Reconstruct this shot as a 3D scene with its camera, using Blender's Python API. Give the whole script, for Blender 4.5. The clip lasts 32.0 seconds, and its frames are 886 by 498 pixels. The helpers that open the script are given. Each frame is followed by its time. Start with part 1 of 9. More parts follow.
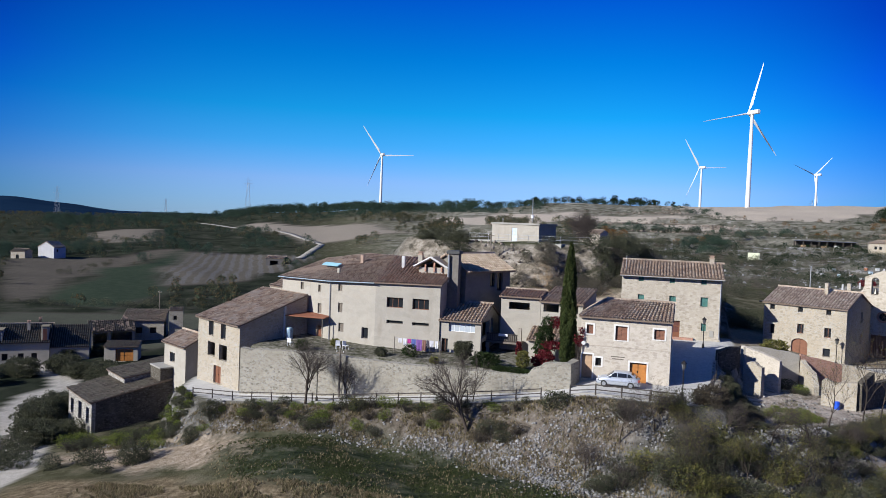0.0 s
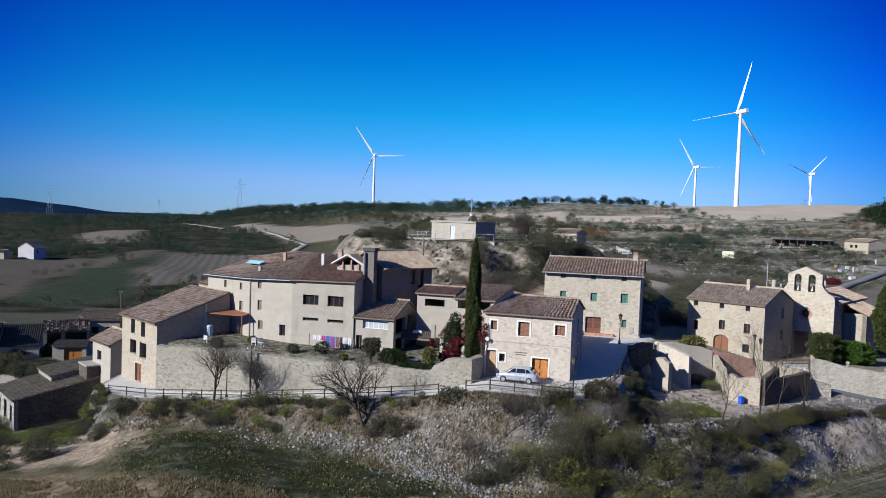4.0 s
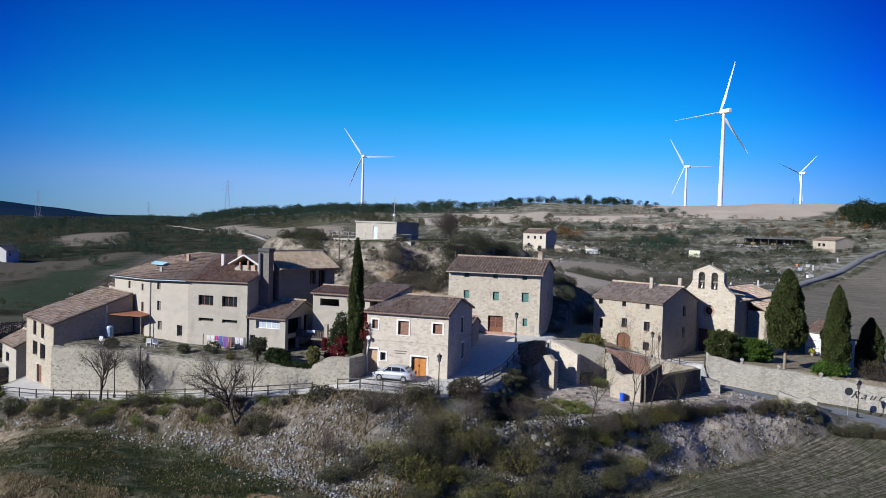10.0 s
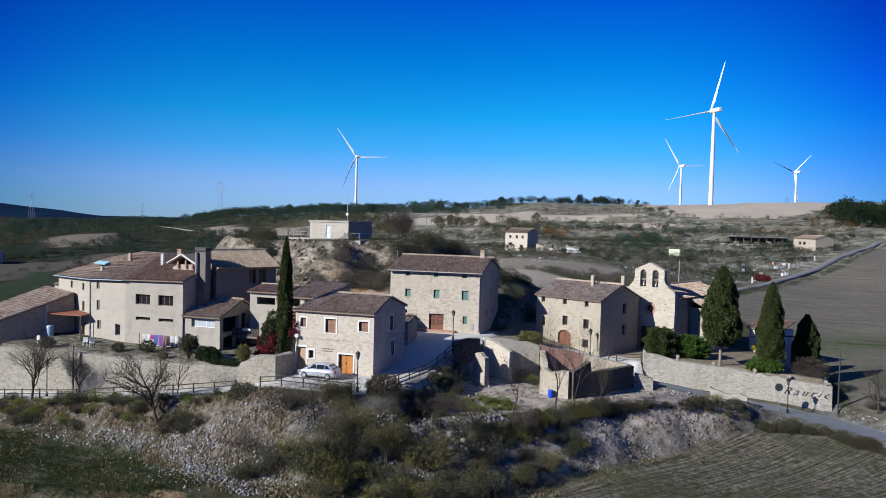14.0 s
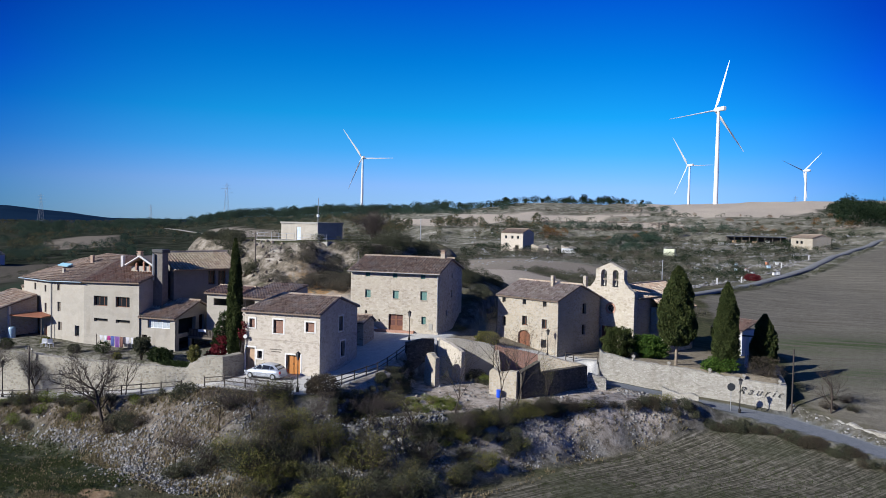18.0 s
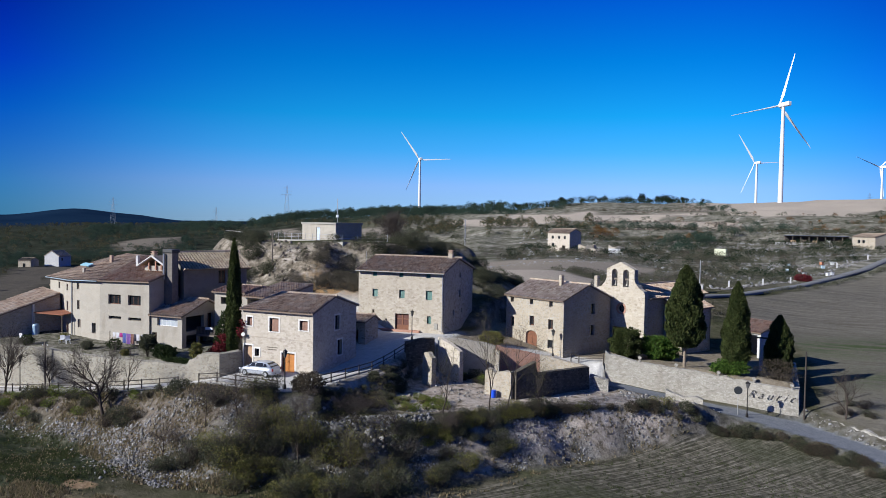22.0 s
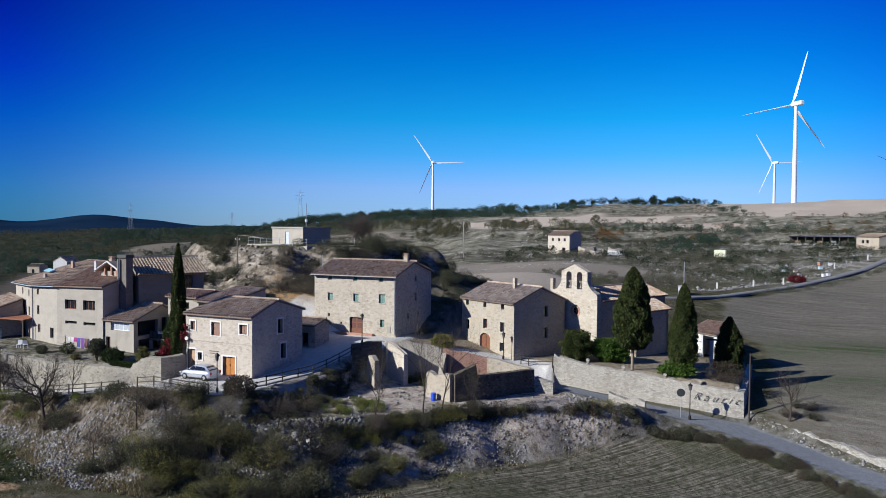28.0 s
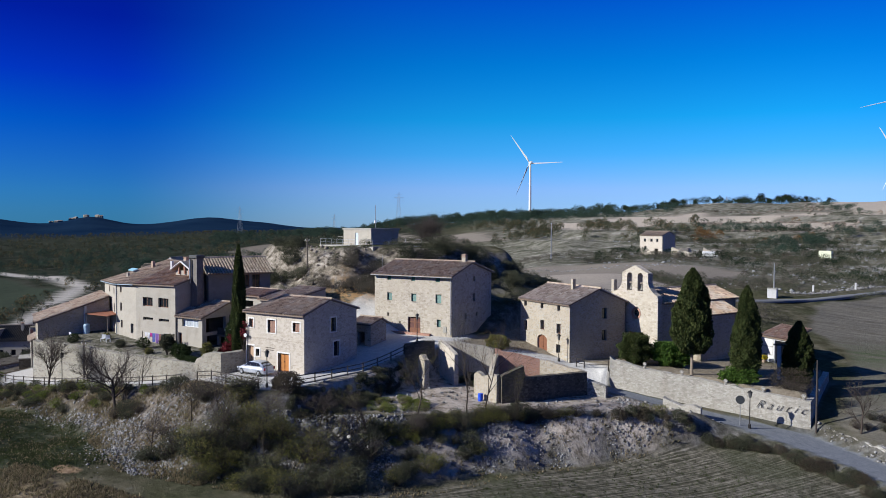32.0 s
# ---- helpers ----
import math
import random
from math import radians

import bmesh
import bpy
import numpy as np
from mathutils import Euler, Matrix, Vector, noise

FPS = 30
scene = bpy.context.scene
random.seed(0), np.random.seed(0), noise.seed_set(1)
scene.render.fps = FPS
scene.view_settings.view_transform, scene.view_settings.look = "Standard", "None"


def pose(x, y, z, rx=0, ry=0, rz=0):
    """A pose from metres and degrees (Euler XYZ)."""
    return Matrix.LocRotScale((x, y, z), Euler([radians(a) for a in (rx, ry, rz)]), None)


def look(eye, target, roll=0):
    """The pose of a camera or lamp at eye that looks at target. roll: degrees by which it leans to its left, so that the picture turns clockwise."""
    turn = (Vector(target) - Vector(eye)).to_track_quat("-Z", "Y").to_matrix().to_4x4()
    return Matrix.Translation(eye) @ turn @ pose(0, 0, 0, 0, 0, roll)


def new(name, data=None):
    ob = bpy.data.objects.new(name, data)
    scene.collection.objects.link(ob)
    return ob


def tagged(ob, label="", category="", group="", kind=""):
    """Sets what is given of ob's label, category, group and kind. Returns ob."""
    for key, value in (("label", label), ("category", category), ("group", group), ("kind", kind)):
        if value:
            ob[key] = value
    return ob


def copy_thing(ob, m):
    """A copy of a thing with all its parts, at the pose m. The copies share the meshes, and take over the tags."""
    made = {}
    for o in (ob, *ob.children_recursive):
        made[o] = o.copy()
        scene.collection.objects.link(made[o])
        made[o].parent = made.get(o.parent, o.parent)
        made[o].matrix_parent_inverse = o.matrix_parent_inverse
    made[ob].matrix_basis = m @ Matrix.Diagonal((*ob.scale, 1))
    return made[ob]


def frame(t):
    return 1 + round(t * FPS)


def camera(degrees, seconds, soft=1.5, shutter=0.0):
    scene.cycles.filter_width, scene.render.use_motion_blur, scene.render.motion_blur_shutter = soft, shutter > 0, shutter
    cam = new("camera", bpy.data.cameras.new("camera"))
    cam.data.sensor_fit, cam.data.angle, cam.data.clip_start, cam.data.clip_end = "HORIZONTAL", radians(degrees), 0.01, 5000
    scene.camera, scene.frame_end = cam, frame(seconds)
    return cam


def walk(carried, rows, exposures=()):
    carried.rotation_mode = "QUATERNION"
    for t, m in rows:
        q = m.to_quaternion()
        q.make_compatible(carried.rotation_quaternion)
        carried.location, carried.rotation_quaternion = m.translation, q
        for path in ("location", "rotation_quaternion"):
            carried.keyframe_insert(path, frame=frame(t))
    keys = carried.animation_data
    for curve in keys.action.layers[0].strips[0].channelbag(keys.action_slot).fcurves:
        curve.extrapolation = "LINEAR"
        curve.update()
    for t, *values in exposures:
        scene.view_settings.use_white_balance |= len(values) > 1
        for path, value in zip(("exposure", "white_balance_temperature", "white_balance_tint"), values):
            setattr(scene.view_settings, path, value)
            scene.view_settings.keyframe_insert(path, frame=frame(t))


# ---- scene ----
cam = camera(61.5, 32.0, soft=0.9)
METRES, EYE, TILT, LEAN, TURN = 54.0, 14.7, 0.0, 0.0, 17.9
ROWS = [
    (0.0, 0.0, 0.0, 0.0, 0.08, -2.15, -2.18),
    (0.5, 0.015, -0.0003, -0.0007, 0.08, -2.16, -2.16),
    (1.0, 0.039, -0.0014, -0.0012, 0.06, -2.16, -2.15),
    (1.5, 0.0688, -0.0031, -0.0014, 0.03, -2.15, -2.12),
    (2.0, 0.0968, -0.0048, -0.0011, 0.01, -2.14, -2.11),
    (2.5, 0.1166, -0.0064, -0.0011, -0.0, -2.14, -2.09),
    (3.0, 0.1333, -0.0073, -0.0007, -0.01, -2.14, -2.07),
    (3.5, 0.1504, -0.0083, -0.0003, -0.03, -2.13, -2.04),
    (5.5, 0.2297, -0.0111, 0.0021, -0.1, -2.09, -1.91),
    (6.0, 0.2466, -0.0119, 0.0026, -0.13, -2.09, -1.89),
    (6.5, 0.2616, -0.0123, 0.0026, -0.16, -2.09, -1.86),
    (7.0, 0.277, -0.0129, 0.0029, -0.18, -2.09, -1.86),
    (7.5, 0.293, -0.014, 0.0031, -0.22, -2.08, -1.84),
    (8.0, 0.3099, -0.0152, 0.0035, -0.25, -2.06, -1.8),
    (8.5, 0.3267, -0.0163, 0.0038, -0.28, -2.06, -1.77),
    (9.0, 0.344, -0.0179, 0.0043, -0.31, -2.06, -1.74),
    (9.5, 0.3609, -0.0191, 0.0045, -0.33, -2.04, -1.72),
    (10.0, 0.3785, -0.0206, 0.0049, -0.36, -2.04, -1.71),
    (10.5, 0.3965, -0.0221, 0.0049, -0.39, -2.04, -1.67),
    (11.0, 0.4142, -0.0236, 0.005, -0.41, -2.03, -1.65),
    (11.5, 0.4314, -0.0249, 0.0048, -0.43, -2.03, -1.64),
    (12.0, 0.4481, -0.0263, 0.0051, -0.45, -2.03, -1.62),
    (12.5, 0.4642, -0.0274, 0.0053, -0.47, -2.03, -1.59),
    (13.0, 0.4791, -0.0286, 0.0054, -0.49, -2.03, -1.57),
    (13.5, 0.4936, -0.0298, 0.0054, -0.5, -2.03, -1.55),
    (14.0, 0.5079, -0.0311, 0.0054, -0.51, -2.03, -1.51),
    (14.5, 0.5217, -0.0321, 0.0055, -0.53, -2.03, -1.49),
    (16.5, 0.5808, -0.0367, 0.0077, -0.57, -2.0, -1.35),
    (17.0, 0.5953, -0.0375, 0.0083, -0.57, -2.01, -1.32),
    (17.5, 0.6097, -0.0384, 0.0088, -0.58, -2.0, -1.3),
    (18.0, 0.6235, -0.039, 0.0088, 0.25, -2.0, -1.25),
    (18.5, 0.6374, -0.0391, 0.0085, 2.09, -2.04, -1.22),
    (19.0, 0.652, -0.0381, 0.0086, 3.42, -2.08, -1.19),
    (19.5, 0.667, -0.0365, 0.0084, 4.08, -2.09, -1.17),
    (20.0, 0.6826, -0.0351, 0.0081, 4.44, -2.09, -1.12),
    (20.5, 0.6985, -0.0341, 0.0079, 4.63, -2.08, -1.08),
    (21.0, 0.7147, -0.0331, 0.0077, 4.74, -2.06, -1.03),
    (21.5, 0.7319, -0.0319, 0.0077, 4.85, -2.04, -1.0),
    (22.0, 0.7494, -0.0303, 0.0078, 4.97, -2.02, -0.95),
    (22.5, 0.7664, -0.0288, 0.0079, 5.09, -2.01, -0.91),
    (23.0, 0.7829, -0.0273, 0.008, 5.21, -2.0, -0.88),
    (23.5, 0.7981, -0.026, 0.0082, 5.33, -2.0, -0.85),
    (24.0, 0.8107, -0.0248, 0.0084, 5.45, -1.98, -0.81),
    (24.5, 0.8224, -0.0238, 0.0087, 5.58, -1.96, -0.78),
    (25.0, 0.8344, -0.0232, 0.0091, 5.69, -1.95, -0.74),
    (25.5, 0.8466, -0.0228, 0.0093, 5.81, -1.92, -0.69),
    (27.5, 0.8887, -0.0224, 0.0104, 6.28, -1.83, -0.53),
    (28.0, 0.898, -0.0223, 0.0106, 6.38, -1.8, -0.5),
    (28.5, 0.9089, -0.0216, 0.0108, 6.47, -1.79, -0.46),
    (29.0, 0.9201, -0.0206, 0.011, 6.57, -1.79, -0.43),
    (29.5, 0.9317, -0.0196, 0.0107, 6.79, -1.77, -0.39),
    (30.0, 0.9427, -0.0187, 0.0104, 7.68, -1.76, -0.35),
    (30.5, 0.954, -0.0175, 0.01, 9.39, -1.77, -0.32),
    (31.0, 0.9658, -0.0155, 0.0099, 11.24, -1.78, -0.29),
    (31.5, 0.9798, -0.0121, 0.0098, 12.9, -1.77, -0.27),
    (32.0, 0.9964, -0.0077, 0.0102, 14.09, -1.77, -0.23),
]
walk(cam, [(t, pose(0, 0, EYE, TILT, LEAN, TURN) @ pose(METRES * x, METRES * y, METRES * z, 90 + pitch, roll, yaw)) for t, x, y, z, yaw, pitch, roll in ROWS])

# ---------------------------------------------------------------- sky and sun
SUN_TO = Vector((-0.593, -0.666, 0.450)).normalized()
world = bpy.data.worlds.new("sky")
scene.world = world
world.use_nodes = True
wn, wl = world.node_tree.nodes, world.node_tree.links
wn.clear()
sky = wn.new("ShaderNodeTexSky")
sky.sky_type, sky.sun_disc = "NISHITA", False
sky.sun_elevation = math.asin(SUN_TO.z)
sky.sun_rotation = math.atan2(SUN_TO.x, SUN_TO.y)
sky.altitude, sky.air_density, sky.dust_density, sky.ozone_density = 600, 1.0, 0.1, 3.0
way = wn.new("ShaderNodeTexCoord")
part_z = wn.new("ShaderNodeSeparateXYZ")
wl.new(way.outputs["Generated"], part_z.inputs[0])


def sky_ramp(stops):
    """Tint of the sky by the height of the way."""
    n = wn.new("ShaderNodeValToRGB")
    while len(n.color_ramp.elements) < len(stops):
        n.color_ramp.elements.new(0.5)
    for e, (p, c) in zip(n.color_ramp.elements, stops):
        e.position, e.color = p, (*c, 1)
    wl.new(part_z.outputs["Z"], n.inputs["Fac"])
    return n.outputs[0]


# clear winter sky, palest over the ridge; the deeper sides stand in for lens falloff
pale_sky = sky_ramp([(0.02, (0.26, 0.44, 0.90)), (0.049, (0.29, 0.45, 0.90)), (0.095, (0.10, 0.46, 0.86)), (0.14, (0.02, 0.46, 0.80)), (0.209, (0.001, 0.36, 0.78)), (0.284, (0.001, 0.218, 0.806)), (0.36, (0.001, 0.11, 0.65)), (0.6, (0.14, 0.36, 0.75)), (1.0, (0.34, 0.58, 0.90))])
deep_sky = sky_ramp([(0.019, (0.035, 0.18, 0.49)), (0.042, (0.03, 0.18, 0.51)), (0.125, (0.001, 0.125, 0.55)), (0.18, (0.001, 0.058, 0.56)), (0.247, (0.001, 0.027, 0.43)), (0.33, (0.001, 0.03, 0.36)), (0.6, (0.14, 0.36, 0.75)), (1.0, (0.34, 0.58, 0.90))])
flat_way = wn.new("ShaderNodeVectorMath")
flat_way.operation = "MULTIPLY"
wl.new(way.outputs["Generated"], flat_way.inputs[0])
flat_way.inputs[1].default_value = (1, 1, 0)
unit_way = wn.new("ShaderNodeVectorMath")
unit_way.operation = "NORMALIZE"
wl.new(flat_way.outputs[0], unit_way.inputs[0])
ridge_way = wn.new("ShaderNodeVectorMath")
ridge_way.operation = "DOT_PRODUCT"
wl.new(unit_way.outputs[0], ridge_way.inputs[0])
ridge_way.inputs[1].default_value = (-0.322, 0.947, 0)
aside = wn.new("ShaderNodeMapRange")
wl.new(ridge_way.outputs["Value"], aside.inputs["Value"])
aside.inputs["From Min"].default_value, aside.inputs["From Max"].default_value = 1.0, 0.795
aside.interpolation_type = "SMOOTHSTEP"
blue = wn.new("ShaderNodeMix")
blue.data_type = "RGBA"
wl.new(aside.outputs[0], blue.inputs[0])
wl.new(pale_sky, blue.inputs[6])
wl.new(deep_sky, blue.inputs[7])
tone = wn.new("ShaderNodeMix")
tone.data_type, tone.blend_type = "RGBA", "MULTIPLY"
tone.inputs[0].default_value = 1.0
wl.new(blue.outputs[2], tone.inputs[7])
glow = wn.new("ShaderNodeBackground")
glow.inputs["Strength"].default_value = 0.114
out = wn.new("ShaderNodeOutputWorld")
wl.new(sky.outputs[0], tone.inputs[6])
wl.new(tone.outputs[2], glow.inputs["Color"])
wl.new(glow.outputs[0], out.inputs["Surface"])
sun = new("sun", bpy.data.lights.new("sun", "SUN"))
sun.data.energy, sun.data.angle, sun.data.color = 5.0, radians(0.55), (0.945, 0.95, 0.925)
sun.matrix_world = look((0, 0, 60), Vector((0, 0, 60)) - SUN_TO)
scene.view_settings.exposure = 0.64


# ---------------------------------------------------------------- materials
class Nodes:
    """Short way to lay out a node material."""

    def __init__(self, name):
        self.mat = bpy.data.materials.new(name)
        self.mat.use_nodes = True
        self.tree = self.mat.node_tree
        self.tree.nodes.clear()
        self.bsdf = self.add("ShaderNodeBsdfPrincipled")
        self.end = self.add("ShaderNodeOutputMaterial")
        self.link(self.bsdf.outputs[0], self.end.inputs[0])
        self.co = self.add("ShaderNodeTexCoord").outputs["Object"]

    def add(self, kind, **inputs):
        n = self.tree.nodes.new(kind)
        for k, v in inputs.items():
            sock = n.inputs[k.replace("_", " ")]
            if isinstance(v, bpy.types.NodeSocket):
                self.link(v, sock)
            else:
                sock.default_value = v
        return n

    def link(self, a, b):
        self.tree.links.new(a, b)

    def noise(self, scale, detail=5, rough=0.55, co=None, stretch=None):
        co = co or self.co
        if stretch:
            m = self.add("ShaderNodeMapping", Vector=co)
            m.inputs["Scale"].default_value = stretch
            co = m.outputs[0]
        return self.add("ShaderNodeTexNoise", Vector=co, Scale=scale, Detail=detail, Roughness=rough).outputs["Fac"]

    def ramp(self, fac, stops):
        n = self.add("ShaderNodeValToRGB", Fac=fac)
        r = n.color_ramp
        while len(r.elements) < len(stops):
            r.elements.new(0.5)
        for e, (p, c) in zip(r.elements, stops):
            e.position = p
            e.color = (*c, 1) if len(c) == 3 else c
        return n.outputs[0]

    def mix(self, fac, a, b, how="MIX"):
        n = self.tree.nodes.new("ShaderNodeMix")
        n.data_type, n.blend_type = "RGBA", how
        for sock, v in ((n.inputs[0], fac), (n.inputs[6], a), (n.inputs[7], b)):
            if isinstance(v, bpy.types.NodeSocket):
                self.link(v, sock)
            else:
                sock.default_value = v if isinstance(v, (int, float)) else (*v, 1)
        return n.outputs[2]

    def maths(self, how, a, b=0.5, clamp=False):
        n = self.tree.nodes.new("ShaderNodeMath")
        n.operation, n.use_clamp = how, clamp
        for sock, v in ((n.inputs[0], a), (n.inputs[1], b)):
            if isinstance(v, bpy.types.NodeSocket):
                self.link(v, sock)
            else:
                sock.default_value = v
        return n.outputs[0]

    def step(self, fac, lo, hi):
        n = self.add("ShaderNodeMapRange", Value=fac, From_Min=lo, From_Max=hi)
        n.interpolation_type = "SMOOTHSTEP"
        return n.outputs[0]

    def attr(self, name):
        n = self.add("ShaderNodeAttribute")
        n.attribute_name = name
        return n.outputs["Fac"]

    def done(self, colour, rough=0.9, bump=None, strength=0.3, distance=0.05, metal=0.0):
        self.bsdf.inputs["Metallic"].default_value = metal
        if isinstance(rough, float) and rough > 0.72:
            self.bsdf.inputs["Specular IOR Level"].default_value = 0.06 if rough < 0.91 else 0.0
        for sock, v in (("Base Color", colour), ("Roughness", rough)):
            if isinstance(v, bpy.types.NodeSocket):
                self.link(v, self.bsdf.inputs[sock])
            else:
                self.bsdf.inputs[sock].default_value = v if isinstance(v, (int, float)) else (*v, 1)
        if bump is not None:
            n = self.add("ShaderNodeBump", Height=bump, Strength=strength, Distance=distance)
            self.link(n.outputs[0], self.bsdf.inputs["Normal"])
        return self.mat


def plain(name, colour, rough=0.7, metal=0.0, vary=0.25, scale=3.0):
    """Paint, wood or metal with soft unevenness and a fine grain."""
    g = Nodes(name)
    dark = tuple(c * 0.8 * (1 - vary) for c in colour)
    light = tuple(min(1, c * 0.8 * (1 + vary)) for c in colour)
    c = g.ramp(g.noise(scale), [(0.3, dark), (0.7, light)])
    fine = g.noise(scale * 9, 3)
    c = g.mix(0.35, c, g.ramp(fine, [(0.3, dark), (0.75, light)]))
    return g.done(c, rough, fine, 0.15, 0.01, metal)


def masonry(name, cols, mortar, size=(3.0, 3.0, 5.2), joint=0.12, stain=(0.30, 0.26, 0.2), stain_amount=0.35, bump=0.5, even=0.0):
    """Rubble stone with lime joints, stained at two scales."""
    g = Nodes(name)
    m = g.add("ShaderNodeMapping", Vector=g.co)
    m.inputs["Scale"].default_value = size
    warp = g.add("ShaderNodeTexNoise", Vector=m.outputs[0], Scale=0.9, Detail=2)
    co = g.add("ShaderNodeVectorMath")
    co.operation = "MULTIPLY_ADD"
    g.link(warp.outputs["Color"], co.inputs[0])
    co.inputs[1].default_value = (0.5, 0.5, 0.5)
    g.link(m.outputs[0], co.inputs[2])
    edge = g.add("ShaderNodeTexVoronoi", Vector=co.outputs[0], Scale=1.0)
    edge.feature = "DISTANCE_TO_EDGE"
    cell = g.add("ShaderNodeTexVoronoi", Vector=co.outputs[0], Scale=1.0)
    pick = g.add("ShaderNodeSeparateColor", Color=cell.outputs["Color"]).outputs[0]
    cols = [tuple(v * k for v in c) for c, k in zip(cols, (0.84, 1.0, 1.06, 0.92) if even < 0.2 else (1, 1, 1, 1))]
    stone = g.ramp(pick, [(i / (len(cols) - 1), c) for i, c in enumerate(cols)])
    k = g.step(edge.outputs["Distance"], joint * 0.3, joint)
    c = g.mix(k, mortar, stone)
    blotch = g.step(g.noise(0.35, 6), 0.45, 0.68)
    c = g.mix(g.maths("MULTIPLY", blotch, 0.55 + even), c, tuple(sum(v) / len(cols) * 1.08 for v in zip(*cols)))
    streak = g.step(g.noise(0.9, 5, stretch=(1, 1, 0.22)), 0.52, 0.78)
    c = g.mix(g.maths("MULTIPLY", streak, stain_amount), c, stain)
    fine = g.noise(14, 4)
    c = g.mix(0.6, c, g.ramp(fine, [(0.2, (0.20, 0.19, 0.17)), (0.8, (0.66, 0.66, 0.65))]), "MULTIPLY")
    h = g.maths("ADD", g.maths("MULTIPLY", k, 0.7), g.maths("MULTIPLY", fine, 0.4))
    return g.done(c, 0.93, h, bump, 0.05)


def by_island(name, cols, rough=0.85, lichen=None, bump=0.25, fine=11):
    """Many joined pieces (tiles, stones, leaves) that differ piece by piece."""
    g = Nodes(name)
    pick = g.add("ShaderNodeNewGeometry").outputs["Random Per Island"]
    c = g.ramp(pick, [(i / (len(cols) - 1), c) for i, c in enumerate(cols)])
    n = g.noise(fine, 4)
    c = g.mix(0.55, c, g.ramp(n, [(0.25, (0.25, 0.23, 0.22)), (0.75, (0.6, 0.6, 0.6))]), "MULTIPLY")
    if lichen:
        c = g.mix(g.maths("MULTIPLY", g.step(g.noise(0.7, 6), 0.46, 0.66), 0.65), c, lichen)
    return g.done(c, rough, n, bump, 0.03)


def by_object(name, cols, rough=0.85):
    g = Nodes(name)
    pick = g.add("ShaderNodeObjectInfo").outputs["Random"]
    c = g.ramp(pick, [(i / (len(cols) - 1), c) for i, c in enumerate(cols)])
    n = g.noise(9, 4)
    c = g.mix(0.5, c, g.ramp(n, [(0.25, (0.3, 0.28, 0.26)), (0.75, (0.7, 0.7, 0.7))]), "MULTIPLY")
    return g.done(c, rough, n, 0.3, 0.03)


def leafy(name, cols, clump=0.5):
    """Leaves: differ leaf by leaf and clump by clump, let some light through."""
    g = Nodes(name)
    pick = g.add("ShaderNodeNewGeometry").outputs["Random Per Island"]
    c = g.ramp(pick, [(i / (len(cols) - 1), c) for i, c in enumerate(cols)])
    c = g.mix(0.55, c, g.ramp(g.noise(clump, 3), [(0.3, (0.3, 0.3, 0.27)), (0.7, (0.9, 0.87, 0.76))]), "MULTIPLY")
    g.done(c, 0.75)
    through_leaf = g.add("ShaderNodeBsdfTranslucent", Color=c)
    both = g.add("ShaderNodeMixShader")
    both.inputs[0].default_value = 0.3
    g.link(g.bsdf.outputs[0], both.inputs[1])
    g.link(through_leaf.outputs[0], both.inputs[2])
    g.link(both.outputs[0], g.end.inputs[0])
    return g.mat


STONE = masonry("pale_limestone", [(0.418, 0.356, 0.277), (0.554, 0.476, 0.383), (0.627, 0.559, 0.469), (0.492, 0.406, 0.309)], (0.607, 0.538, 0.469))
STONE_A = masonry("lime_plastered_stone", [(0.579, 0.508, 0.422), (0.646, 0.570, 0.479), (0.688, 0.613, 0.524), (0.617, 0.538, 0.442)], (0.686, 0.613, 0.524), joint=0.08, stain_amount=0.25, even=0.1, bump=0.3)
STONE_B = masonry("dressed_limestone", [(0.517, 0.444, 0.346), (0.613, 0.542, 0.437), (0.680, 0.609, 0.507), (0.549, 0.479, 0.379)], (0.627, 0.559, 0.479), size=(2.6, 2.6, 4.6), joint=0.10, stain_amount=0.25, even=0.15)
STONE_C = masonry("grey_limestone", [(0.465, 0.392, 0.296), (0.514, 0.435, 0.330), (0.545, 0.460, 0.352), (0.439, 0.365, 0.273)], (0.542, 0.513, 0.461), size=(2.8, 2.8, 5.0), stain_amount=0.25)
DRYWALL = masonry("pale_dry_stone", [(0.50, 0.462, 0.395), (0.58, 0.54, 0.47), (0.64, 0.60, 0.53), (0.54, 0.50, 0.43)], (0.50, 0.462, 0.40), size=(3.0, 3.0, 5.6), joint=0.06, stain_amount=0.4, bump=0.9)
WALLSTONE = masonry("grey_field_stone", [(0.29, 0.262, 0.212), (0.392, 0.352, 0.282), (0.47, 0.428, 0.352), (0.333, 0.300, 0.24)], (0.44, 0.42, 0.38), size=(3.0, 3.0, 5.0), stain_amount=0.25)
STONE_D = masonry("limewashed_render", [(0.472, 0.434, 0.374), (0.500, 0.460, 0.397), (0.535, 0.489, 0.421), (0.490, 0.443, 0.378)], (0.496, 0.460, 0.420), size=(1.2, 1.2, 2.2), joint=0.02, stain=(0.378, 0.317, 0.253), stain_amount=0.5, bump=0.25, even=0.3)
DRYSTONE = masonry("dry_stone_wall", [(0.276, 0.254, 0.215), (0.413, 0.386, 0.339), (0.496, 0.471, 0.430), (0.569, 0.547, 0.512)], (0.276, 0.254, 0.225), size=(2.6, 2.6, 5.0), joint=0.09, bump=0.7)
# stone colour darkened to carry the shade of walls turned from the sun
SHADE_STONE = masonry("shade_toned_stone", [(0.10, 0.088, 0.072), (0.16, 0.142, 0.118), (0.22, 0.20, 0.17), (0.13, 0.112, 0.092)], (0.14, 0.122, 0.10), bump=0.9)
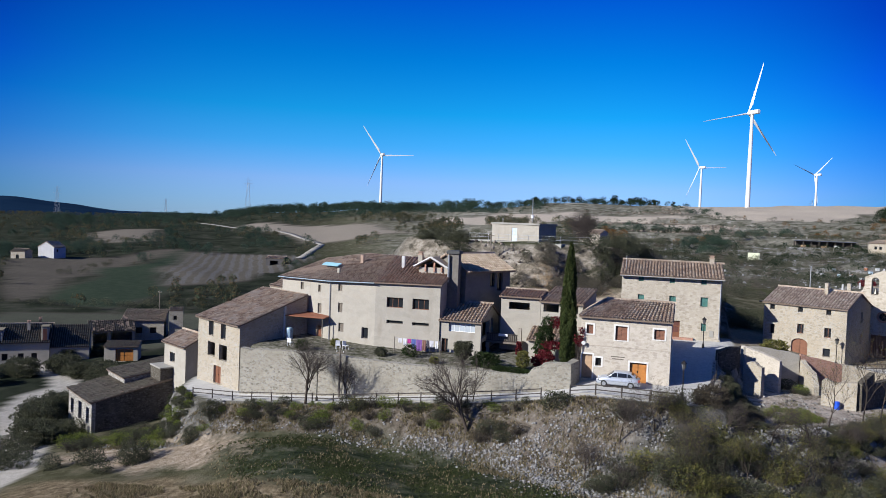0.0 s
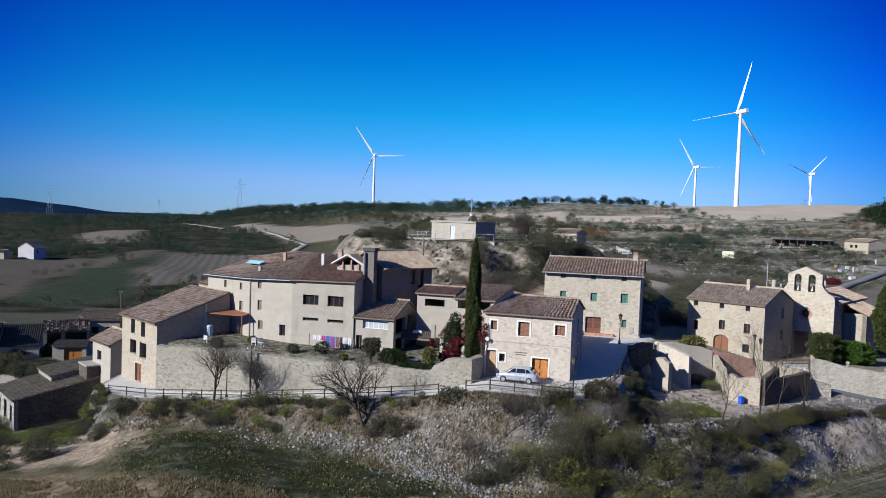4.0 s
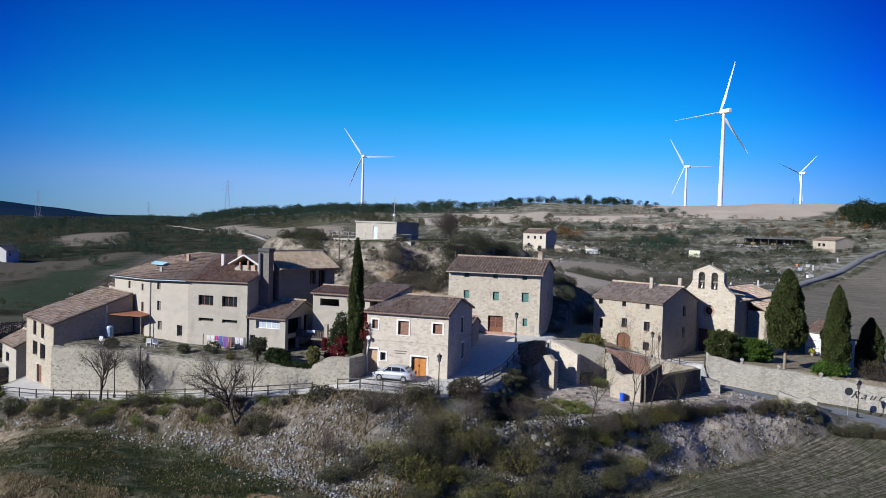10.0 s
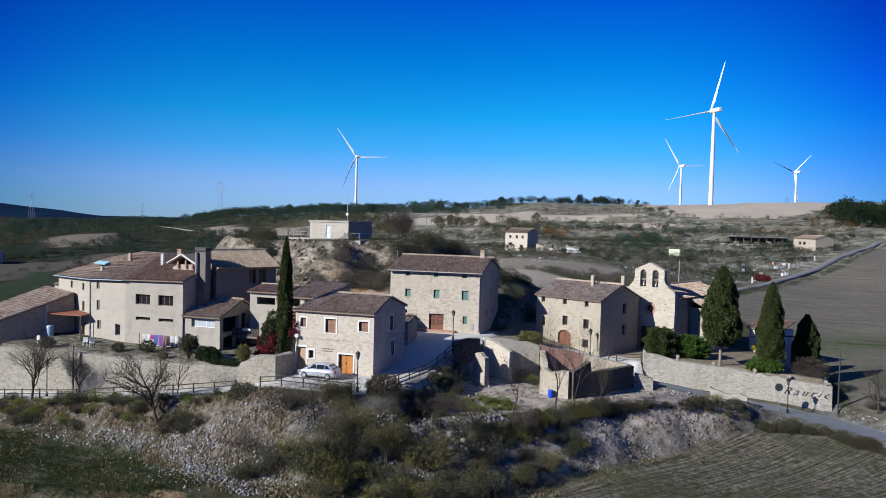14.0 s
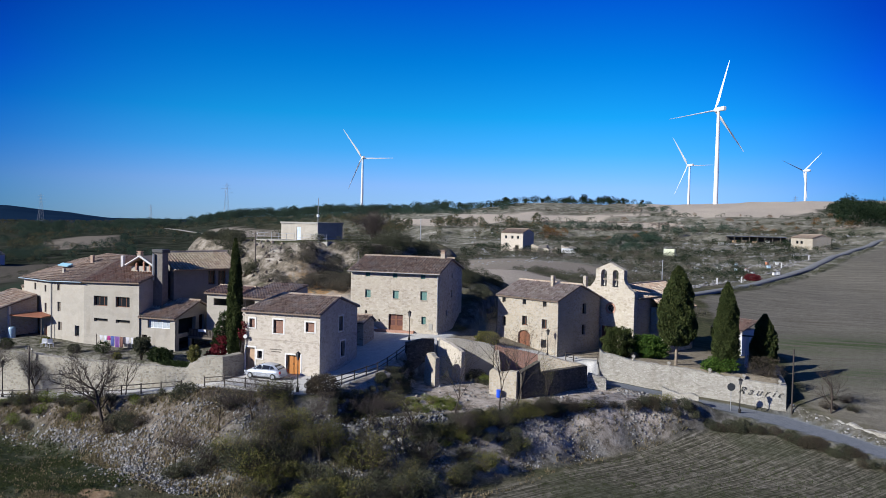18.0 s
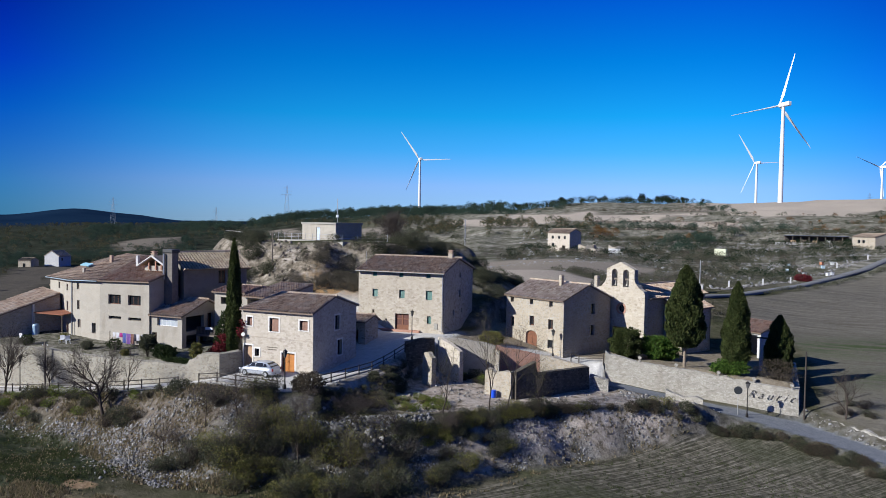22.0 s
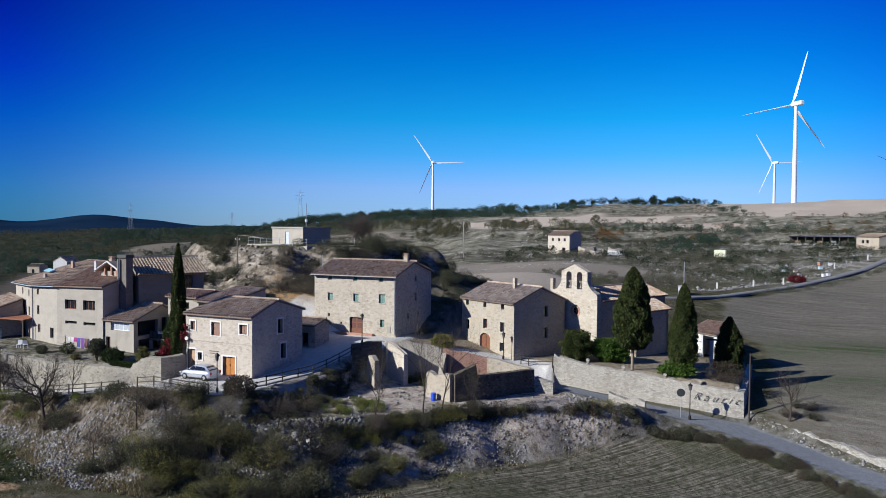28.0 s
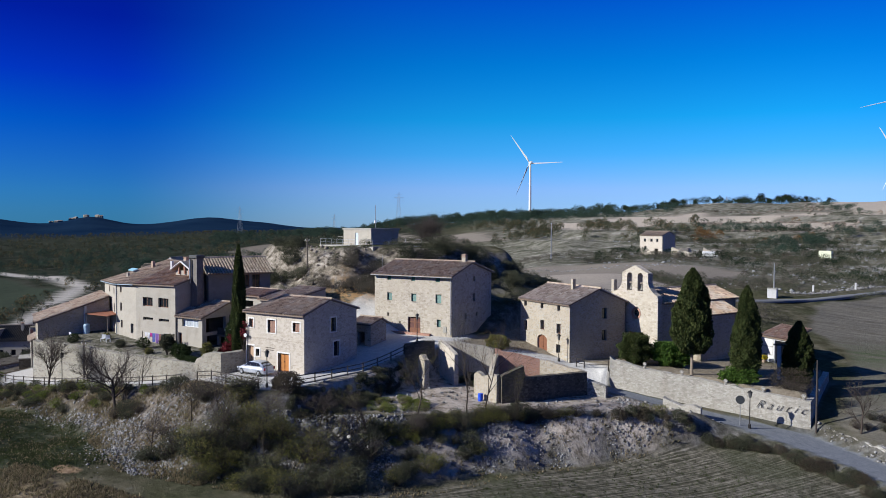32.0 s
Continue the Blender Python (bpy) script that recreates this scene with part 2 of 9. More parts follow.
# the limewashed render again, darkened for the shade on the rear wing
STONE_W = masonry("shade_toned_render", [(0.25, 0.235, 0.21), (0.28, 0.262, 0.235), (0.31, 0.29, 0.26)], (0.28, 0.26, 0.235), size=(1.2, 1.2, 2.2), joint=0.02, stain=(0.18, 0.15, 0.12), stain_amount=0.5, bump=0.25, even=0.3)
CONCRETE = masonry("old_concrete", [(0.42, 0.40, 0.36), (0.44, 0.42, 0.38), (0.46, 0.44, 0.40)], (0.44, 0.42, 0.38), size=(0.5, 0.5, 0.8), joint=0.01, stain_amount=0.4, bump=0.2, even=0.3)
WHITEWASH = masonry("whitewash", [(0.668, 0.661, 0.670), (0.704, 0.698, 0.708), (0.649, 0.643, 0.649)], (0.668, 0.661, 0.670), size=(1.2, 1.2, 2), joint=0.02, stain=(0.495, 0.470, 0.432), stain_amount=0.35, bump=0.2, even=0.2)
BRICK = masonry("red_brick", [(0.54, 0.285, 0.20), (0.62, 0.345, 0.25), (0.58, 0.31, 0.22)], (0.510, 0.370, 0.327), size=(3.6, 3.6, 12), joint=0.06, stain_amount=0.15)
TILES = by_island("grey_brown_clay_tiles", [(0.320, 0.224, 0.166), (0.520, 0.370, 0.271), (0.640, 0.460, 0.333), (0.440, 0.338, 0.259), (0.776, 0.615, 0.466)], 0.9, (0.448, 0.385, 0.319))
TILES_BROWN = by_island("brown_clay_tiles", [(0.312, 0.220, 0.162), (0.462, 0.329, 0.242), (0.578, 0.427, 0.313), (0.394, 0.296, 0.223), (0.671, 0.526, 0.394)], 0.9, (0.403, 0.319, 0.248))
TILES_RED = by_island("red_clay_tiles", [(0.336, 0.204, 0.144), (0.480, 0.300, 0.216), (0.576, 0.372, 0.276), (0.408, 0.276, 0.216), (0.624, 0.480, 0.372)], 0.88, (0.33, 0.24, 0.18))
TILES_PALE = by_island("straw_coloured_clay_tiles", [(0.462, 0.341, 0.242), (0.572, 0.440, 0.319), (0.660, 0.528, 0.407), (0.418, 0.308, 0.231)], 0.88, (0.42, 0.34, 0.25))
TILES_GREY = by_island("weathered_pinkish_clay_tiles", [(0.414, 0.316, 0.253), (0.644, 0.506, 0.408), (0.782, 0.644, 0.529), (0.517, 0.397, 0.322), (0.850, 0.747, 0.621)], 0.9, (0.52, 0.43, 0.35))
TILES_OLD = by_island("moss_darkened_clay_tiles", [(0.180, 0.150, 0.114), (0.264, 0.222, 0.168), (0.348, 0.300, 0.228), (0.216, 0.186, 0.144)], 0.92, (0.20, 0.18, 0.13))
TILES_DARK = by_island("near_black_roof_tiles", [(0.035, 0.031, 0.028), (0.055, 0.048, 0.042), (0.075, 0.066, 0.058), (0.045, 0.042, 0.038)], 0.92, (0.06, 0.056, 0.048))
DECK = plain("roof_underlay", (0.20, 0.14, 0.10))
SURROUND = plain("white_stone_surround", (0.74, 0.71, 0.66), 0.8, 0, 0.1)
WOOD = plain("brown_shutter_wood", (0.20, 0.075, 0.035), 0.6)
WOOD_ORANGE = plain("varnished_orange_wood", (0.50, 0.20, 0.05), 0.45)
WOOD_PALE = plain("pale_tan_door_wood", (0.46, 0.30, 0.18), 0.6)
WOOD_DARK = plain("dark_red_door_wood", (0.12, 0.04, 0.028), 0.6)
WOOD_GREY = plain("weathered_grey_wood", (0.20, 0.17, 0.14), 0.85)
GREEN_PAINT = plain("green_painted_wood", (0.05, 0.17, 0.14), 0.55)
IRON = plain("dark_iron", (0.025, 0.022, 0.02), 0.5, 0.4)
TIMBER = plain("dark_timber_rail", (0.045, 0.033, 0.026), 0.7)
STEEL = plain("galvanised_steel", (0.45, 0.46, 0.47), 0.45, 0.7)
WHITE = plain("white_coating", (0.82, 0.82, 0.82), 0.4, 0, 0.04)
BARK = plain("grey_bark", (0.075, 0.06, 0.05), 0.95)
BARK_PALE = plain("pale_bark", (0.27, 0.22, 0.17), 0.95)
TWIG = plain("twigs", (0.090, 0.075, 0.067), 0.95)
CYPRESS = leafy("cypress_leaves", [(0.036, 0.052, 0.019), (0.060, 0.080, 0.028), (0.098, 0.110, 0.040)], 1.2)
GREENERY = leafy("fresh_green_leaves", [(0.039, 0.088, 0.020), (0.078, 0.150, 0.030), (0.130, 0.200, 0.040)], 1.5)
GARDEN_GREEN = leafy("dark_garden_leaves", [(0.022, 0.04, 0.016), (0.04, 0.062, 0.024), (0.065, 0.085, 0.035)], 1.0)
SCRUB = leafy("scrub_leaves", [(0.055, 0.063, 0.040), (0.087, 0.094, 0.061), (0.131, 0.127, 0.087), (0.071, 0.080, 0.051)], 0.8)
FARSCRUB = leafy("far_scrub_leaves", [(0.049, 0.058, 0.039), (0.089, 0.095, 0.062), (0.136, 0.131, 0.089), (0.070, 0.077, 0.049)], 0.06)
AUTUMN = leafy("rusty_autumn_leaves", [(0.15, 0.075, 0.028), (0.22, 0.115, 0.04), (0.11, 0.065, 0.03)], 0.2)
OLIVE = leafy("yellow_green_leaves", [(0.107, 0.128, 0.042), (0.190, 0.186, 0.063), (0.271, 0.228, 0.083)], 0.8)
REDLEAF = leafy("red_leaves", [(0.15, 0.02, 0.03), (0.22, 0.04, 0.05), (0.10, 0.02, 0.022)], 1.5)
RUST = leafy("rusty_brown_leaves", [(0.086, 0.071, 0.055), (0.122, 0.099, 0.072), (0.068, 0.063, 0.052)], 1.2)
WOODLAND = leafy("woodland_leaves", [(0.048, 0.070, 0.049), (0.070, 0.090, 0.055), (0.105, 0.112, 0.067), (0.059, 0.081, 0.052), (0.154, 0.119, 0.065), (0.210, 0.133, 0.065)], 0.03)
TUFT = leafy("olive_green_tufts", [(0.101, 0.140, 0.031), (0.162, 0.203, 0.048), (0.236, 0.252, 0.066)], 1.2)
GREY_TWIG = leafy("grey_brown_thorn_twigs", [(0.11, 0.10, 0.085), (0.17, 0.15, 0.125), (0.085, 0.08, 0.06)], 0.2)
PINE = leafy("pine_needles", [(0.030, 0.058, 0.046), (0.05, 0.084, 0.062), (0.075, 0.105, 0.068)], 0.05)
DARK_PINE = leafy("dark_pine_needles", [(0.014, 0.028, 0.016), (0.024, 0.042, 0.022), (0.036, 0.052, 0.026)], 0.05)
STRAW = leafy("dry_grass", [(0.226, 0.175, 0.105), (0.357, 0.290, 0.189), (0.179, 0.145, 0.086), (0.113, 0.115, 0.053)], 0.4)
TURF = leafy("green_grass_blades", [(0.042, 0.056, 0.022), (0.062, 0.080, 0.032), (0.088, 0.100, 0.045)], 0.4)
ROCK = by_island("pale_broken_rock", [(0.161, 0.150, 0.138), (0.299, 0.288, 0.275), (0.428, 0.422, 0.413), (0.216, 0.205, 0.193)], 0.95, (0.190, 0.178, 0.160), 0.5)
PALE_ROCK = by_island("chalky_rock", [(0.226, 0.227, 0.220), (0.348, 0.352, 0.352), (0.454, 0.462, 0.470), (0.292, 0.290, 0.284)], 0.95, (0.239, 0.230, 0.209), 0.5)
CRAG = by_island("brown_grey_crag", [(0.146, 0.119, 0.094), (0.246, 0.205, 0.167), (0.359, 0.308, 0.261), (0.190, 0.157, 0.125)], 0.95, (0.168, 0.135, 0.104), 0.6)


def glass_like(name, colour, rough):
    g = Nodes(name)
    return g.done(g.mix(0.4, colour, g.ramp(g.noise(1.2), [(0.3, colour), (0.8, tuple(min(1, c * 1.6) for c in colour))])), rough)


PANE = glass_like("window_glass", (0.015, 0.017, 0.02), 0.08)
CURTAIN = glass_like("curtained_glass", (0.34, 0.37, 0.40), 0.12)
# ---------------------------------------------------------------- lie of the land
def sm(a, b, v):
    k = np.clip((v - a) / (b - a), 0, 1)
    return k * k * (3 - 2 * k)


def inside(x, y, poly):
    """Signed distance to a polygon, negative inside."""
    best = np.full(np.shape(x), 1e9)
    odd = np.zeros(np.shape(x), bool)
    for (ax, ay), (bx, by) in zip(poly, poly[1:] + poly[:1]):
        ex, ey = bx - ax, by - ay
        k = np.clip(((x - ax) * ex + (y - ay) * ey) / (ex * ex + ey * ey), 0, 1)
        best = np.minimum(best, np.hypot(x - ax - k * ex, y - ay - k * ey))
        cross = (ay > y) != (by > y)
        odd ^= cross & (x < ax + (y - ay) / (ey if ey else 1e-9) * ex)
    return np.where(odd, -best, best)


def ripple(x, y, size, seed=0.0):
    """Cheap smooth unevenness between -1 and 1."""
    u, v = x / size + seed, y / size + 1.7 * seed
    return (np.sin(u * 1.9 + 1.3 * np.sin(v * 1.1)) + np.sin(v * 2.3 + 1.7 * np.sin(u * 0.8 + 2)) + np.sin((u + v) * 1.37 + seed)) / 3


FAR_R = [90, 160, 240, 330, 450, 600, 800, 1200, 2000, 2700, 3600]
FAR_AZ = [-40, -13, 1, 9, 16, 24, 31, 38, 46, 60, 80]
FAR_Z = [
    [-3, -2, -1, 6, 15, 26, 41, 40, 40, 40, 40],
    [-3, -2, -1, 6, 15, 27, 43, 41, 38, 38, 38],
    [-1, 1, 1, 3, 14, 25, 40, 38, 34, 34, 34],
    [1, 3, 3, 3, 13, 24, 37, 33, 30, 30, 30],
    [2, 2, 1, 2, 10, 20, 30, 26, 22, 22, 22],
    [0, -4, -6, -5, 2, 13, 24, 23, 20, 20, 20],
    [-3, -8, -10, -9, -5, 5, 16, 17, 10, 10, 10],
    [-6, -11, -12, -10, -8, -2, 4, 6, 2, 2, 2],
    [-9, -13, -13, -12, -11, -8, -4, 2, -2, 13, 0],
    [-12, -14, -14, -14, -14, -13, -11, -8, -8, 14, 0],
    [-13, -14, -14, -14, -14, -14, -12, -8, -8, 14, 0],
]
SHELF = [(-57.5, 80), (-53.6, 70.6), (-51.5, 68.9), (-46, 66.2), (-20, 66.0), (0.6, 64.9), (3.0, 66.2), (4.1, 83.9), (6.3, 86.7), (6.6, 130), (-57.5, 130)]
GARDEN = [(-45.0, 70.4), (-10.0, 70.4), (-10.0, 71.8), (-12.0, 86), (-12.0, 130), (-47, 130)]
YARD = [(2.0, 67.5), (4.2, 65.6), (9.5, 69.8), (16, 75.6), (20.6, 81.0), (28, 86.0), (33, 89.5), (36, 92.5), (22, 92.6), (6, 92)]
PLAZA = [(6.2, 86.9), (7.1, 87.5), (12.6, 89.4), (17.2, 91.5), (18.0, 91.7), (19.5, 94.4), (23.5, 95.4), (23.6, 96.3), (43.2, 97.4), (43.8, 112), (30, 130), (6, 130)]
LANE = [(18, 92.2), (30, 92.1), (38, 91.9), (46, 89.6), (60, 80.8), (75, 70), (77, 73), (62, 84.6), (50, 93.0), (43.6, 96.4), (23.8, 94.6), (18, 93.6)]
HILL = [(-40, 108), (-33, 105), (-19, 103.5), (-12, 107), (-6, 116), (-9, 128), (-30, 132), (-42, 122)]


def road_level(x):
    return np.interp(x, [-78, -62, -45, -32, -19, -12, -7.5, 3], [-11, -5.7, -4.9, -3.75, -2.1, -1.05, -0.05, 0.05])


def lane_level(x):
    return np.interp(x, [14, 25, 34, 43, 52, 75], [-0.9, -2.4, -3.7, -4.9, -6.1, -7.6])


def land(x, y):
    """Height of the bare ground at x, y (arrays)."""
    x, y = np.asarray(x, float), np.asarray(y, float)
    R = np.hypot(x - 20, y)
    az = np.degrees(np.arctan2(20 - x, np.maximum(y, 1)))
    table = np.array(FAR_Z, float)
    i = np.clip(np.searchsorted(FAR_AZ, az) - 1, 0, len(FAR_AZ) - 2)
    a0, a1 = np.array(FAR_AZ)[i], np.array(FAR_AZ)[i + 1]
    ka = sm(0, 1, np.clip((az - a0) / (a1 - a0), 0, 1))
    j = np.clip(np.searchsorted(FAR_R, R) - 1, 0, len(FAR_R) - 2)
    r0, r1 = np.array(FAR_R)[j], np.array(FAR_R)[j + 1]
    kr = np.clip((R - r0) / (r1 - r0), 0, 1)
    kr = 0.5 * kr + 0.5 * sm(0, 1, kr)
    z = (table[i, j] * (1 - kr) + table[i, j + 1] * kr) * (1 - ka) + (table[i + 1, j] * (1 - kr) + table[i + 1, j + 1] * kr) * ka
    # far hills, later tinted with haze blue, a village on one of them
    for a, w, h in ((48.6, 3.0, 30), (56.6, 1.7, 29), (63.5, 2.6, 24), (44.5, 1.5, 8)):
        z = z + h * np.exp(-((az - a) / w) ** 2) * np.exp(-((R - 2800) / 500) ** 2)
    rough = sm(120, 400, R) * (1 - sm(900, 2000, R))
    z = z + rough * (2.2 * ripple(x, y, 70, 3) + 0.8 * ripple(x, y, 22, 5)) + sm(100, 160, R) * 0.35 * ripple(x, y, 9, 1)
    # terraces on the far slope
    step = sm(340, 420, R) * (1 - sm(760, 860, R)) * (1 - sm(16, 26, az))
    z = z + step * 1.6 * np.sin(z * 1.25)
    # low ground in front of the village
    low = np.interp(x, [-110, -80, -60, -45, -30, -10, 5, 18, 60], [-14.5, -13.5, -11, -8.2, -5.9, -5.5, -6.0, -6.5, -7.4])
    low = low + 0.45 * ripple(x, y, 7, 2) * sm(6, -14, x) + 0.12 * ripple(x, y, 4, 4)
    low = low + 0.5 * np.exp(-((x + 36) / 9) ** 2 - ((y - 58) / 5) ** 2) + 0.6 * np.exp(-((x + 14) / 16) ** 2 - ((y - 50) / 4) ** 2)
    edge = 78 + np.clip(x - 44, 0, 40) * 0.2
    z = z + (low - z) * (1 - sm(0, 28, y - edge)) * sm(-150, -95, x)
    # hill with the tank
    d = inside(x, y, HILL)
    top = 12.0 + 0.3 * ripple(x, y, 6, 1)
    m = 1 - sm(-0.5, 10.0, d + 1.8 * ripple(x, y, 5, 6) + 0.7 * ripple(x, y, 2.1, 8))
    m = np.maximum(m, 0.55 * (1 - sm(0, 26, d)))
    base = np.where(y < 130, np.maximum(z, 1.5), z)
    z = z + (base + (top - base) * m - z) * sm(0.0, 0.25, m)
    crag = np.clip(4 * m * (1 - m), 0, 1) * sm(92, 97, y)
    z = z + crag * (0.8 * (1 - np.abs(ripple(x, y, 1.9, 4))) + 0.5 * (1 - np.abs(ripple(x, y, 0.9, 7))) - 0.8)
    hill = z
    # the shelf with the street, rising to the upper house
    s = road_level(x) + 1.65 * sm(76, 91, y) * sm(-13, -9, x)
    d = inside(x, y, SHELF)
    w = np.interp(x, [-56, -50, -44, -5, 2, 8], [2.4, 3.4, 6.0, 7.5, 8.0, 3.2])
    w = w + (0.35 - w) * sm(81.5, 84.0, y) * sm(2, 3.5, x)
    m = 1 - sm(0, 1, np.clip(d / w + 0.12 * ripple(x, y, 3, 9) * np.clip(d, 0, 1), 0, 1))
    m = m * (1 - sm(96, 106, y)) * (1 - sm(57, 62, -x))
    z = z + (np.maximum(s, np.where(y > 92, hill, -99)) - z) * m
    # the walled garden above the road
    d = inside(x, y, GARDEN)
    g = 0.2 + 0.06 * (y - 70) + 0.1 * ripple(x, y, 2, 2)
    g = np.maximum(g, np.where(y > 88, hill, -99))
    z = z + (g - z) * (1 - sm(-0.3, 0.1, d)) * (1 - sm(100, 110, y)) * (1 - sm(45.5, 47, -x))
    # the ruined yard
    d = inside(x, y, YARD)
    s = -2.25 - 0.035 * (x - 12) + 0.1 * ripple(x, y, 2.2, 4) + 0.5 * sm(80, 90, y) * (1 - sm(16, 20, x))
    w = np.interp(x, [2, 12, 22, 34], [6.5, 7.5, 6.0, 2.5])
    m = 1 - sm(0, 1, np.clip(d / w + 0.1 * ripple(x, y, 2.5, 3) * np.clip(d, 0, 1), 0, 1))
    z = np.where(inside(x, y, SHELF) < -0.2, z, np.maximum(z, z + (s - z) * m))
    # the yard of the church, held by its walls
    d = inside(x, y, PLAZA)
    s = np.interp(x, [5, 10, 14, 18.5, 24, 32, 43], [1.55, 1.0, 0.3, -0.5, -0.25, -0.55, -1.3])
    s = s - 0.55 * np.exp(-((x - 21.6) / 2.2) ** 2 - ((y - 95.3) / 1.6) ** 2)
    z = z + (s - z) * (1 - sm(-0.2, 0.15, d)) * (1 - sm(112, 128, y)) * (1 - sm(43, 44, x))
    # the lane on the outside of the wall
    d = inside(x, y, LANE)
    z = z + (lane_level(x) - z) * (1 - sm(0.0, 1.1, d))
    return z


# ---------------------------------------------------------------- mesh helpers
def raw_mesh(name, verts, quads=None, tris=None, smooth=False):
    """A mesh from arrays of corners, four-sided and three-sided faces."""
    verts = np.asarray(verts, np.float32).reshape(-1, 3)
    loops, starts, sizes = [], [], 0
    faces = [(np.asarray(f, np.int32).reshape(-1, n), n) for f, n in ((quads, 4), (tris, 3)) if f is not None and len(f)]
    me = bpy.data.meshes.new(name)
    me.vertices.add(len(verts))
    me.vertices.foreach_set("co", verts.ravel())
    total = sum(f.size for f, _ in faces)
    count = sum(len(f) for f, _ in faces)
    me.loops.add(total)
    me.polygons.add(count)
    me.loops.foreach_set("vertex_index", np.concatenate([f.ravel() for f, _ in faces]))
    st, at = [], 0
    for f, n in faces:
        st.append(at + np.arange(len(f)) * n)
        at += f.size
    me.polygons.foreach_set("loop_start", np.concatenate(st).astype(np.int32))
    if smooth:
        me.polygons.foreach_set("use_smooth", np.ones(count, bool))
    me.update(calc_edges=True)
    me.validate()
    return me


def part(name, shape, material, parent=None, label="", at=None):
    """Links a bmesh or a mesh as one object, under a thing or under a part."""
    if isinstance(shape, bmesh.types.BMesh):
        me = bpy.data.meshes.new(name)
        bmesh.ops.recalc_face_normals(shape, faces=shape.faces)
        shape.to_mesh(me)
        shape.free()
    else:
        me = shape
    if not me.materials:
        me.materials.append(material)
    ob = new(name, me)
    if parent is not None:
        ob.parent = parent
    if at is not None:
        ob.matrix_local = at
    return tagged(ob, label)


def thing(name, at, label, category, group="", kind=""):
    ob = new(name)
    ob.matrix_world = at
    return tagged(ob, label, category, group, kind)


def box(bm, x0, x1, y0, y1, z0, z1, m=None, bevel=0.0):
    vs = [bm.verts.new((x, y, z)) for x in (x0, x1) for y in (y0, y1) for z in (z0, z1)]
    if m is not None:
        for v in vs:
            v.co = m @ v.co
    fs = [bm.faces.new([vs[i] for i in f]) for f in ((0, 1, 3, 2), (4, 6, 7, 5), (0, 4, 5, 1), (2, 3, 7, 6), (0, 2, 6, 4), (1, 5, 7, 3))]
    if bevel:
        es = list({e for f in fs for e in f.edges})
        bmesh.ops.bevel(bm, geom=es, offset=bevel, segments=1, affect="EDGES")
    return bm


def a_box(*dims, bevel=0.0, m=None):
    return box(bmesh.new(), *dims, m=m, bevel=bevel)


def rod(bm, a, b, r0, r1=None, sides=6):
    """A tapered rod from a to b."""
    a, b = Vector(a), Vector(b)
    r1 = r0 if r1 is None else r1
    q = (b - a).to_track_quat("Z", "Y").to_matrix()
    rings = []
    for p, r in ((a, r0), (b, r1)):
        rings.append([bm.verts.new(p + q @ Vector((r * math.cos(k), r * math.sin(k), 0))) for k in [2 * math.pi * i / sides for i in range(sides)]])
    for i in range(sides):
        j = (i + 1) % sides
        bm.faces.new((rings[0][i], rings[0][j], rings[1][j], rings[1][i]))
    bm.faces.new(rings[0][::-1])
    bm.faces.new(rings[1])
    return bm


def a_rod(a, b, r0, r1=None, sides=8):
    return rod(bmesh.new(), a, b, r0, r1, sides)


def lathe(bm, profile, sides=16, centre=(0, 0)):
    rings = []
    for r, z in profile:
        rings.append([bm.verts.new((centre[0] + r * math.cos(2 * math.pi * i / sides), centre[1] + r * math.sin(2 * math.pi * i / sides), z)) for i in range(sides)])
    for lo, hi in zip(rings, rings[1:]):
        for i in range(sides):
            bm.faces.new((lo[i], lo[(i + 1) % sides], hi[(i + 1) % sides], hi[i]))
    bm.faces.new(rings[0][::-1])
    bm.faces.new(rings[-1])
    return bm


def ground_z(x, y):
    return float(land(x, y))


# ---------------------------------------------------------------- ground
def spread(lo, hi, step, far_lo, far_hi, grow):
    mid = list(np.arange(lo, hi + step * 0.5, step))
    left, d, p = [], step, lo
    while p > far_lo:
        d *= grow
        p -= d
        left.append(p)
    right, d, p = [], step, mid[-1]
    while p < far_hi:
        d *= grow
        p += d
        right.append(p)
    return np.array(left[::-1] + mid + right)


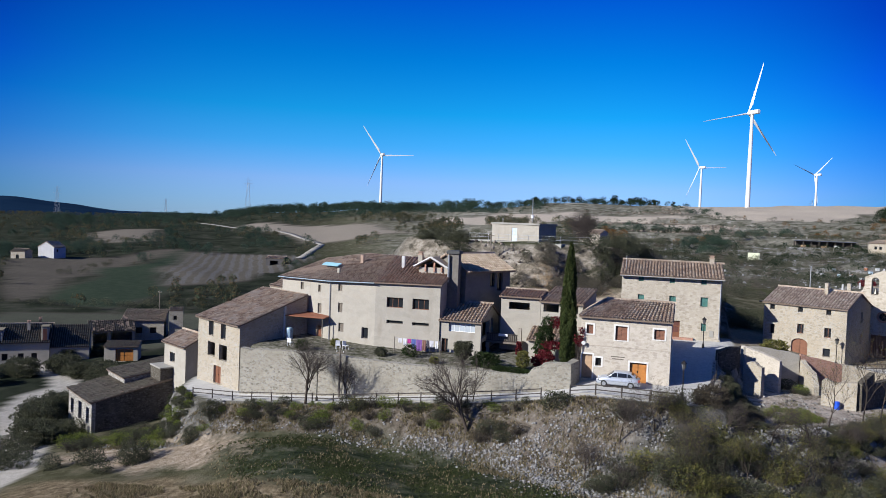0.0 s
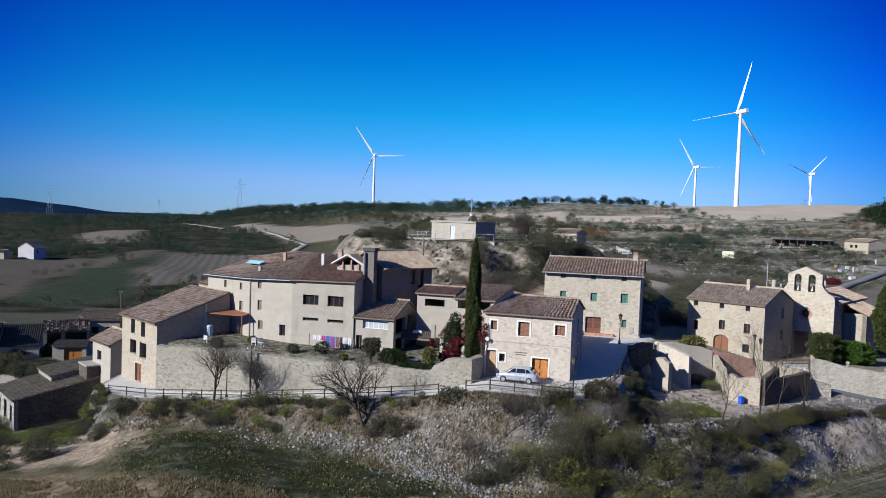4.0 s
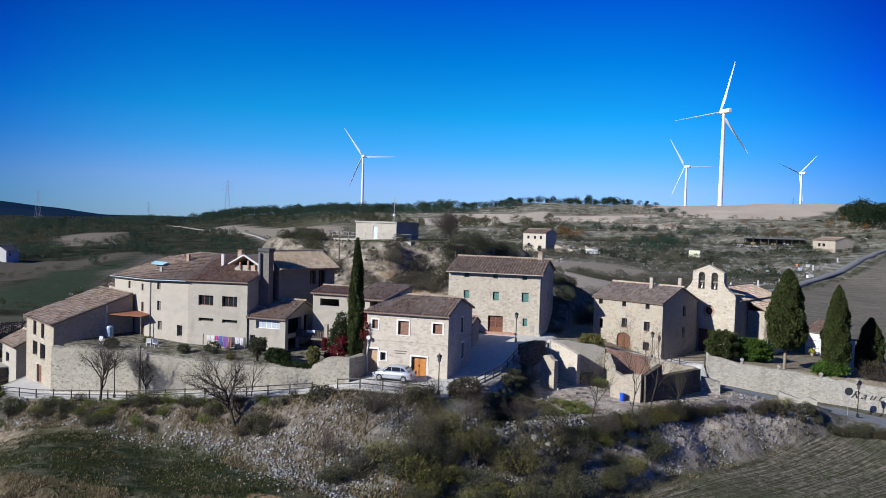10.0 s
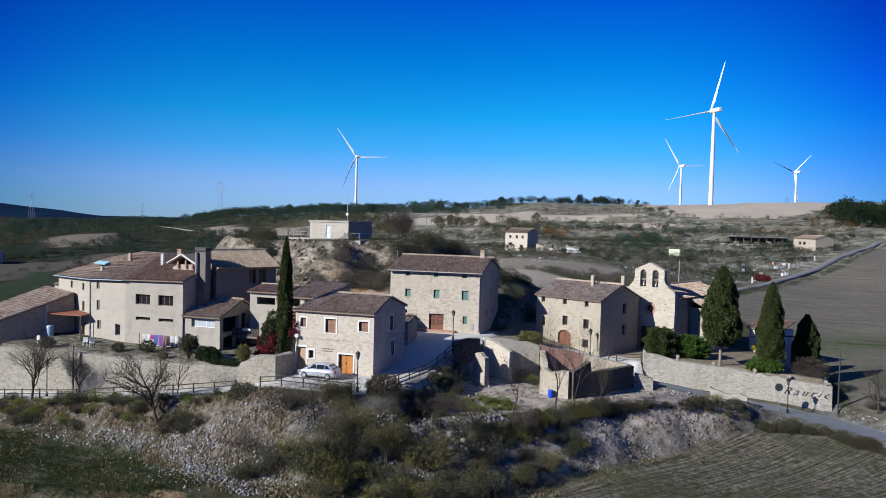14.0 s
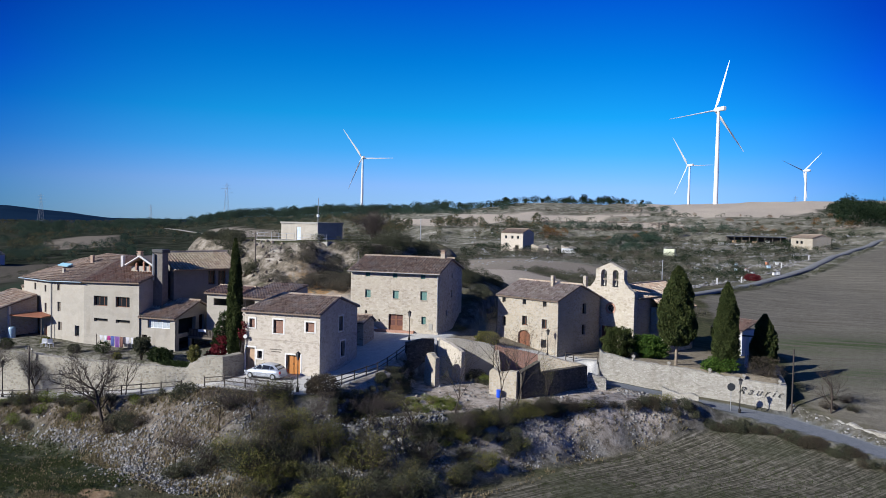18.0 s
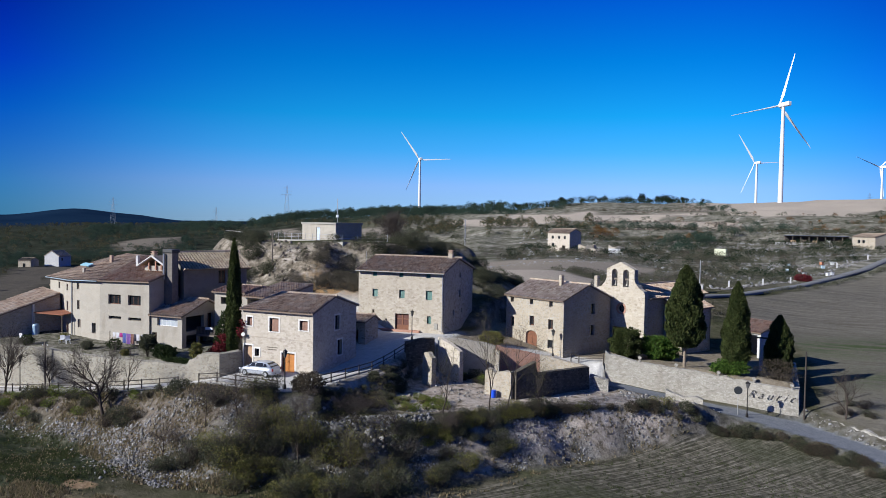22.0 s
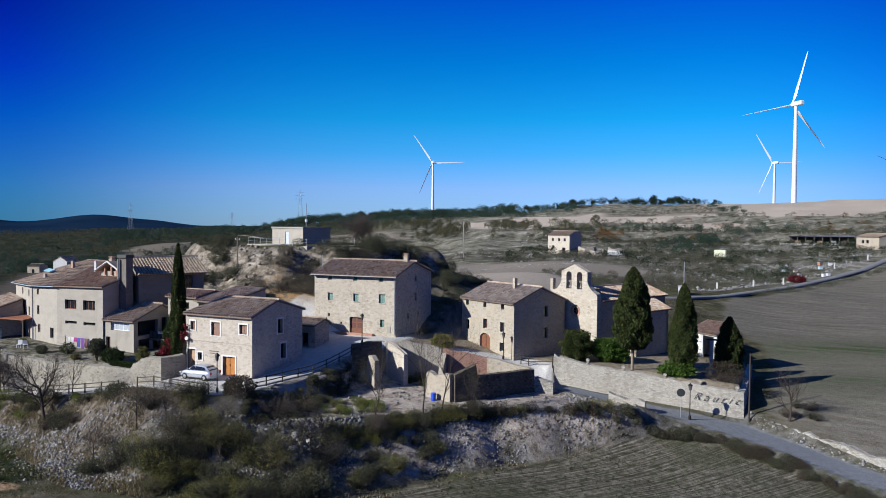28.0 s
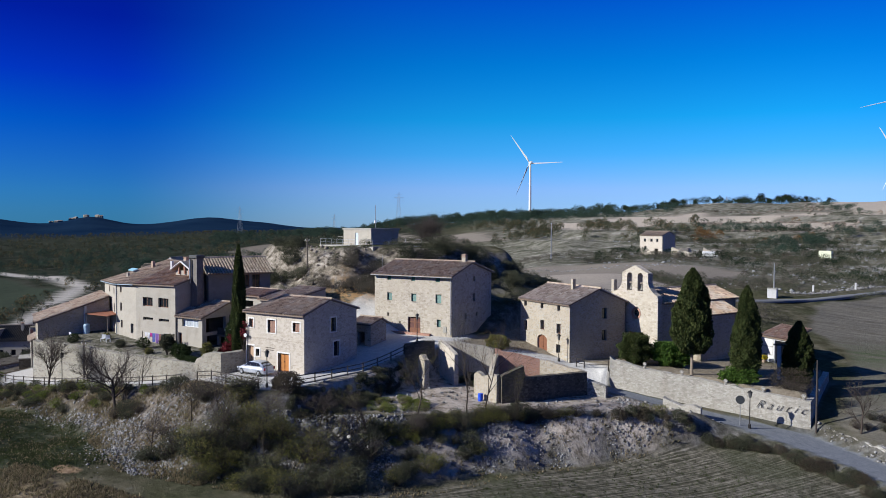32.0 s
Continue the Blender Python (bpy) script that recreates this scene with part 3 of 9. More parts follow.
FIELD_NEAR = [(12, 58), (13.8, 62.5), (17.6, 66.8), (22.8, 74.2), (26.2, 79.6), (33.5, 88.0), (40, 89.9), (47, 87.0), (60, 79), (68, 73), (60, 20), (10, 20)]
FIELD_RIGHT = [(46, 97.5), (46, 128), (38, 150), (36.5, 182), (43, 202), (52, 220), (61.5, 247), (71, 263), (78, 275), (85, 293), (105, 350), (120, 384), (260, 430), (300, 200), (120, 80), (62, 86)]
FIELDS = [  # corners, how pale, how green
    ([(-299, 263), (-288, 322), (-280, 373), (-236, 264), (-177, 167), (-179, 158)], 0.12, 0.1),
    ([(-176, 166), (-233, 260), (-268, 362), (-202, 255), (-158, 195), (-147, 165)], 0.1, 0.85),
    ([(-201, 255), (-263, 360), (-190, 364), (-164, 286), (-152, 235), (-166, 212)], 0.15, 0.1),
    ([(-447, 469), (-415, 522), (-330, 404), (-358, 380)], 0.3, 0.05),
    ([(-373, 583), (-234, 520), (-150, 440), (-224, 430), (-341, 525)], 0.5, 0.05),
    ([(-189, 549), (-112, 631), (1.7, 620), (12.7, 532), (-14.8, 539), (-78, 494), (-149, 502)], 0.9, 0.0),
    ([(-20, 850), (-18.5, 738), (5.5, 662), (23, 589), (45, 519), (115, 573), (125, 648), (330, 700), (330, 900)], 0.9, 0.0),
    ([(-10, 470), (-6, 500), (5, 523), (28, 490), (30, 466)], 0.85, 0.0),
    ([(-6, 228), (2, 246), (18, 244), (22, 230), (8, 222)], 0.3, 0.5),
    ([(-60, 150), (5, 150), (6, 185), (-20, 225), (-80, 210)], 0.75, 0.0),
    ([(-78, 204), (-20, 219), (9, 229), (11, 258), (-28, 272), (-82, 258)], 0.5, 0.05),
    ([(-109, 100), (-90, 150), (-120, 165), (-170, 150), (-150, 120)], 0.25, 0.6),
    ([(-400, 240), (-330, 220), (-250, 195), (-190, 140), (-260, 100), (-420, 180)], 0.1, 0.75),
]


def zone_fields(x, y):
    pale, green, any_field = np.zeros(x.shape), np.zeros(x.shape), np.zeros(x.shape)
    R = np.hypot(x - 20, y)
    wob = ripple(x, y, 30, 7) * np.clip(R / 60, 1, 10)
    for poly, p, g in FIELDS:
        m = 1 - sm(-2, 4, inside(x, y, poly) + wob)
        any_field, pale, green = np.maximum(any_field, m), pale + (p - pale) * m, green + (g - green) * m
    return any_field, pale, green


gx = spread(-56, 52, 0.6, -4300, 3300, 1.028)
gy = spread(50, 122, 0.6, -260, 4600, 1.028)
GX, GY = np.meshgrid(gx, gy)
GZ = land(GX, GY)
nx, ny = len(gx), len(gy)
index = np.arange(nx * ny).reshape(ny, nx)
quads = np.stack([index[:-1, :-1], index[:-1, 1:], index[1:, 1:], index[1:, :-1]], -1).reshape(-1, 4)
ground_mesh = raw_mesh("ground", np.stack([GX, GY, GZ], -1), quads, smooth=True)


def layer(name, values):
    a = ground_mesh.attributes.new(name, "FLOAT", "POINT")
    a.data.foreach_set("value", np.ascontiguousarray(np.clip(values, 0, 1), np.float32).ravel())


slope = np.hypot(*np.gradient(GZ, gy, gx))
d_shelf, d_lane, d_yard = inside(GX, GY, SHELF), inside(GX, GY, LANE), inside(GX, GY, YARD)
paved = (1 - sm(-0.5, 0.1, d_shelf)) * (1 - sm(93, 99, GY)) * (1 - (1 - sm(-0.2, 0.2, inside(GX, GY, GARDEN))))
paved = np.maximum(paved, 1 - sm(-0.3, 0.4, inside(GX, GY, [(17.6, 92.2), (23.6, 92.6), (23.4, 96.6), (18.6, 98.2), (13, 96), (10, 93)])))
layer("paved", paved)
layer("asphalt", (1 - sm(-0.35, 0.1, d_lane)) * sm(19, 21, GX))
plaza = (1 - sm(-0.2, 0.2, inside(GX, GY, PLAZA)))
layer("plaza", plaza * (1 - sm(108, 114, GY)))
yard_pale = (1 - sm(-1.2, 0.6, d_yard + 0.9 * ripple(GX, GY, 2.6, 5))) * sm(71, 75.5, GY - 0.25 * (GX - 16))
layer("garden", (1 - sm(-0.4, 0.0, inside(GX, GY, GARDEN))) * (1 - sm(78, 84, GY)))
layer("tilled", 1 - sm(-0.8, 0.8, inside(GX, GY, FIELD_NEAR) + 0.8 * ripple(GX, GY, 3, 3)))
layer("meadow", 1 - sm(-0.8, 0.8, inside(GX, GY, FIELD_RIGHT) + 0.8 * ripple(GX, GY, 3, 3)))
layer("fresh", 0.9 * np.exp(-((GX - 60) / 16) ** 2 - ((GY - 112 - 0.2 * (GX - 52)) / 7) ** 2) + np.exp(-((GX - 52) / 14) ** 2 - ((GY - 134 - 0.3 * (GX - 52)) / 9) ** 2) + np.exp(-((GX - 76) / 16) ** 2 - ((GY - 140) / 12) ** 2))
turf = (1 - sm(-1.5, 1.5, inside(GX, GY, [(-41, 60), (-28, 61.5), (-20, 61), (-8, 56), (-5, 51), (-18, 46.5), (-32, 50)]) + 1.6 * ripple(GX, GY, 4, 6) + 0.7 * ripple(GX, GY, 1.3, 2)))
layer("turf", turf)
layer("bank_soil", (1 - sm(-0.6, 0.9, inside(GX, GY, [(-44, 66), (-44, 62.6), (-30, 61.8), (-18, 60.6), (-10, 58.5), (-4, 62), (1, 64.6), (-12, 65.6)]) + 0.8 * ripple(GX, GY, 2.2, 4))))
layer("crag", sm(93, 97, GY) * (1 - sm(118, 126, GY)) * sm(-44, -38, GX) * (1 - sm(-4, 2, GX)) * sm(0.18, 0.5, slope + 0.15 * ripple(GX, GY, 2.4, 5)))
layer("strawy", (1 - sm(49.3, 51.6, GY + 0.9 * ripple(GX, GY, 2.4, 9) + 0.03 * (GX + 20))) * sm(-58, -50, GX) * (1 - sm(4, 9, GX)))
scar = np.exp(-((GX + 7.6) / 1.7) ** 2 - ((GY - 51.6) / 1.1) ** 2)
layer("scar", scar * (1.15 + 0.35 * ripple(GX, GY, 0.8, 2)))
layer("vine_rows", 1 - sm(-3, 3, inside(GX, GY, FIELDS[2][0])))
layer("rocky", (1 - 0.2 * sm(92, 96, GY)) * sm(-72, -62, GX) * sm(0.28, 0.7, slope + 0.1 * ripple(GX, GY, 3, 4)) * (np.hypot(GX - 20, GY) < 170))
fm, fp, fg = zone_fields(GX, GY)
layer("field", fm)
layer("pale", fp)
layer("green", fg)
layer("upland", sm(190, 260, np.hypot(GX - 20, GY)) * (1 - sm(20, 30, np.degrees(np.arctan2(20 - GX, np.maximum(GY, 1))))))
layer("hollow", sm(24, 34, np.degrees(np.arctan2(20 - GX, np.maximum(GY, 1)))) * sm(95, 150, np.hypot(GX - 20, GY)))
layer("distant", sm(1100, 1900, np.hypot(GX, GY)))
orange = 1.4 * np.exp(-((GX + 13.8) / 4.0) ** 2 - ((GY - 97) / 2.6) ** 2) 
layer("ochre", orange)
layer("eroded", 1.3 * np.exp(-((GX + 48) / 11) ** 2 - ((GY - 58.6 + 0.15 * (GX + 46)) / 4.2) ** 2) + 0.25 * ripple(GX, GY, 1.6, 3))


def near_line(x, y, pts):
    """Distance to a chain of points."""
    best = np.full(np.shape(x), 1e9)
    for (ax, ay), (bx, by) in zip(pts, pts[1:]):
        ex, ey = bx - ax, by - ay
        k = np.clip(((x - ax) * ex + (y - ay) * ey) / (ex * ex + ey * ey), 0, 1)
        best = np.minimum(best, np.hypot(x - ax - k * ex, y - ay - k * ey))
    return best


scree = (1 - sm(0.2, 2.1, near_line(GX, GY, [(13.0, 65.6), (16.4, 70.4), (20.6, 76.6), (24.2, 81.0), (28.6, 85.4), (32.8, 89.0)]) + 0.9 * ripple(GX, GY, 2.0, 8) + 0.5 * ripple(GX, GY, 0.9, 3))) * sm(12, 18, GX)
layer("gravel", np.maximum(yard_pale, scree * (inside(GX, GY, FIELD_NEAR) > -0.4)))
TRACK = [(-420, 244), (-330, 240), (-255, 210), (-200, 162), (-150, 122), (-96, 97), (-91, 92), (-90, 85), (-86, 78), (-77, 70.4), (-67, 62.4), (-59.5, 54), (-56, 40)]
limepath = 1 - sm(1.7, 2.6, near_line(GX, GY, TRACK) / np.clip(np.hypot(GX, GY) / 160, 1, 2))
layer("track", limepath)

g = Nodes("land_surface")
big, mid, small, tiny = g.noise(0.06, 6), g.noise(0.35, 6), g.noise(1.6, 6), g.noise(7, 5)
scrubby = g.ramp(mid, [(0.25, (0.041, 0.042, 0.024)), (0.45, (0.083, 0.078, 0.046)), (0.6, (0.147, 0.130, 0.087)), (0.78, (0.248, 0.230, 0.180))])
c = g.mix(g.step(big, 0.42, 0.62), scrubby, g.ramp(small, [(0.3, (0.046, 0.055, 0.027)), (0.7, (0.120, 0.115, 0.065))]))
ledges = g.noise(0.05, 9, 0.72, stretch=(0.55, 2.4, 3.0))
upland = g.ramp(g.maths("ADD", g.maths("MULTIPLY", g.noise(0.16, 10, 0.78), 0.6), g.maths("MULTIPLY", ledges, 0.4)), [(0.38, (0.051, 0.057, 0.037)), (0.455, (0.118, 0.116, 0.083)), (0.52, (0.213, 0.198, 0.159)), (0.57, (0.303, 0.283, 0.232)), (0.63, (0.516, 0.496, 0.439))])
c = g.mix(g.attr("upland"), c, upland)
# dark valley ground; part of this dimness is lens falloff put in the colour
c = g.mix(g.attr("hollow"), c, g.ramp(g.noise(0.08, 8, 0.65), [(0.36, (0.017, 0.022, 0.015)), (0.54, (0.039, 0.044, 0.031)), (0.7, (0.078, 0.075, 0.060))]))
c = g.mix(g.attr("rocky"), c, g.ramp(g.noise(0.8, 8, 0.7), [(0.32, (0.046, 0.045, 0.036)), (0.46, (0.110, 0.102, 0.087)), (0.58, (0.193, 0.182, 0.166)), (0.74, (0.331, 0.330, 0.316))]))
c = g.mix(g.attr("crag"), c, g.ramp(g.noise(0.55, 10, 0.72, stretch=(1, 1, 1.6)), [(0.36, (0.075, 0.066, 0.05)), (0.46, (0.17, 0.145, 0.112)), (0.55, (0.30, 0.26, 0.21)), (0.66, (0.45, 0.40, 0.335))]))
c = g.mix(g.attr("bank_soil"), c, g.ramp(g.noise(0.9, 9, 0.72), [(0.33, (0.055, 0.045, 0.033)), (0.46, (0.138, 0.112, 0.087)), (0.58, (0.216, 0.185, 0.153)), (0.72, (0.331, 0.310, 0.278))]))
c = g.mix(g.attr("strawy"), c, g.ramp(g.noise(1.2, 9, 0.7), [(0.35, (0.09, 0.07, 0.042)), (0.5, (0.20, 0.152, 0.095)), (0.66, (0.34, 0.27, 0.175))]))
c = g.mix(g.attr("turf"), c, g.ramp(g.noise(0.55, 9, 0.70, stretch=(0.6, 1.3, 1)), [(0.36, (0.020, 0.027, 0.016)), (0.47, (0.044, 0.053, 0.031)), (0.56, (0.083, 0.084, 0.055)), (0.7, (0.166, 0.155, 0.114))]))
c = g.mix(g.step(g.attr("scar"), 0.45, 0.75), c, g.ramp(g.noise(1.6, 7, 0.65), [(0.3, (0.20, 0.125, 0.07)), (0.55, (0.38, 0.26, 0.155)), (0.75, (0.50, 0.37, 0.25))]))
tan = g.mix(g.attr("pale"), g.ramp(mid, [(0.3, (0.055, 0.047, 0.04)), (0.7, (0.085, 0.073, 0.062))]), g.ramp(small, [(0.3, (0.44, 0.375, 0.30)), (0.7, (0.56, 0.485, 0.40))]))
tan = g.mix(g.attr("green"), tan, g.ramp(mid, [(0.3, (0.024, 0.044, 0.028)), (0.7, (0.036, 0.058, 0.036))]))
c = g.mix(g.attr("field"), c, tan)
vm = g.add("ShaderNodeMapping", Vector=g.co)
vm.inputs["Rotation"].default_value = (0, 0, radians(-32))
vines = g.add("ShaderNodeTexWave", Vector=vm.outputs[0], Scale=0.07, Distortion=2.5, Detail=3)
c = g.mix(g.maths("MULTIPLY", g.attr("vine_rows"), g.step(vines.outputs["Fac"], 0.3, 0.8)), c, g.ramp(small, [(0.3, (0.10, 0.095, 0.088)), (0.7, (0.19, 0.18, 0.165))]))
rows = g.add("ShaderNodeTexWave", Scale=0.8, Distortion=4.5, Detail=4)
m = g.add("ShaderNodeMapping", Vector=g.co)
m.inputs["Rotation"].default_value = (0, 0, radians(39))
g.link(m.outputs[0], rows.inputs["Vector"])
streaks = g.noise(1.0, 7, 0.72, co=m.outputs[0], stretch=(6.0, 0.11, 1))
mix_rows = g.maths("ADD", g.maths("MULTIPLY", streaks, 0.6), g.maths("ADD", g.maths("MULTIPLY", small, 0.32), g.maths("MULTIPLY", rows.outputs["Fac"], 0.035)))
furrow = g.ramp(mix_rows, [(0.41, (0.063, 0.060, 0.042)), (0.48, (0.132, 0.120, 0.091)), (0.54, (0.217, 0.195, 0.155)), (0.62, (0.328, 0.295, 0.243))])
furrow = g.mix(g.step(big, 0.48, 0.60), furrow, g.mix(0.55, furrow, (0.06, 0.068, 0.036)))
c = g.mix(g.attr("tilled"), c, furrow)
contour = g.noise(0.8, 8, 0.7, stretch=(0.15, 1.0, 1.0))
meadow = g.ramp(g.maths("ADD", g.maths("MULTIPLY", contour, 0.7), g.maths("MULTIPLY", small, 0.3)), [(0.38, (0.132, 0.120, 0.094)), (0.5, (0.182, 0.164, 0.133)), (0.62, (0.238, 0.215, 0.178))])
meadow = g.mix(g.maths("MULTIPLY", g.attr("fresh"), g.step(contour, 0.36, 0.62)), meadow, (0.075, 0.10, 0.045))
c = g.mix(g.attr("meadow"), c, meadow)
c = g.mix(g.maths("MULTIPLY", g.attr("ochre"), g.step(small, 0.35, 0.55)), c, (0.44, 0.27, 0.13))
chalk = g.ramp(g.noise(1.1, 8, 0.7), [(0.36, (0.15, 0.12, 0.085)), (0.5, (0.42, 0.355, 0.30)), (0.7, (0.62, 0.55, 0.48))])
c = g.mix(g.attr("gravel"), c, chalk)
c = g.mix(g.attr("garden"), c, g.ramp(g.noise(1.4, 7, 0.7), [(0.36, (0.05, 0.055, 0.03)), (0.48, (0.15, 0.14, 0.105)), (0.6, (0.27, 0.25, 0.21))]))
c = g.mix(g.attr("plaza"), c, g.ramp(small, [(0.3, (0.22, 0.18, 0.13)), (0.7, (0.34, 0.29, 0.22))]))
c = g.mix(g.step(g.maths("ADD", g.attr("eroded"), g.maths("MULTIPLY", small, 0.5)), 0.5, 0.95), c, g.ramp(g.noise(1.3, 7, 0.68), [(0.3, (0.16, 0.12, 0.08)), (0.5, (0.33, 0.26, 0.19)), (0.72, (0.50, 0.42, 0.33))]))
c = g.mix(g.attr("track"), c, g.ramp(small, [(0.3, (0.40, 0.36, 0.31)), (0.7, (0.52, 0.48, 0.42))]))
c = g.mix(g.attr("paved"), c, g.ramp(small, [(0.3, (0.52, 0.50, 0.465)), (0.7, (0.64, 0.615, 0.575))]))
c = g.mix(g.attr("asphalt"), c, g.ramp(small, [(0.3, (0.19, 0.20, 0.215)), (0.7, (0.245, 0.255, 0.27))]))
# blue air haze of the far land is mixed into its colour here
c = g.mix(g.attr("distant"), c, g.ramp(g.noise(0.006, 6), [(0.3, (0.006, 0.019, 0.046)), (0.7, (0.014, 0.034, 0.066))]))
c = g.mix(0.55, c, g.ramp(tiny, [(0.25, (0.26, 0.26, 0.26)), (0.75, (0.84, 0.84, 0.84))]), "MULTIPLY")
soft_ground = g.maths("SUBTRACT", 1.0, g.maths("MAXIMUM", g.attr("paved"), g.attr("asphalt")))
h = g.maths("MULTIPLY", g.maths("ADD", g.noise(2.2, 8, 0.7), g.maths("MULTIPLY", tiny, 0.35)), soft_ground)
h = g.maths("ADD", h, g.maths("MULTIPLY", g.maths("MULTIPLY", streaks, g.attr("tilled")), 0.5))
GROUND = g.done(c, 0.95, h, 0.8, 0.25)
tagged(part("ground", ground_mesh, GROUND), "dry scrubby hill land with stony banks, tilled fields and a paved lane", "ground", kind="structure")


# ---------------------------------------------------------------- houses
def wall_mesh(p0, p1, zb, zt, holes, thick=0.45, peak=None, inset=(0, 0)):
    """One wall from p0 to p1 with openings (s, z, width, height) cut right through; peak: (s, z) of a gable above it."""
    p0, p1 = Vector((*p0, 0)), Vector((*p1, 0))
    d = (p1 - p0)
    length = d.length
    d.normalize()
    n = Vector((d.y, -d.x, 0))
    bm = bmesh.new()
    lo, hi = inset[0], length - inset[1]
    ss = sorted({lo, hi, *[v for s, z, w, h in holes for v in (s, s + w)]})
    zz = sorted({zb, zt, *[v for s, z, w, h in holes for v in (z, z + h)]})

    def at(s, z, deep):
        return p0 + d * s - n * deep + Vector((0, 0, z))

    def solid(s, z):
        return not any(a < s < a + w and b < z < b + h for a, b, w, h in holes)

    for i in range(len(ss) - 1):
        for j in range(len(zz) - 1):
            s0, s1, z0, z1 = ss[i], ss[i + 1], zz[j], zz[j + 1]
            if solid((s0 + s1) / 2, (z0 + z1) / 2):
                for deep in (0, thick):
                    bm.faces.new([bm.verts.new(at(*q, deep)) for q in ((s0, z0), (s1, z0), (s1, z1), (s0, z1))])
    for s, z, w, h in holes:
        ring = [(s, z), (s + w, z), (s + w, z + h), (s, z + h)]
        for a, b in zip(ring, ring[1:] + ring[:1]):
            bm.faces.new([bm.verts.new(at(*a, 0)), bm.verts.new(at(*b, 0)), bm.verts.new(at(*b, thick)), bm.verts.new(at(*a, thick))])
    rim = [((hi, zb), (hi, zt)), ((lo, zt), (lo, zb))]
    rim += [((length, zt), peak), (peak, (0, zt))] if peak else [((hi, zt), (lo, zt))]
    for a, b in rim:
        bm.faces.new([bm.verts.new(at(*a, 0)), bm.verts.new(at(*b, 0)), bm.verts.new(at(*b, thick)), bm.verts.new(at(*a, thick))])
    if peak:
        for deep in (0, thick):
            bm.faces.new([bm.verts.new(at(*q, deep)) for q in ((0, zt), (length, zt), peak)])
    bmesh.ops.remove_doubles(bm, verts=bm.verts, dist=0.001)
    return bm


def barrel_tiles(p0, p1, q0, q1, rng, width=0.36, run=0.45, lift=0.12, waste=0.0):
    """Rows of curved clay tiles on the slope from the eave p0-p1 up to q0-q1: corners and faces."""
    p0, p1, q0, q1 = (np.array(v, float) for v in (p0, p1, q0, q1))
    cols = max(3, int(np.linalg.norm(p1 - p0) / width))
    normal = np.cross(p1 - p0, q0 - p0 if np.linalg.norm(q0 - p0) > 0.2 else q1 - p1)
    normal /= np.linalg.norm(normal)
    if normal[2] < 0:
        normal = -normal
    side = (p1 - p0) / np.linalg.norm(p1 - p0)
    V, Q = [], []
    prof = [(-0.5, 0.0), (-0.33, 0.75), (0.0, 1.05), (0.33, 0.75), (0.5, 0.0)]
    for i in range(cols):
        s = (i + 0.5) / cols
        e, r = p0 + (p1 - p0) * s, q0 + (q1 - q0) * s
        up = r - e
        length = np.linalg.norm(up)
        if length < 0.25:
            continue
        up /= length
        rows = max(1, int(round(length / run)))
        for j in range(rows):
            if rng.random() < waste:
                continue
            a0, a1 = length * j / rows - 0.03, length * (j + 1) / rows + 0.04
            jig = rng.normal(0, 0.012, 3)
            base = len(V)
            for a, w, l in ((a0, 1.06, lift + 0.035), (a1, 0.84, lift * 0.7)):
                for u, h in prof:
                    V.append(e + up * a + side * (u * width * w * 0.72 + jig[0]) + normal * (h * l + 0.01 + jig[1] * 0.5))
            for k in range(4):
                Q.append((base + k, base + k + 1, base + 6 + k, base + 5 + k))
            Q.append((base, base + 1, base + 3, base + 4))
    return V, Q


def slope_parts(house, corners, tile_mat, rng, thick=0.14, tiles=True, name="roof", waste=0.0):
    """A roof plane (eave left, eave right, top right, top left) as a deck with tiles on it."""
    e0, e1, t1, t0 = (Vector(c) for c in corners)
    bm = bmesh.new()
    lower = [bm.verts.new(v - Vector((0, 0, thick))) for v in (e0, e1, t1, t0)]
    upper = [bm.verts.new(v) for v in (e0, e1, t1, t0)]
    bm.faces.new(upper)
    bm.faces.new(lower[::-1])
    for i in range(4):
        j = (i + 1) % 4
        bm.faces.new((lower[i], lower[j], upper[j], upper[i]))
    bmesh.ops.remove_doubles(bm, verts=bm.verts, dist=0.002)
    roof = part(name, bm, DECK, house)
    if tiles:
        V, Q = barrel_tiles(e0, e1, t0, t1, rng, waste=waste)
        if V:
            tagged(part("roof_tiles", raw_mesh("roof_tiles", V, Q), tile_mat, roof), "curved clay tiles", kind="stuff")
    return roof


def ridge_tiles(house, a, b, tile_mat, rng):
    a, b = Vector(a), Vector(b)
    n = max(2, int((b - a).length / 0.45))
    d = (b - a).normalized()
    side = d.cross(Vector((0, 0, 1))).normalized()
    V, Q = [], []
    for i in range(n):
        for k, w in ((i / n, 1.1), ((i + 1) / n + 0.02, 0.9)):
            p = a + (b - a) * k
            for u, h in ((-0.17, -0.06), (-0.1, 0.1), (0, 0.15), (0.1, 0.1), (0.17, -0.06)):
                V.append(p + side * u * w + Vector((0, 0, h * w)))
        o = i * 10
        Q += [(o + q, o + q + 1, o + q + 6, o + q + 5) for q in range(4)]
        Q.append((o, o + 1, o + 3, o + 4))
    tagged(part("ridge_tiles", raw_mesh("ridge_tiles", V, Q), TILES_PALE, house), "pale ridge tiles bedded in lime", kind="stuff")


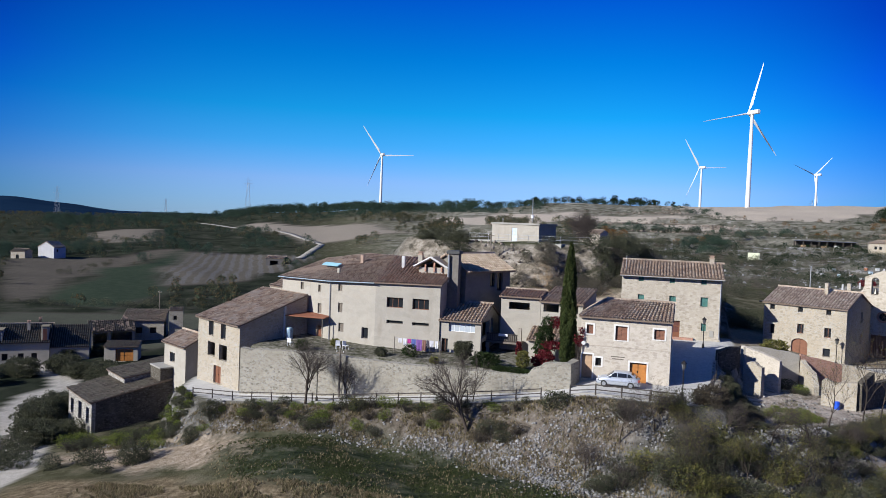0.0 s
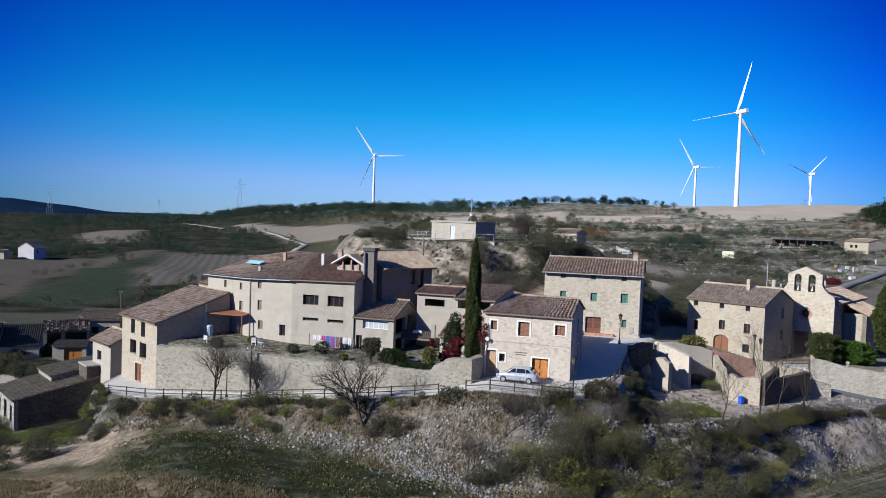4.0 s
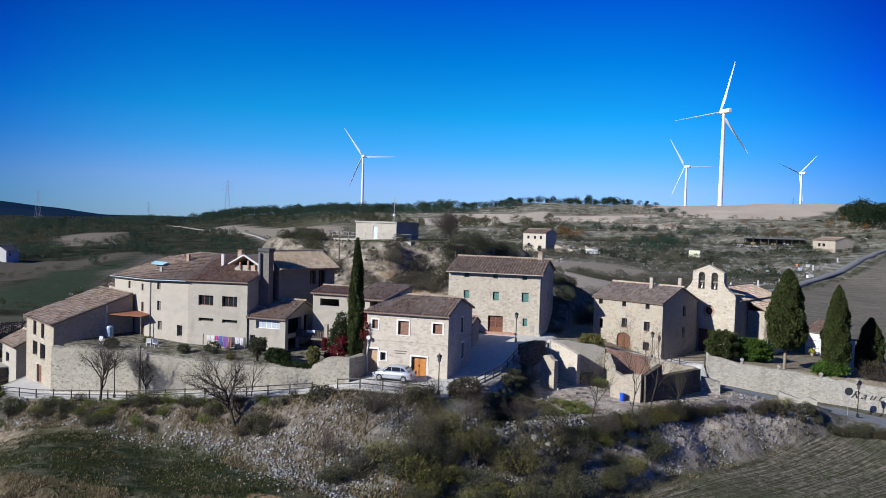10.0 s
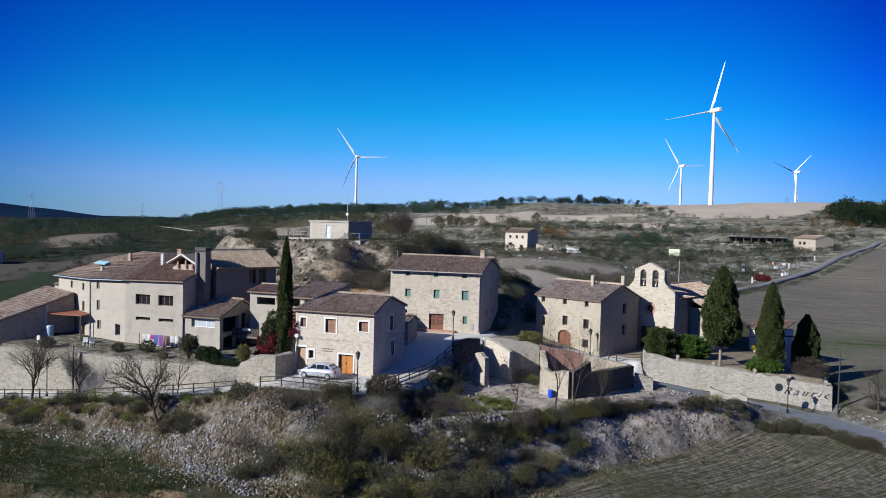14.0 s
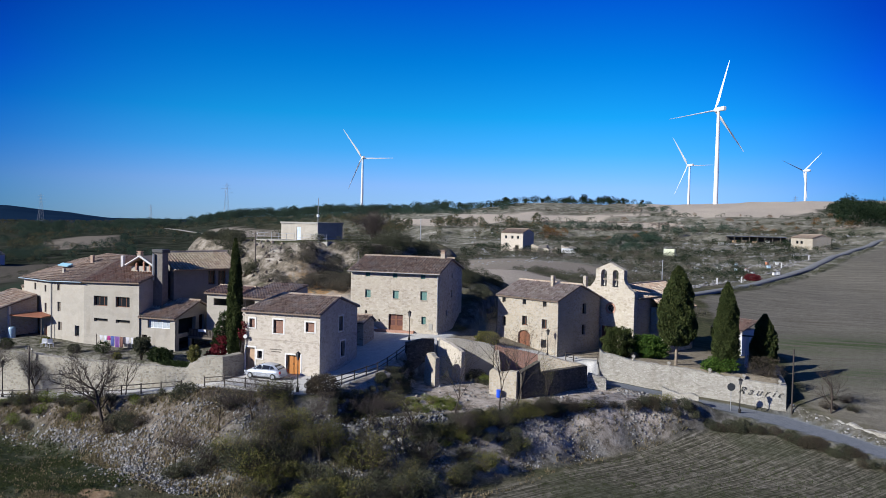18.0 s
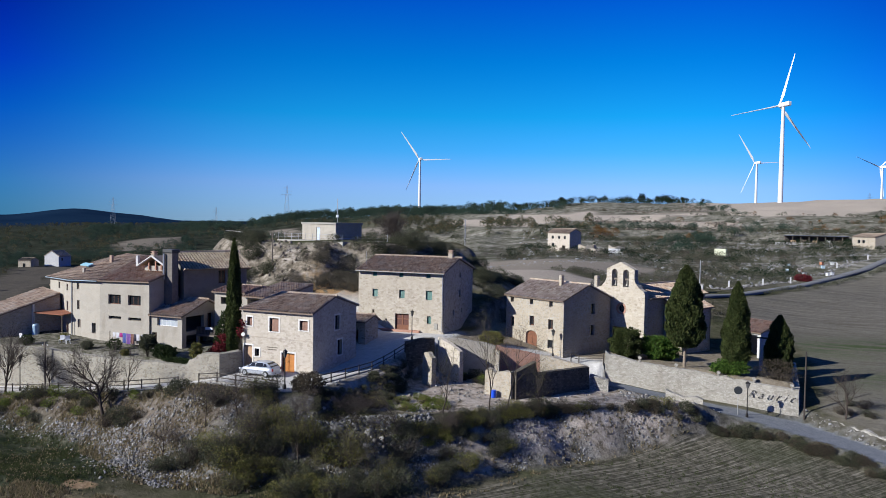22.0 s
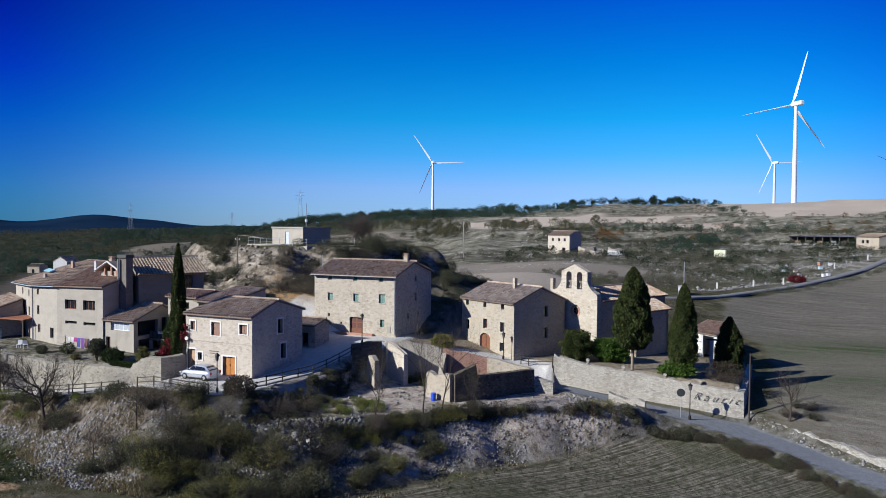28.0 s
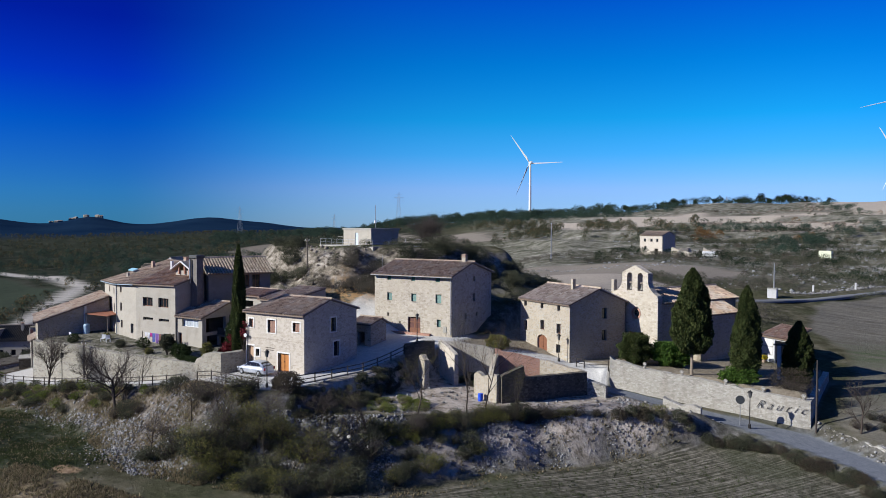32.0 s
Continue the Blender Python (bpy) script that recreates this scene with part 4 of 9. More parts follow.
def fit_opening(house, p0, p1, s, z, w, h, kind):
    """Window or door set into an opening of the wall p0-p1."""
    p0, p1 = Vector((*p0, 0)), Vector((*p1, 0))
    d = (p1 - p0).normalized()
    m = Matrix(((d.x, -d.y, 0, p0.x + d.x * s), (d.y, d.x, 0, p0.y + d.y * s), (0, 0, 1, z), (0, 0, 0, 1)))
    style, _, extra = kind.partition("+")
    if "frame" in extra:
        bm = bmesh.new()
        k = 0.16
        box(bm, -k, 0, -0.035, 0.1, -k * 0.6 if "door" not in style else 0, h + k)
        box(bm, w, w + k, -0.035, 0.1, -k * 0.6 if "door" not in style else 0, h + k)
        box(bm, 0, w, -0.035, 0.1, h, h + k)
        if "door" not in style:
            box(bm, 0, w, -0.045, 0.1, -k * 0.6, 0)
        part("surround", bm, SURROUND, house, "white dressed surround", m)
    if "stone" in extra:
        part("lintel", a_box(-0.14, w + 0.14, -0.02, 0.2, h, h + 0.2), STONE_B, house, "", m)
        if "door" not in style:
            part("window_sill", a_box(-0.12, w + 0.12, -0.05, 0.2, -0.1, 0), STONE_B, house, "", m)
    if "arch" in extra:
        for sx in (0, 1):
            bm = bmesh.new()
            rim = [(w * 0.5 * (1 - math.cos(math.pi * i / 16)), h - 0.6 + 0.58 * math.sin(math.pi * i / 16)) for i in range(9)]
            face = [(0, h)] + rim + [(w * 0.5, h)]
            rows = [[bm.verts.new((x if not sx else w - x, yy, zz)) for x, zz in face] for yy in (0.004, 0.3)]
            bm.faces.new(rows[0])
            bm.faces.new(rows[1][::-1])
            for i in range(len(face)):
                j = (i + 1) % len(face)
                bm.faces.new((rows[0][i], rows[0][j], rows[1][j], rows[1][i]))
            part("arch_stone", bm, STONE_B, house, "dressed stone arch head", m)
    if style == "void":
        return
    if style == "door_glazed":
        door = part("door", a_box(0.12, w - 0.12, 0.2, 0.28, 0, h * 0.34), WOOD, house, "brown glazed double door", m)
        for x0, x1 in ((0, 0.12), (w - 0.12, w)):
            part("stile", a_box(x0, x1, 0.2, 0.28, 0, h), WOOD, door)
        part("meeting_stile", a_box(w * 0.5 - 0.1, w * 0.5 + 0.1, 0.195, 0.285, 0, h), WOOD, door)
        for z0 in (h - 0.12, h * 0.66):
            part("rail", a_box(0.12, w - 0.12, 0.2, 0.28, z0, z0 + 0.12), WOOD, door)
        for x0, x1 in ((0.12, w * 0.5 - 0.1), (w * 0.5 + 0.1, w - 0.12)):
            part("pane", a_box(x0, x1, 0.235, 0.25, h * 0.34, h - 0.12), WOOD_DARK, door)
        return
    if style.startswith("door"):
        mt = {"door": WOOD_DARK, "door_orange": WOOD_ORANGE, "door_pale": WOOD_PALE, "door_brown": WOOD}[style]
        deep = 0.26
        leaves = 2 if w > 1.15 else 1
        for i in range(leaves):
            x0, x1 = w * i / leaves + 0.015, w * (i + 1) / leaves - 0.015
            door = part("door", a_box(x0, x1, deep, deep + 0.05, 0.02, h - 0.02), mt, house, "panelled wooden door", m)
            for zz0, zz1 in ((0.15, h * 0.42), (h * 0.48, h - 0.15)):
                part("door_panel", a_box(x0 + 0.09, x1 - 0.09, deep - 0.025, deep, zz0, zz1), mt, door)
        part("door_handle", a_box(w * 0.5 - 0.09, w * 0.5 - 0.05, deep - 0.06, deep, 0.95, 1.12), IRON, door)
        return
    slatted = style in ("shutter", "green", "grey")
    deep = 0.16 if slatted else 0.24
    t = 0.06
    fm = {"shutter": WOOD, "green": GREEN_PAINT, "grey": WOOD_GREY, "glass": WOOD, "curtain": WHITE, "dark": WOOD_GREY}[style]
    bm = bmesh.new()
    rings = [[bm.verts.new((x, y, q)) for x, q in ((k, k), (w - k, k), (w - k, h - k), (k, h - k))] for k, y in ((0, deep), (t, deep), (t, deep + 0.06), (0, deep + 0.06))]
    for r, q in zip(rings, rings[1:] + rings[:1]):
        for i in range(4):
            bm.faces.new((r[i], r[(i + 1) % 4], q[(i + 1) % 4], q[i]))
    win = part("window", bm, fm, house, "", m)
    if style in ("glass", "curtain") and w > 0.6:
        for k in range(1, max(2, int(w / 0.55))):
            x = w * k / max(2, int(w / 0.55))
            part("mullion", a_box(x - 0.025, x + 0.025, deep, deep + 0.05, t, h - t), fm, win)
    if slatted:
        n = max(4, int(h / 0.13))
        for x0, x1 in ((t, w * 0.5 - 0.008), (w * 0.5 + 0.008, w - t)):
            bm = bmesh.new()
            prof = [(deep + 0.045, t)]
            for i in range(n):
                z0 = t + (h - 2 * t) * i / n
                prof += [(deep + 0.005, z0 + 0.004), (deep + 0.032, z0 + (h - 2 * t) / n - 0.004)]
            prof.append((deep + 0.045, h - t))
            sides = [[bm.verts.new((x, y, q)) for y, q in prof] for x in (x0, x1)]
            for i in range(len(prof)):
                j = (i + 1) % len(prof)
                bm.faces.new((sides[0][i], sides[0][j], sides[1][j], sides[1][i]))
            part("shutter", bm, fm, win, "closed louvred shutter")
    else:
        part("pane", a_box(t, w - t, deep + 0.02, deep + 0.035, t, h - t), CURTAIN if style == "curtain" else PANE, win)


def house(name, at, W, D, zb, eave, ridge, ridge_v, openings, wall_mat, tile_mat, label, category="house", over=0.35, hip=0.0, back=None, seed=1, floor_gap=0.0, thick=0.45, waste=0.0, group=""):
    """A gabled house: front wall along local x, ridge along local x at y = ridge_v; openings by wall: front, right, back, left."""
    rng = np.random.default_rng(seed)
    ob = thing(name, at, label, category, group)
    back = eave if back is None else back
    sides = {"front": ((0, 0), (W, 0)), "right": ((W, 0), (W, D)), "back": ((W, D), (0, D)), "left": ((0, D), (0, 0))}
    for key, (a, b) in sides.items():
        holes = openings.get(key, [])
        top = {"front": eave, "back": back}.get(key, min(eave, back))
        peak = None
        if key in ("right", "left") and not (key == "left" and hip):
            peak = (ridge_v if key == "right" else D - ridge_v, ridge - 0.08)
        ends = (thick, thick) if key in ("right", "left") else (0, 0)
        part("wall", wall_mesh(a, b, zb, top, [q[:4] for q in holes], thick, peak, ends), wall_mat, ob)
        for s, z, w, h, kind in holes:
            fit_opening(ob, a, b, s, z, w, h, kind)
    kf = (ridge - eave) / ridge_v
    kb = (ridge - back) / max(D - ridge_v, 0.01)
    x0, x1 = -over * 0.5, W + over * 0.5
    drop = over * kf
    slope_parts(ob, ((x0, -over, eave - drop + 0.1), (x1, -over, eave - drop + 0.1), (x1, ridge_v, ridge + 0.1), (x0 + hip, ridge_v, ridge + 0.1)), tile_mat, rng, waste=waste)
    if D - ridge_v > 0.5:
        slope_parts(ob, ((x1, D + over, back - over * kb + 0.1), (x0, D + over, back - over * kb + 0.1), (x0 + hip, ridge_v, ridge + 0.1), (x1, ridge_v, ridge + 0.1)), tile_mat, rng, waste=waste)
        ridge_tiles(ob, (x0 + hip, ridge_v, ridge + 0.14), (x1, ridge_v, ridge + 0.14), tile_mat, rng)
    if hip:
        slope_parts(ob, ((x0, D + over, back - over * kb + 0.1), (x0, -over, eave - drop + 0.1), (x0 + hip, ridge_v - 0.02, ridge + 0.1), (x0 + hip, ridge_v + 0.02, ridge + 0.1)), tile_mat, rng)
    return ob


def chimney(parent, x, y, z0, z1, w=0.6, mat=None, label="", cap=True):
    c = part("chimney", a_box(x - w / 2, x + w / 2, y - w / 2, y + w / 2, z0, z1), mat or STONE, parent, label)
    if cap:
        bm = bmesh.new()
        box(bm, x - w * 0.62, x + w * 0.62, y - w * 0.62, y + w * 0.62, z1, z1 + 0.08)
        box(bm, x - w * 0.4, x + w * 0.4, y - w * 0.4, y + w * 0.4, z1 + 0.08, z1 + 0.3)
        box(bm, x - w * 0.6, x + w * 0.6, y - w * 0.6, y + w * 0.6, z1 + 0.3, z1 + 0.38)
        part("chimney_cap", bm, TILES_RED, c)
    return c


# the corner house beside the parked car
house_a = house("house", pose(-9.1, 72.8, 0), 8.4, 8.5, -1.4, 6.05, 7.35, 4.0, {
    "front": [(0.55, 4.35, 0.62, 0.9, "shutter+frame"), (3.28, 3.95, 1.1, 1.35, "shutter+frame"), (6.85, 4.3, 0.95, 0.95, "shutter+frame"),
              (0.2, 0.0, 1.0, 2.35, "door_pale+frame"), (1.5, 1.3, 0.55, 0.78, "dark+frame"), (4.75, 0.0, 1.55, 1.92, "door_orange+frame")],
    "right": [(4.1, 3.9, 0.85, 1.5, "dark+frame"), (4.6, 1.2, 0.9, 1.6, "dark+frame")],
}, STONE_A, TILES, "two-storey pale stone house with white window surrounds and orange wooden door", hip=2.1, seed=2)
for k in range(2):
    part("lettering", a_box(2.95 + k * 0.12, 4.25 - k * 0.1, -0.012, 0.0, 2.28 - k * 0.22, 2.38 - k * 0.22), WOOD_GREY, house_a, "a line of small dark letters on the wall")
part("string_course", a_box(0, 8.43, -0.03, 0.0, 3.22, 3.3), STONE, house_a)
part("roof_beam", a_box(8.42, 8.47, 3.6, 8.2, 3.25, 3.33), STONE, house_a)

# the tall upper house with green shutters
green = "green+stone"
house_b = house("house", pose(-6.95, 92.9, 0, 0, 0, 1.5), 11.5, 10.5, -0.5, 9.15, 10.6, 5.0, {
    "front": [(1.95, 8.35, 0.6, 0.65, "green"), (5.55, 8.35, 0.6, 0.65, "green"), (9.15, 8.35, 0.6, 0.65, "green"),
              (1.95, 5.8, 0.72, 0.95, green), (5.6, 5.8, 0.75, 0.98, green), (9.15, 5.75, 0.82, 1.1, green),
              (1.95, 3.75, 0.3, 0.42, "dark"), (3.75, 2.85, 0.25, 0.3, "dark"), (5.1, 1.75, 1.85, 2.1, "door_glazed+stone"), (9.35, 2.85, 0.55, 0.9, green)],
    "right": [(5.4, 8.2, 0.5, 0.65, "dark"), (5.3, 5.7, 0.6, 0.95, "dark"), (3.2, 3.6, 0.5, 0.7, "dark"), (6.2, 3.7, 0.4, 0.5, "dark")],
}, STONE_B, TILES, "tall three-storey stone house with green shutters and a tiled roof", over=0.5, seed=3)
chimney(house_b, 10.5, 4.9, 10.4, 11.3, 0.55, STONE)
part("antenna", a_rod((0.4, 1.2, 9.5), (0.4, 1.2, 11.4), 0.03), STEEL, house_b)
part("gutter", a_rod((-0.25, -0.6, 8.98), (11.75, -0.6, 8.98), 0.045), plain("dull_zinc", (0.40, 0.40, 0.39), 0.85), house_b, "pale gutter under the eave")
part("downpipe", a_rod((11.35, -0.1, 2.0), (11.35, -0.1, 9.0), 0.05), STEEL, house_b)
part("meter_box", a_box(10.3, 10.75, -0.06, 0.02, 2.2, 2.95, bevel=0.01), CONCRETE, house_b, "grey meter box")
part("low_brick_edge", a_box(2.6, 8.5, -0.5, -0.05, 1.0, 1.95), BRICK, house_b, "low red brick kerb")

# the house next to the church
house_c = house("house", pose(9.95, 101.0, 0, 0, 0, -28), 9.6, 8.6, -2.0, 6.2, 7.85, 4.4, {
    "front": [(0.75, 5.3, 0.55, 0.62, "dark"), (4.1, 5.3, 0.55, 0.65, "dark"), (7.3, 5.3, 0.55, 0.65, "dark"),
              (0.8, 2.3, 0.6, 1.2, "dark+stone"), (4.1, 2.75, 0.75, 1.15, "glass+stone"), (7.2, 2.65, 0.75, 1.15, "glass+stone"),
              (3.5, -0.35, 1.9, 2.5, "door_brown+arch"), (7.15, 0.35, 0.8, 1.0, "dark+stone")],
    "right": [(4.9, 4.3, 0.75, 1.3, "dark"), (4.9, 1.7, 0.75, 1.3, "dark")],
}, STONE_C, TILES_GREY, "two-storey stone house with arched wooden door beside the church", over=0.3, seed=4)
chimney(house_c, 6.1, 3.4, 7.2, 8.9, 0.42, STONE_C, cap=False)
part("string_course", a_box(0, 9.6, -0.025, 0.0, 3.95, 4.03), STONE_C, house_c)


# the church
def church():
    ob = thing("church", pose(23.6, 104.1, 0, 0, 0, -24), "small stone church with a two-bell gable and round window", "church")
    W, half = 7.0, 3.5
    bm = bmesh.new()
    outline = [(-half, -2.0), (half, -2.0), (half, 6.9), (half - 0.15, 7.15), (2.75, 7.5), (2.2, 8.1), (2.0, 8.6), (2.0, 9.75), (0, 10.65), (-2.0, 9.75), (-2.0, 8.6), (-2.2, 8.1), (-2.75, 7.5), (-half + 0.1, 7.3), (-half, 7.2)]

    def arch(cx, z0, w, h, n=8):
        return [(cx - w / 2, z0), (cx + w / 2, z0)] + [(cx + w / 2 * math.cos(math.pi * i / n), z0 + h - w / 2 + w / 2 * math.sin(math.pi * i / n)) for i in range(n + 1)]
    holes = [arch(-0.82, 7.6, 0.82, 2.15), arch(0.82, 7.6, 0.82, 2.15), [(0.25 + 0.5 * math.cos(2 * math.pi * i / 16), 4.9 + 0.5 * math.sin(2 * math.pi * i / 16)) for i in range(16)],
             [(-1.05, -0.3), (0.75, -0.3), (0.75, 2.6), (-1.05, 2.6)]]
    thick = 0.8
    loops = []
    for y in (0, thick):
        es = []
        for ring in [outline] + holes:
            vs = [bm.verts.new((x, y, z)) for x, z in ring]
            es += [bm.edges.new((vs[i], vs[(i + 1) % len(vs)])) for i in range(len(vs))]
            loops.append(vs)
        bmesh.ops.triangle_fill(bm, edges=es, use_beauty=True)
    n = len(holes) + 1
    for a, b in zip(loops[:n], loops[n:]):
        for i in range(len(a)):
            j = (i + 1) % len(a)
            bm.faces.new((a[i], a[j], b[j], b[i]))
    part("wall", bm, STONE_B, ob, "stone front with bell gable")
    part("coping", a_box(-half - 0.03, half + 0.03, -0.04, 0.0, 5.92, 6.05), STONE_B, ob)
    bm = bmesh.new()
    for k in range(24):
        a0, a1 = 2 * math.pi * k / 24, 2 * math.pi * (k + 0.9) / 24
        pts = [(0.25 + r * math.cos(a), y, 4.9 + r * math.sin(a)) for y in (-0.04, 0.1) for r, a in ((0.5, a0), (0.72, a0), (0.72, a1), (0.5, a1))]
        vs = [bm.verts.new(p) for p in pts]
        for f in ((0, 1, 2, 3), (7, 6, 5, 4), (0, 4, 5, 1), (1, 5, 6, 2), (2, 6, 7, 3), (3, 7, 4, 0)):
            bm.faces.new([vs[i] for i in f])
    rose = part("rose_window", bm, BRICK, ob, "round window with a red brick ring")
    bm = bmesh.new()
    lathe(bm, [(0.63, 0), (0.63, 0.03)], 20)
    part("pane", bm, PANE, rose, at=pose(0.25, 0.35, 4.9, 90))
    bm = bmesh.new()
    for k in range(3):
        q = Matrix.Translation((0.25, 0.3, 4.9)) @ Matrix.Rotation(math.pi * k / 3, 4, "Y")
        box(bm, -0.62, 0.62, -0.03, 0.03, -0.025, 0.025, m=q)
    part("tracery", bm, WOOD_GREY, rose)
    part("door", a_box(-1.05, 0.75, 0.3, 0.38, -0.3, 2.6), WOOD_DARK, ob, "tall dark wooden door")
    for cx in (-0.82, 0.82):
        bm = bmesh.new()
        lathe(bm, [(0.30, 7.72), (0.27, 7.8), (0.2, 8.0), (0.16, 8.25), (0.1, 8.36), (0.03, 8.4)], 14, (cx, 0.4))
        bell = part("bell", bm, plain("bell_bronze", (0.16, 0.15, 0.13), 0.4, 0.8), ob, "bronze bell hung in the gable arch")
        part("yoke", a_box(cx - 0.38, cx + 0.38, 0.32, 0.48, 8.4, 8.62), WOOD_GREY, bell)
    rng = np.random.default_rng(9)
    # nave
    L = 15.0
    for a, b in (((half - 0.1, thick), (half - 0.1, L)), ((half - 0.1, L), (-half + 0.1, L)), ((-half + 0.1, L), (-half + 0.1, thick))):
        part("wall", wall_mesh(a, b, -2.0, 6.3 if b != (-half + 0.1, L) else 6.3, [], 0.6, (3.4, 7.5) if b == (-half + 0.1, L) else None), STONE_C, ob)
    slope_parts(ob, ((half + 0.25, thick, 6.28), (half + 0.25, L + 0.3, 6.28), (0, L + 0.3, 7.6), (0, thick, 7.6)), TILES, rng)
    slope_parts(ob, ((-half - 0.25, L + 0.3, 6.28), (-half - 0.25, thick, 6.28), (0, thick, 7.6), (0, L + 0.3, 7.6)), TILES, rng)
    ridge_tiles(ob, (0, thick, 7.66), (0, L + 0.3, 7.66), TILES, rng)
    # side chapel
    for a, b in (((half, 4.5), (half + 2.6, 4.5)), ((half + 2.6, 4.5), (half + 2.6, 11.5)), ((half + 2.6, 11.5), (half, 11.5))):
        part("wall", wall_mesh(a, b, -2.0, 5.0, [], 0.5), STONE_C, ob)
    slope_parts(ob, ((half + 2.9, 4.2, 4.9), (half + 2.9, 11.8, 4.9), (half - 0.2, 11.8, 6.3), (half - 0.2, 4.2, 6.3)), TILES, rng)
    part("pillar", a_box(-half - 0.55, -half - 0.1, 0.3, 0.8, 5.5, 8.7), STONE_C, ob, "small stone pillar on the shoulder")
    return ob


church()


# the large rendered house with its bent front
def house_d():
    ox, oy = -35.0, 76.0
    ob = thing("house", pose(ox, oy, 0), "large pale rendered farmhouse with a bent front and tiled roof", "house")
    rng = np.random.default_rng(12)
    P = [(x - ox, y - oy) for x, y in ((-46.9, 81.3), (-38.45, 77.4), (-32.1, 75.8), (-24.6, 75.9), (-24.6, 84.0), (-44.0, 90.0))]
    sets = [
        (P[0], P[1], 7.2, [(3.7, 5.9, 0.6, 0.85, "grey"), (7.1, 5.9, 0.55, 0.8, "grey"), (3.65, 2.75, 0.95, 1.6, "dark"), (7.1, 3.4, 0.7, 1.15, "grey"), (7.0, 0.25, 0.95, 1.7, "door_brown")]),
        (P[1], P[2], 7.5, [(1.2, 6.3, 0.6, 0.72, "grey"), (1.25, 3.85, 0.65, 1.1, "grey"), (1.4, 1.65, 0.75, 1.0, "grey"), (4.75, 1.25, 0.9, 1.25, "dark")]),
        (P[2], P[3], 7.75, [(1.35, 5.0, 1.9, 1.12, "glass"), (4.35, 5.0, 1.9, 1.15, "glass"), (1.4, 3.24, 1.9, 0.36, "dark"), (4.4, 3.22, 1.9, 0.36, "dark")]),
    ]
    for a, b, top, holes in sets:
        part("wall", wall_mesh(a, b, -0.6, top, [h[:4] for h in holes], 0.45), STONE_D, ob)
        for s, z, w, h, kind in holes:
            fit_opening(ob, a, b, s, z, w, h, kind)
    part("wall", wall_mesh(P[3], P[4], -0.6, 7.75, [], 0.45, (8.1, 10.0), (0.45, 0)), STONE_D, ob)
    part("wall", wall_mesh(P[4], P[5], -0.6, 9.2, [], 0.45), STONE_D, ob)
    part("wall", wall_mesh(P[5], P[0], -0.6, 7.2, [], 0.45), STONE_D, ob)
    A, A2, B, C2 = (-36.7 - ox, 84.4 - oy, 10.35), (-33.0 - ox, 83.8 - oy, 10.3), (-43.8 - ox, 87.2 - oy, 9.3), (-24.3 - ox, 83.9 - oy, 10.15)
    slope_parts(ob, ((P[0][0] - 0.3, P[0][1] - 0.35, 7.15), (P[1][0] - 0.1, P[1][1] - 0.4, 7.35), A, B), TILES_BROWN, rng)
    slope_parts(ob, ((P[1][0] - 0.1, P[1][1] - 0.4, 7.35), (P[2][0], P[2][1] - 0.4, 7.62), A2, A), TILES_BROWN, rng)
    slope_parts(ob, ((P[2][0], P[2][1] - 0.35, 7.72), (P[3][0] + 0.25, P[3][1] - 0.35, 7.85), C2, A2), TILES_RED, rng)
    slope_parts(ob, ((P[4][0], P[4][1] + 6, 8.6), (P[5][0], P[5][1] + 3, 7.9), B, A), TILES_RED, rng, tiles=False)
    eave = [(P[0][0] - 0.35, P[0][1] - 0.45, 7.14), (P[1][0] - 0.12, P[1][1] - 0.5, 7.33), (P[2][0], P[2][1] - 0.5, 7.6)]
    for a, b in zip(eave, eave[1:]):
        part("gutter", a_rod(a, b, 0.055), plain("pale_blue_gutter", (0.34, 0.42, 0.48), 0.85), ob, "pale blue gutter under the eave")
    part("downpipe", a_rod((P[1][0] + 0.05, P[1][1] - 0.08, 0), (P[1][0] + 0.05, P[1][1] - 0.08, 7.2), 0.07), STEEL, ob)
    sk = part("skylight", a_box(-1.4, 1.4, -0.35, 0.35, 0, 0.12, m=Matrix.Translation((-40.2 - ox, 81.2 - oy, 8.95)) @ Euler((radians(22), 0, radians(-22))).to_matrix().to_4x4()), plain("pale_blue_sheet", (0.35, 0.62, 0.70), 0.35), ob, "pale blue translucent roof sheet")
    chimney(ob, -36.4 - ox, 81.6 - oy, 9.0, 10.3, 0.35, TILES_RED, cap=False)
    chimney(ob, -38.2 - ox, 79.0 - oy, 7.9, 8.75, 0.3, STONE_D, cap=False)
    chimney(ob, -30.6 - ox, 80.2 - oy, 8.9, 10.5, 0.35, WHITEWASH, cap=False)
    chimney(ob, -28.8 - ox, 81.0 - oy, 9.2, 10.7, 0.5, STONE_D)
    big = part("chimney", a_box(-24.6 - ox, -23.4 - ox, 78.2 - oy, 79.2 - oy, 0.5, 11.1), plain("dark_soot_stained_render", (0.20, 0.18, 0.16), 0.9), ob, "tall dark chimney stack")
    part("chimney_cap", a_box(-24.75 - ox, -23.25 - ox, 78.05 - oy, 79.35 - oy, 11.1, 11.5, bevel=0.05), plain("sooty_cap", (0.06, 0.06, 0.06)), big)
    part("flue", a_rod((-24.45 - ox, 78.0 - oy, 8.0), (-24.45 - ox, 78.0 - oy, 11.0), 0.12), STEEL, ob)
    # roof dormer with white barge boards
    dx, dy = -26.7 - ox, 78.6 - oy
    d = part("dormer", a_box(dx - 1.5, dx + 2.0, dy + 0.25, dy + 2.5, 8.2, 9.45), STONE_D, ob)
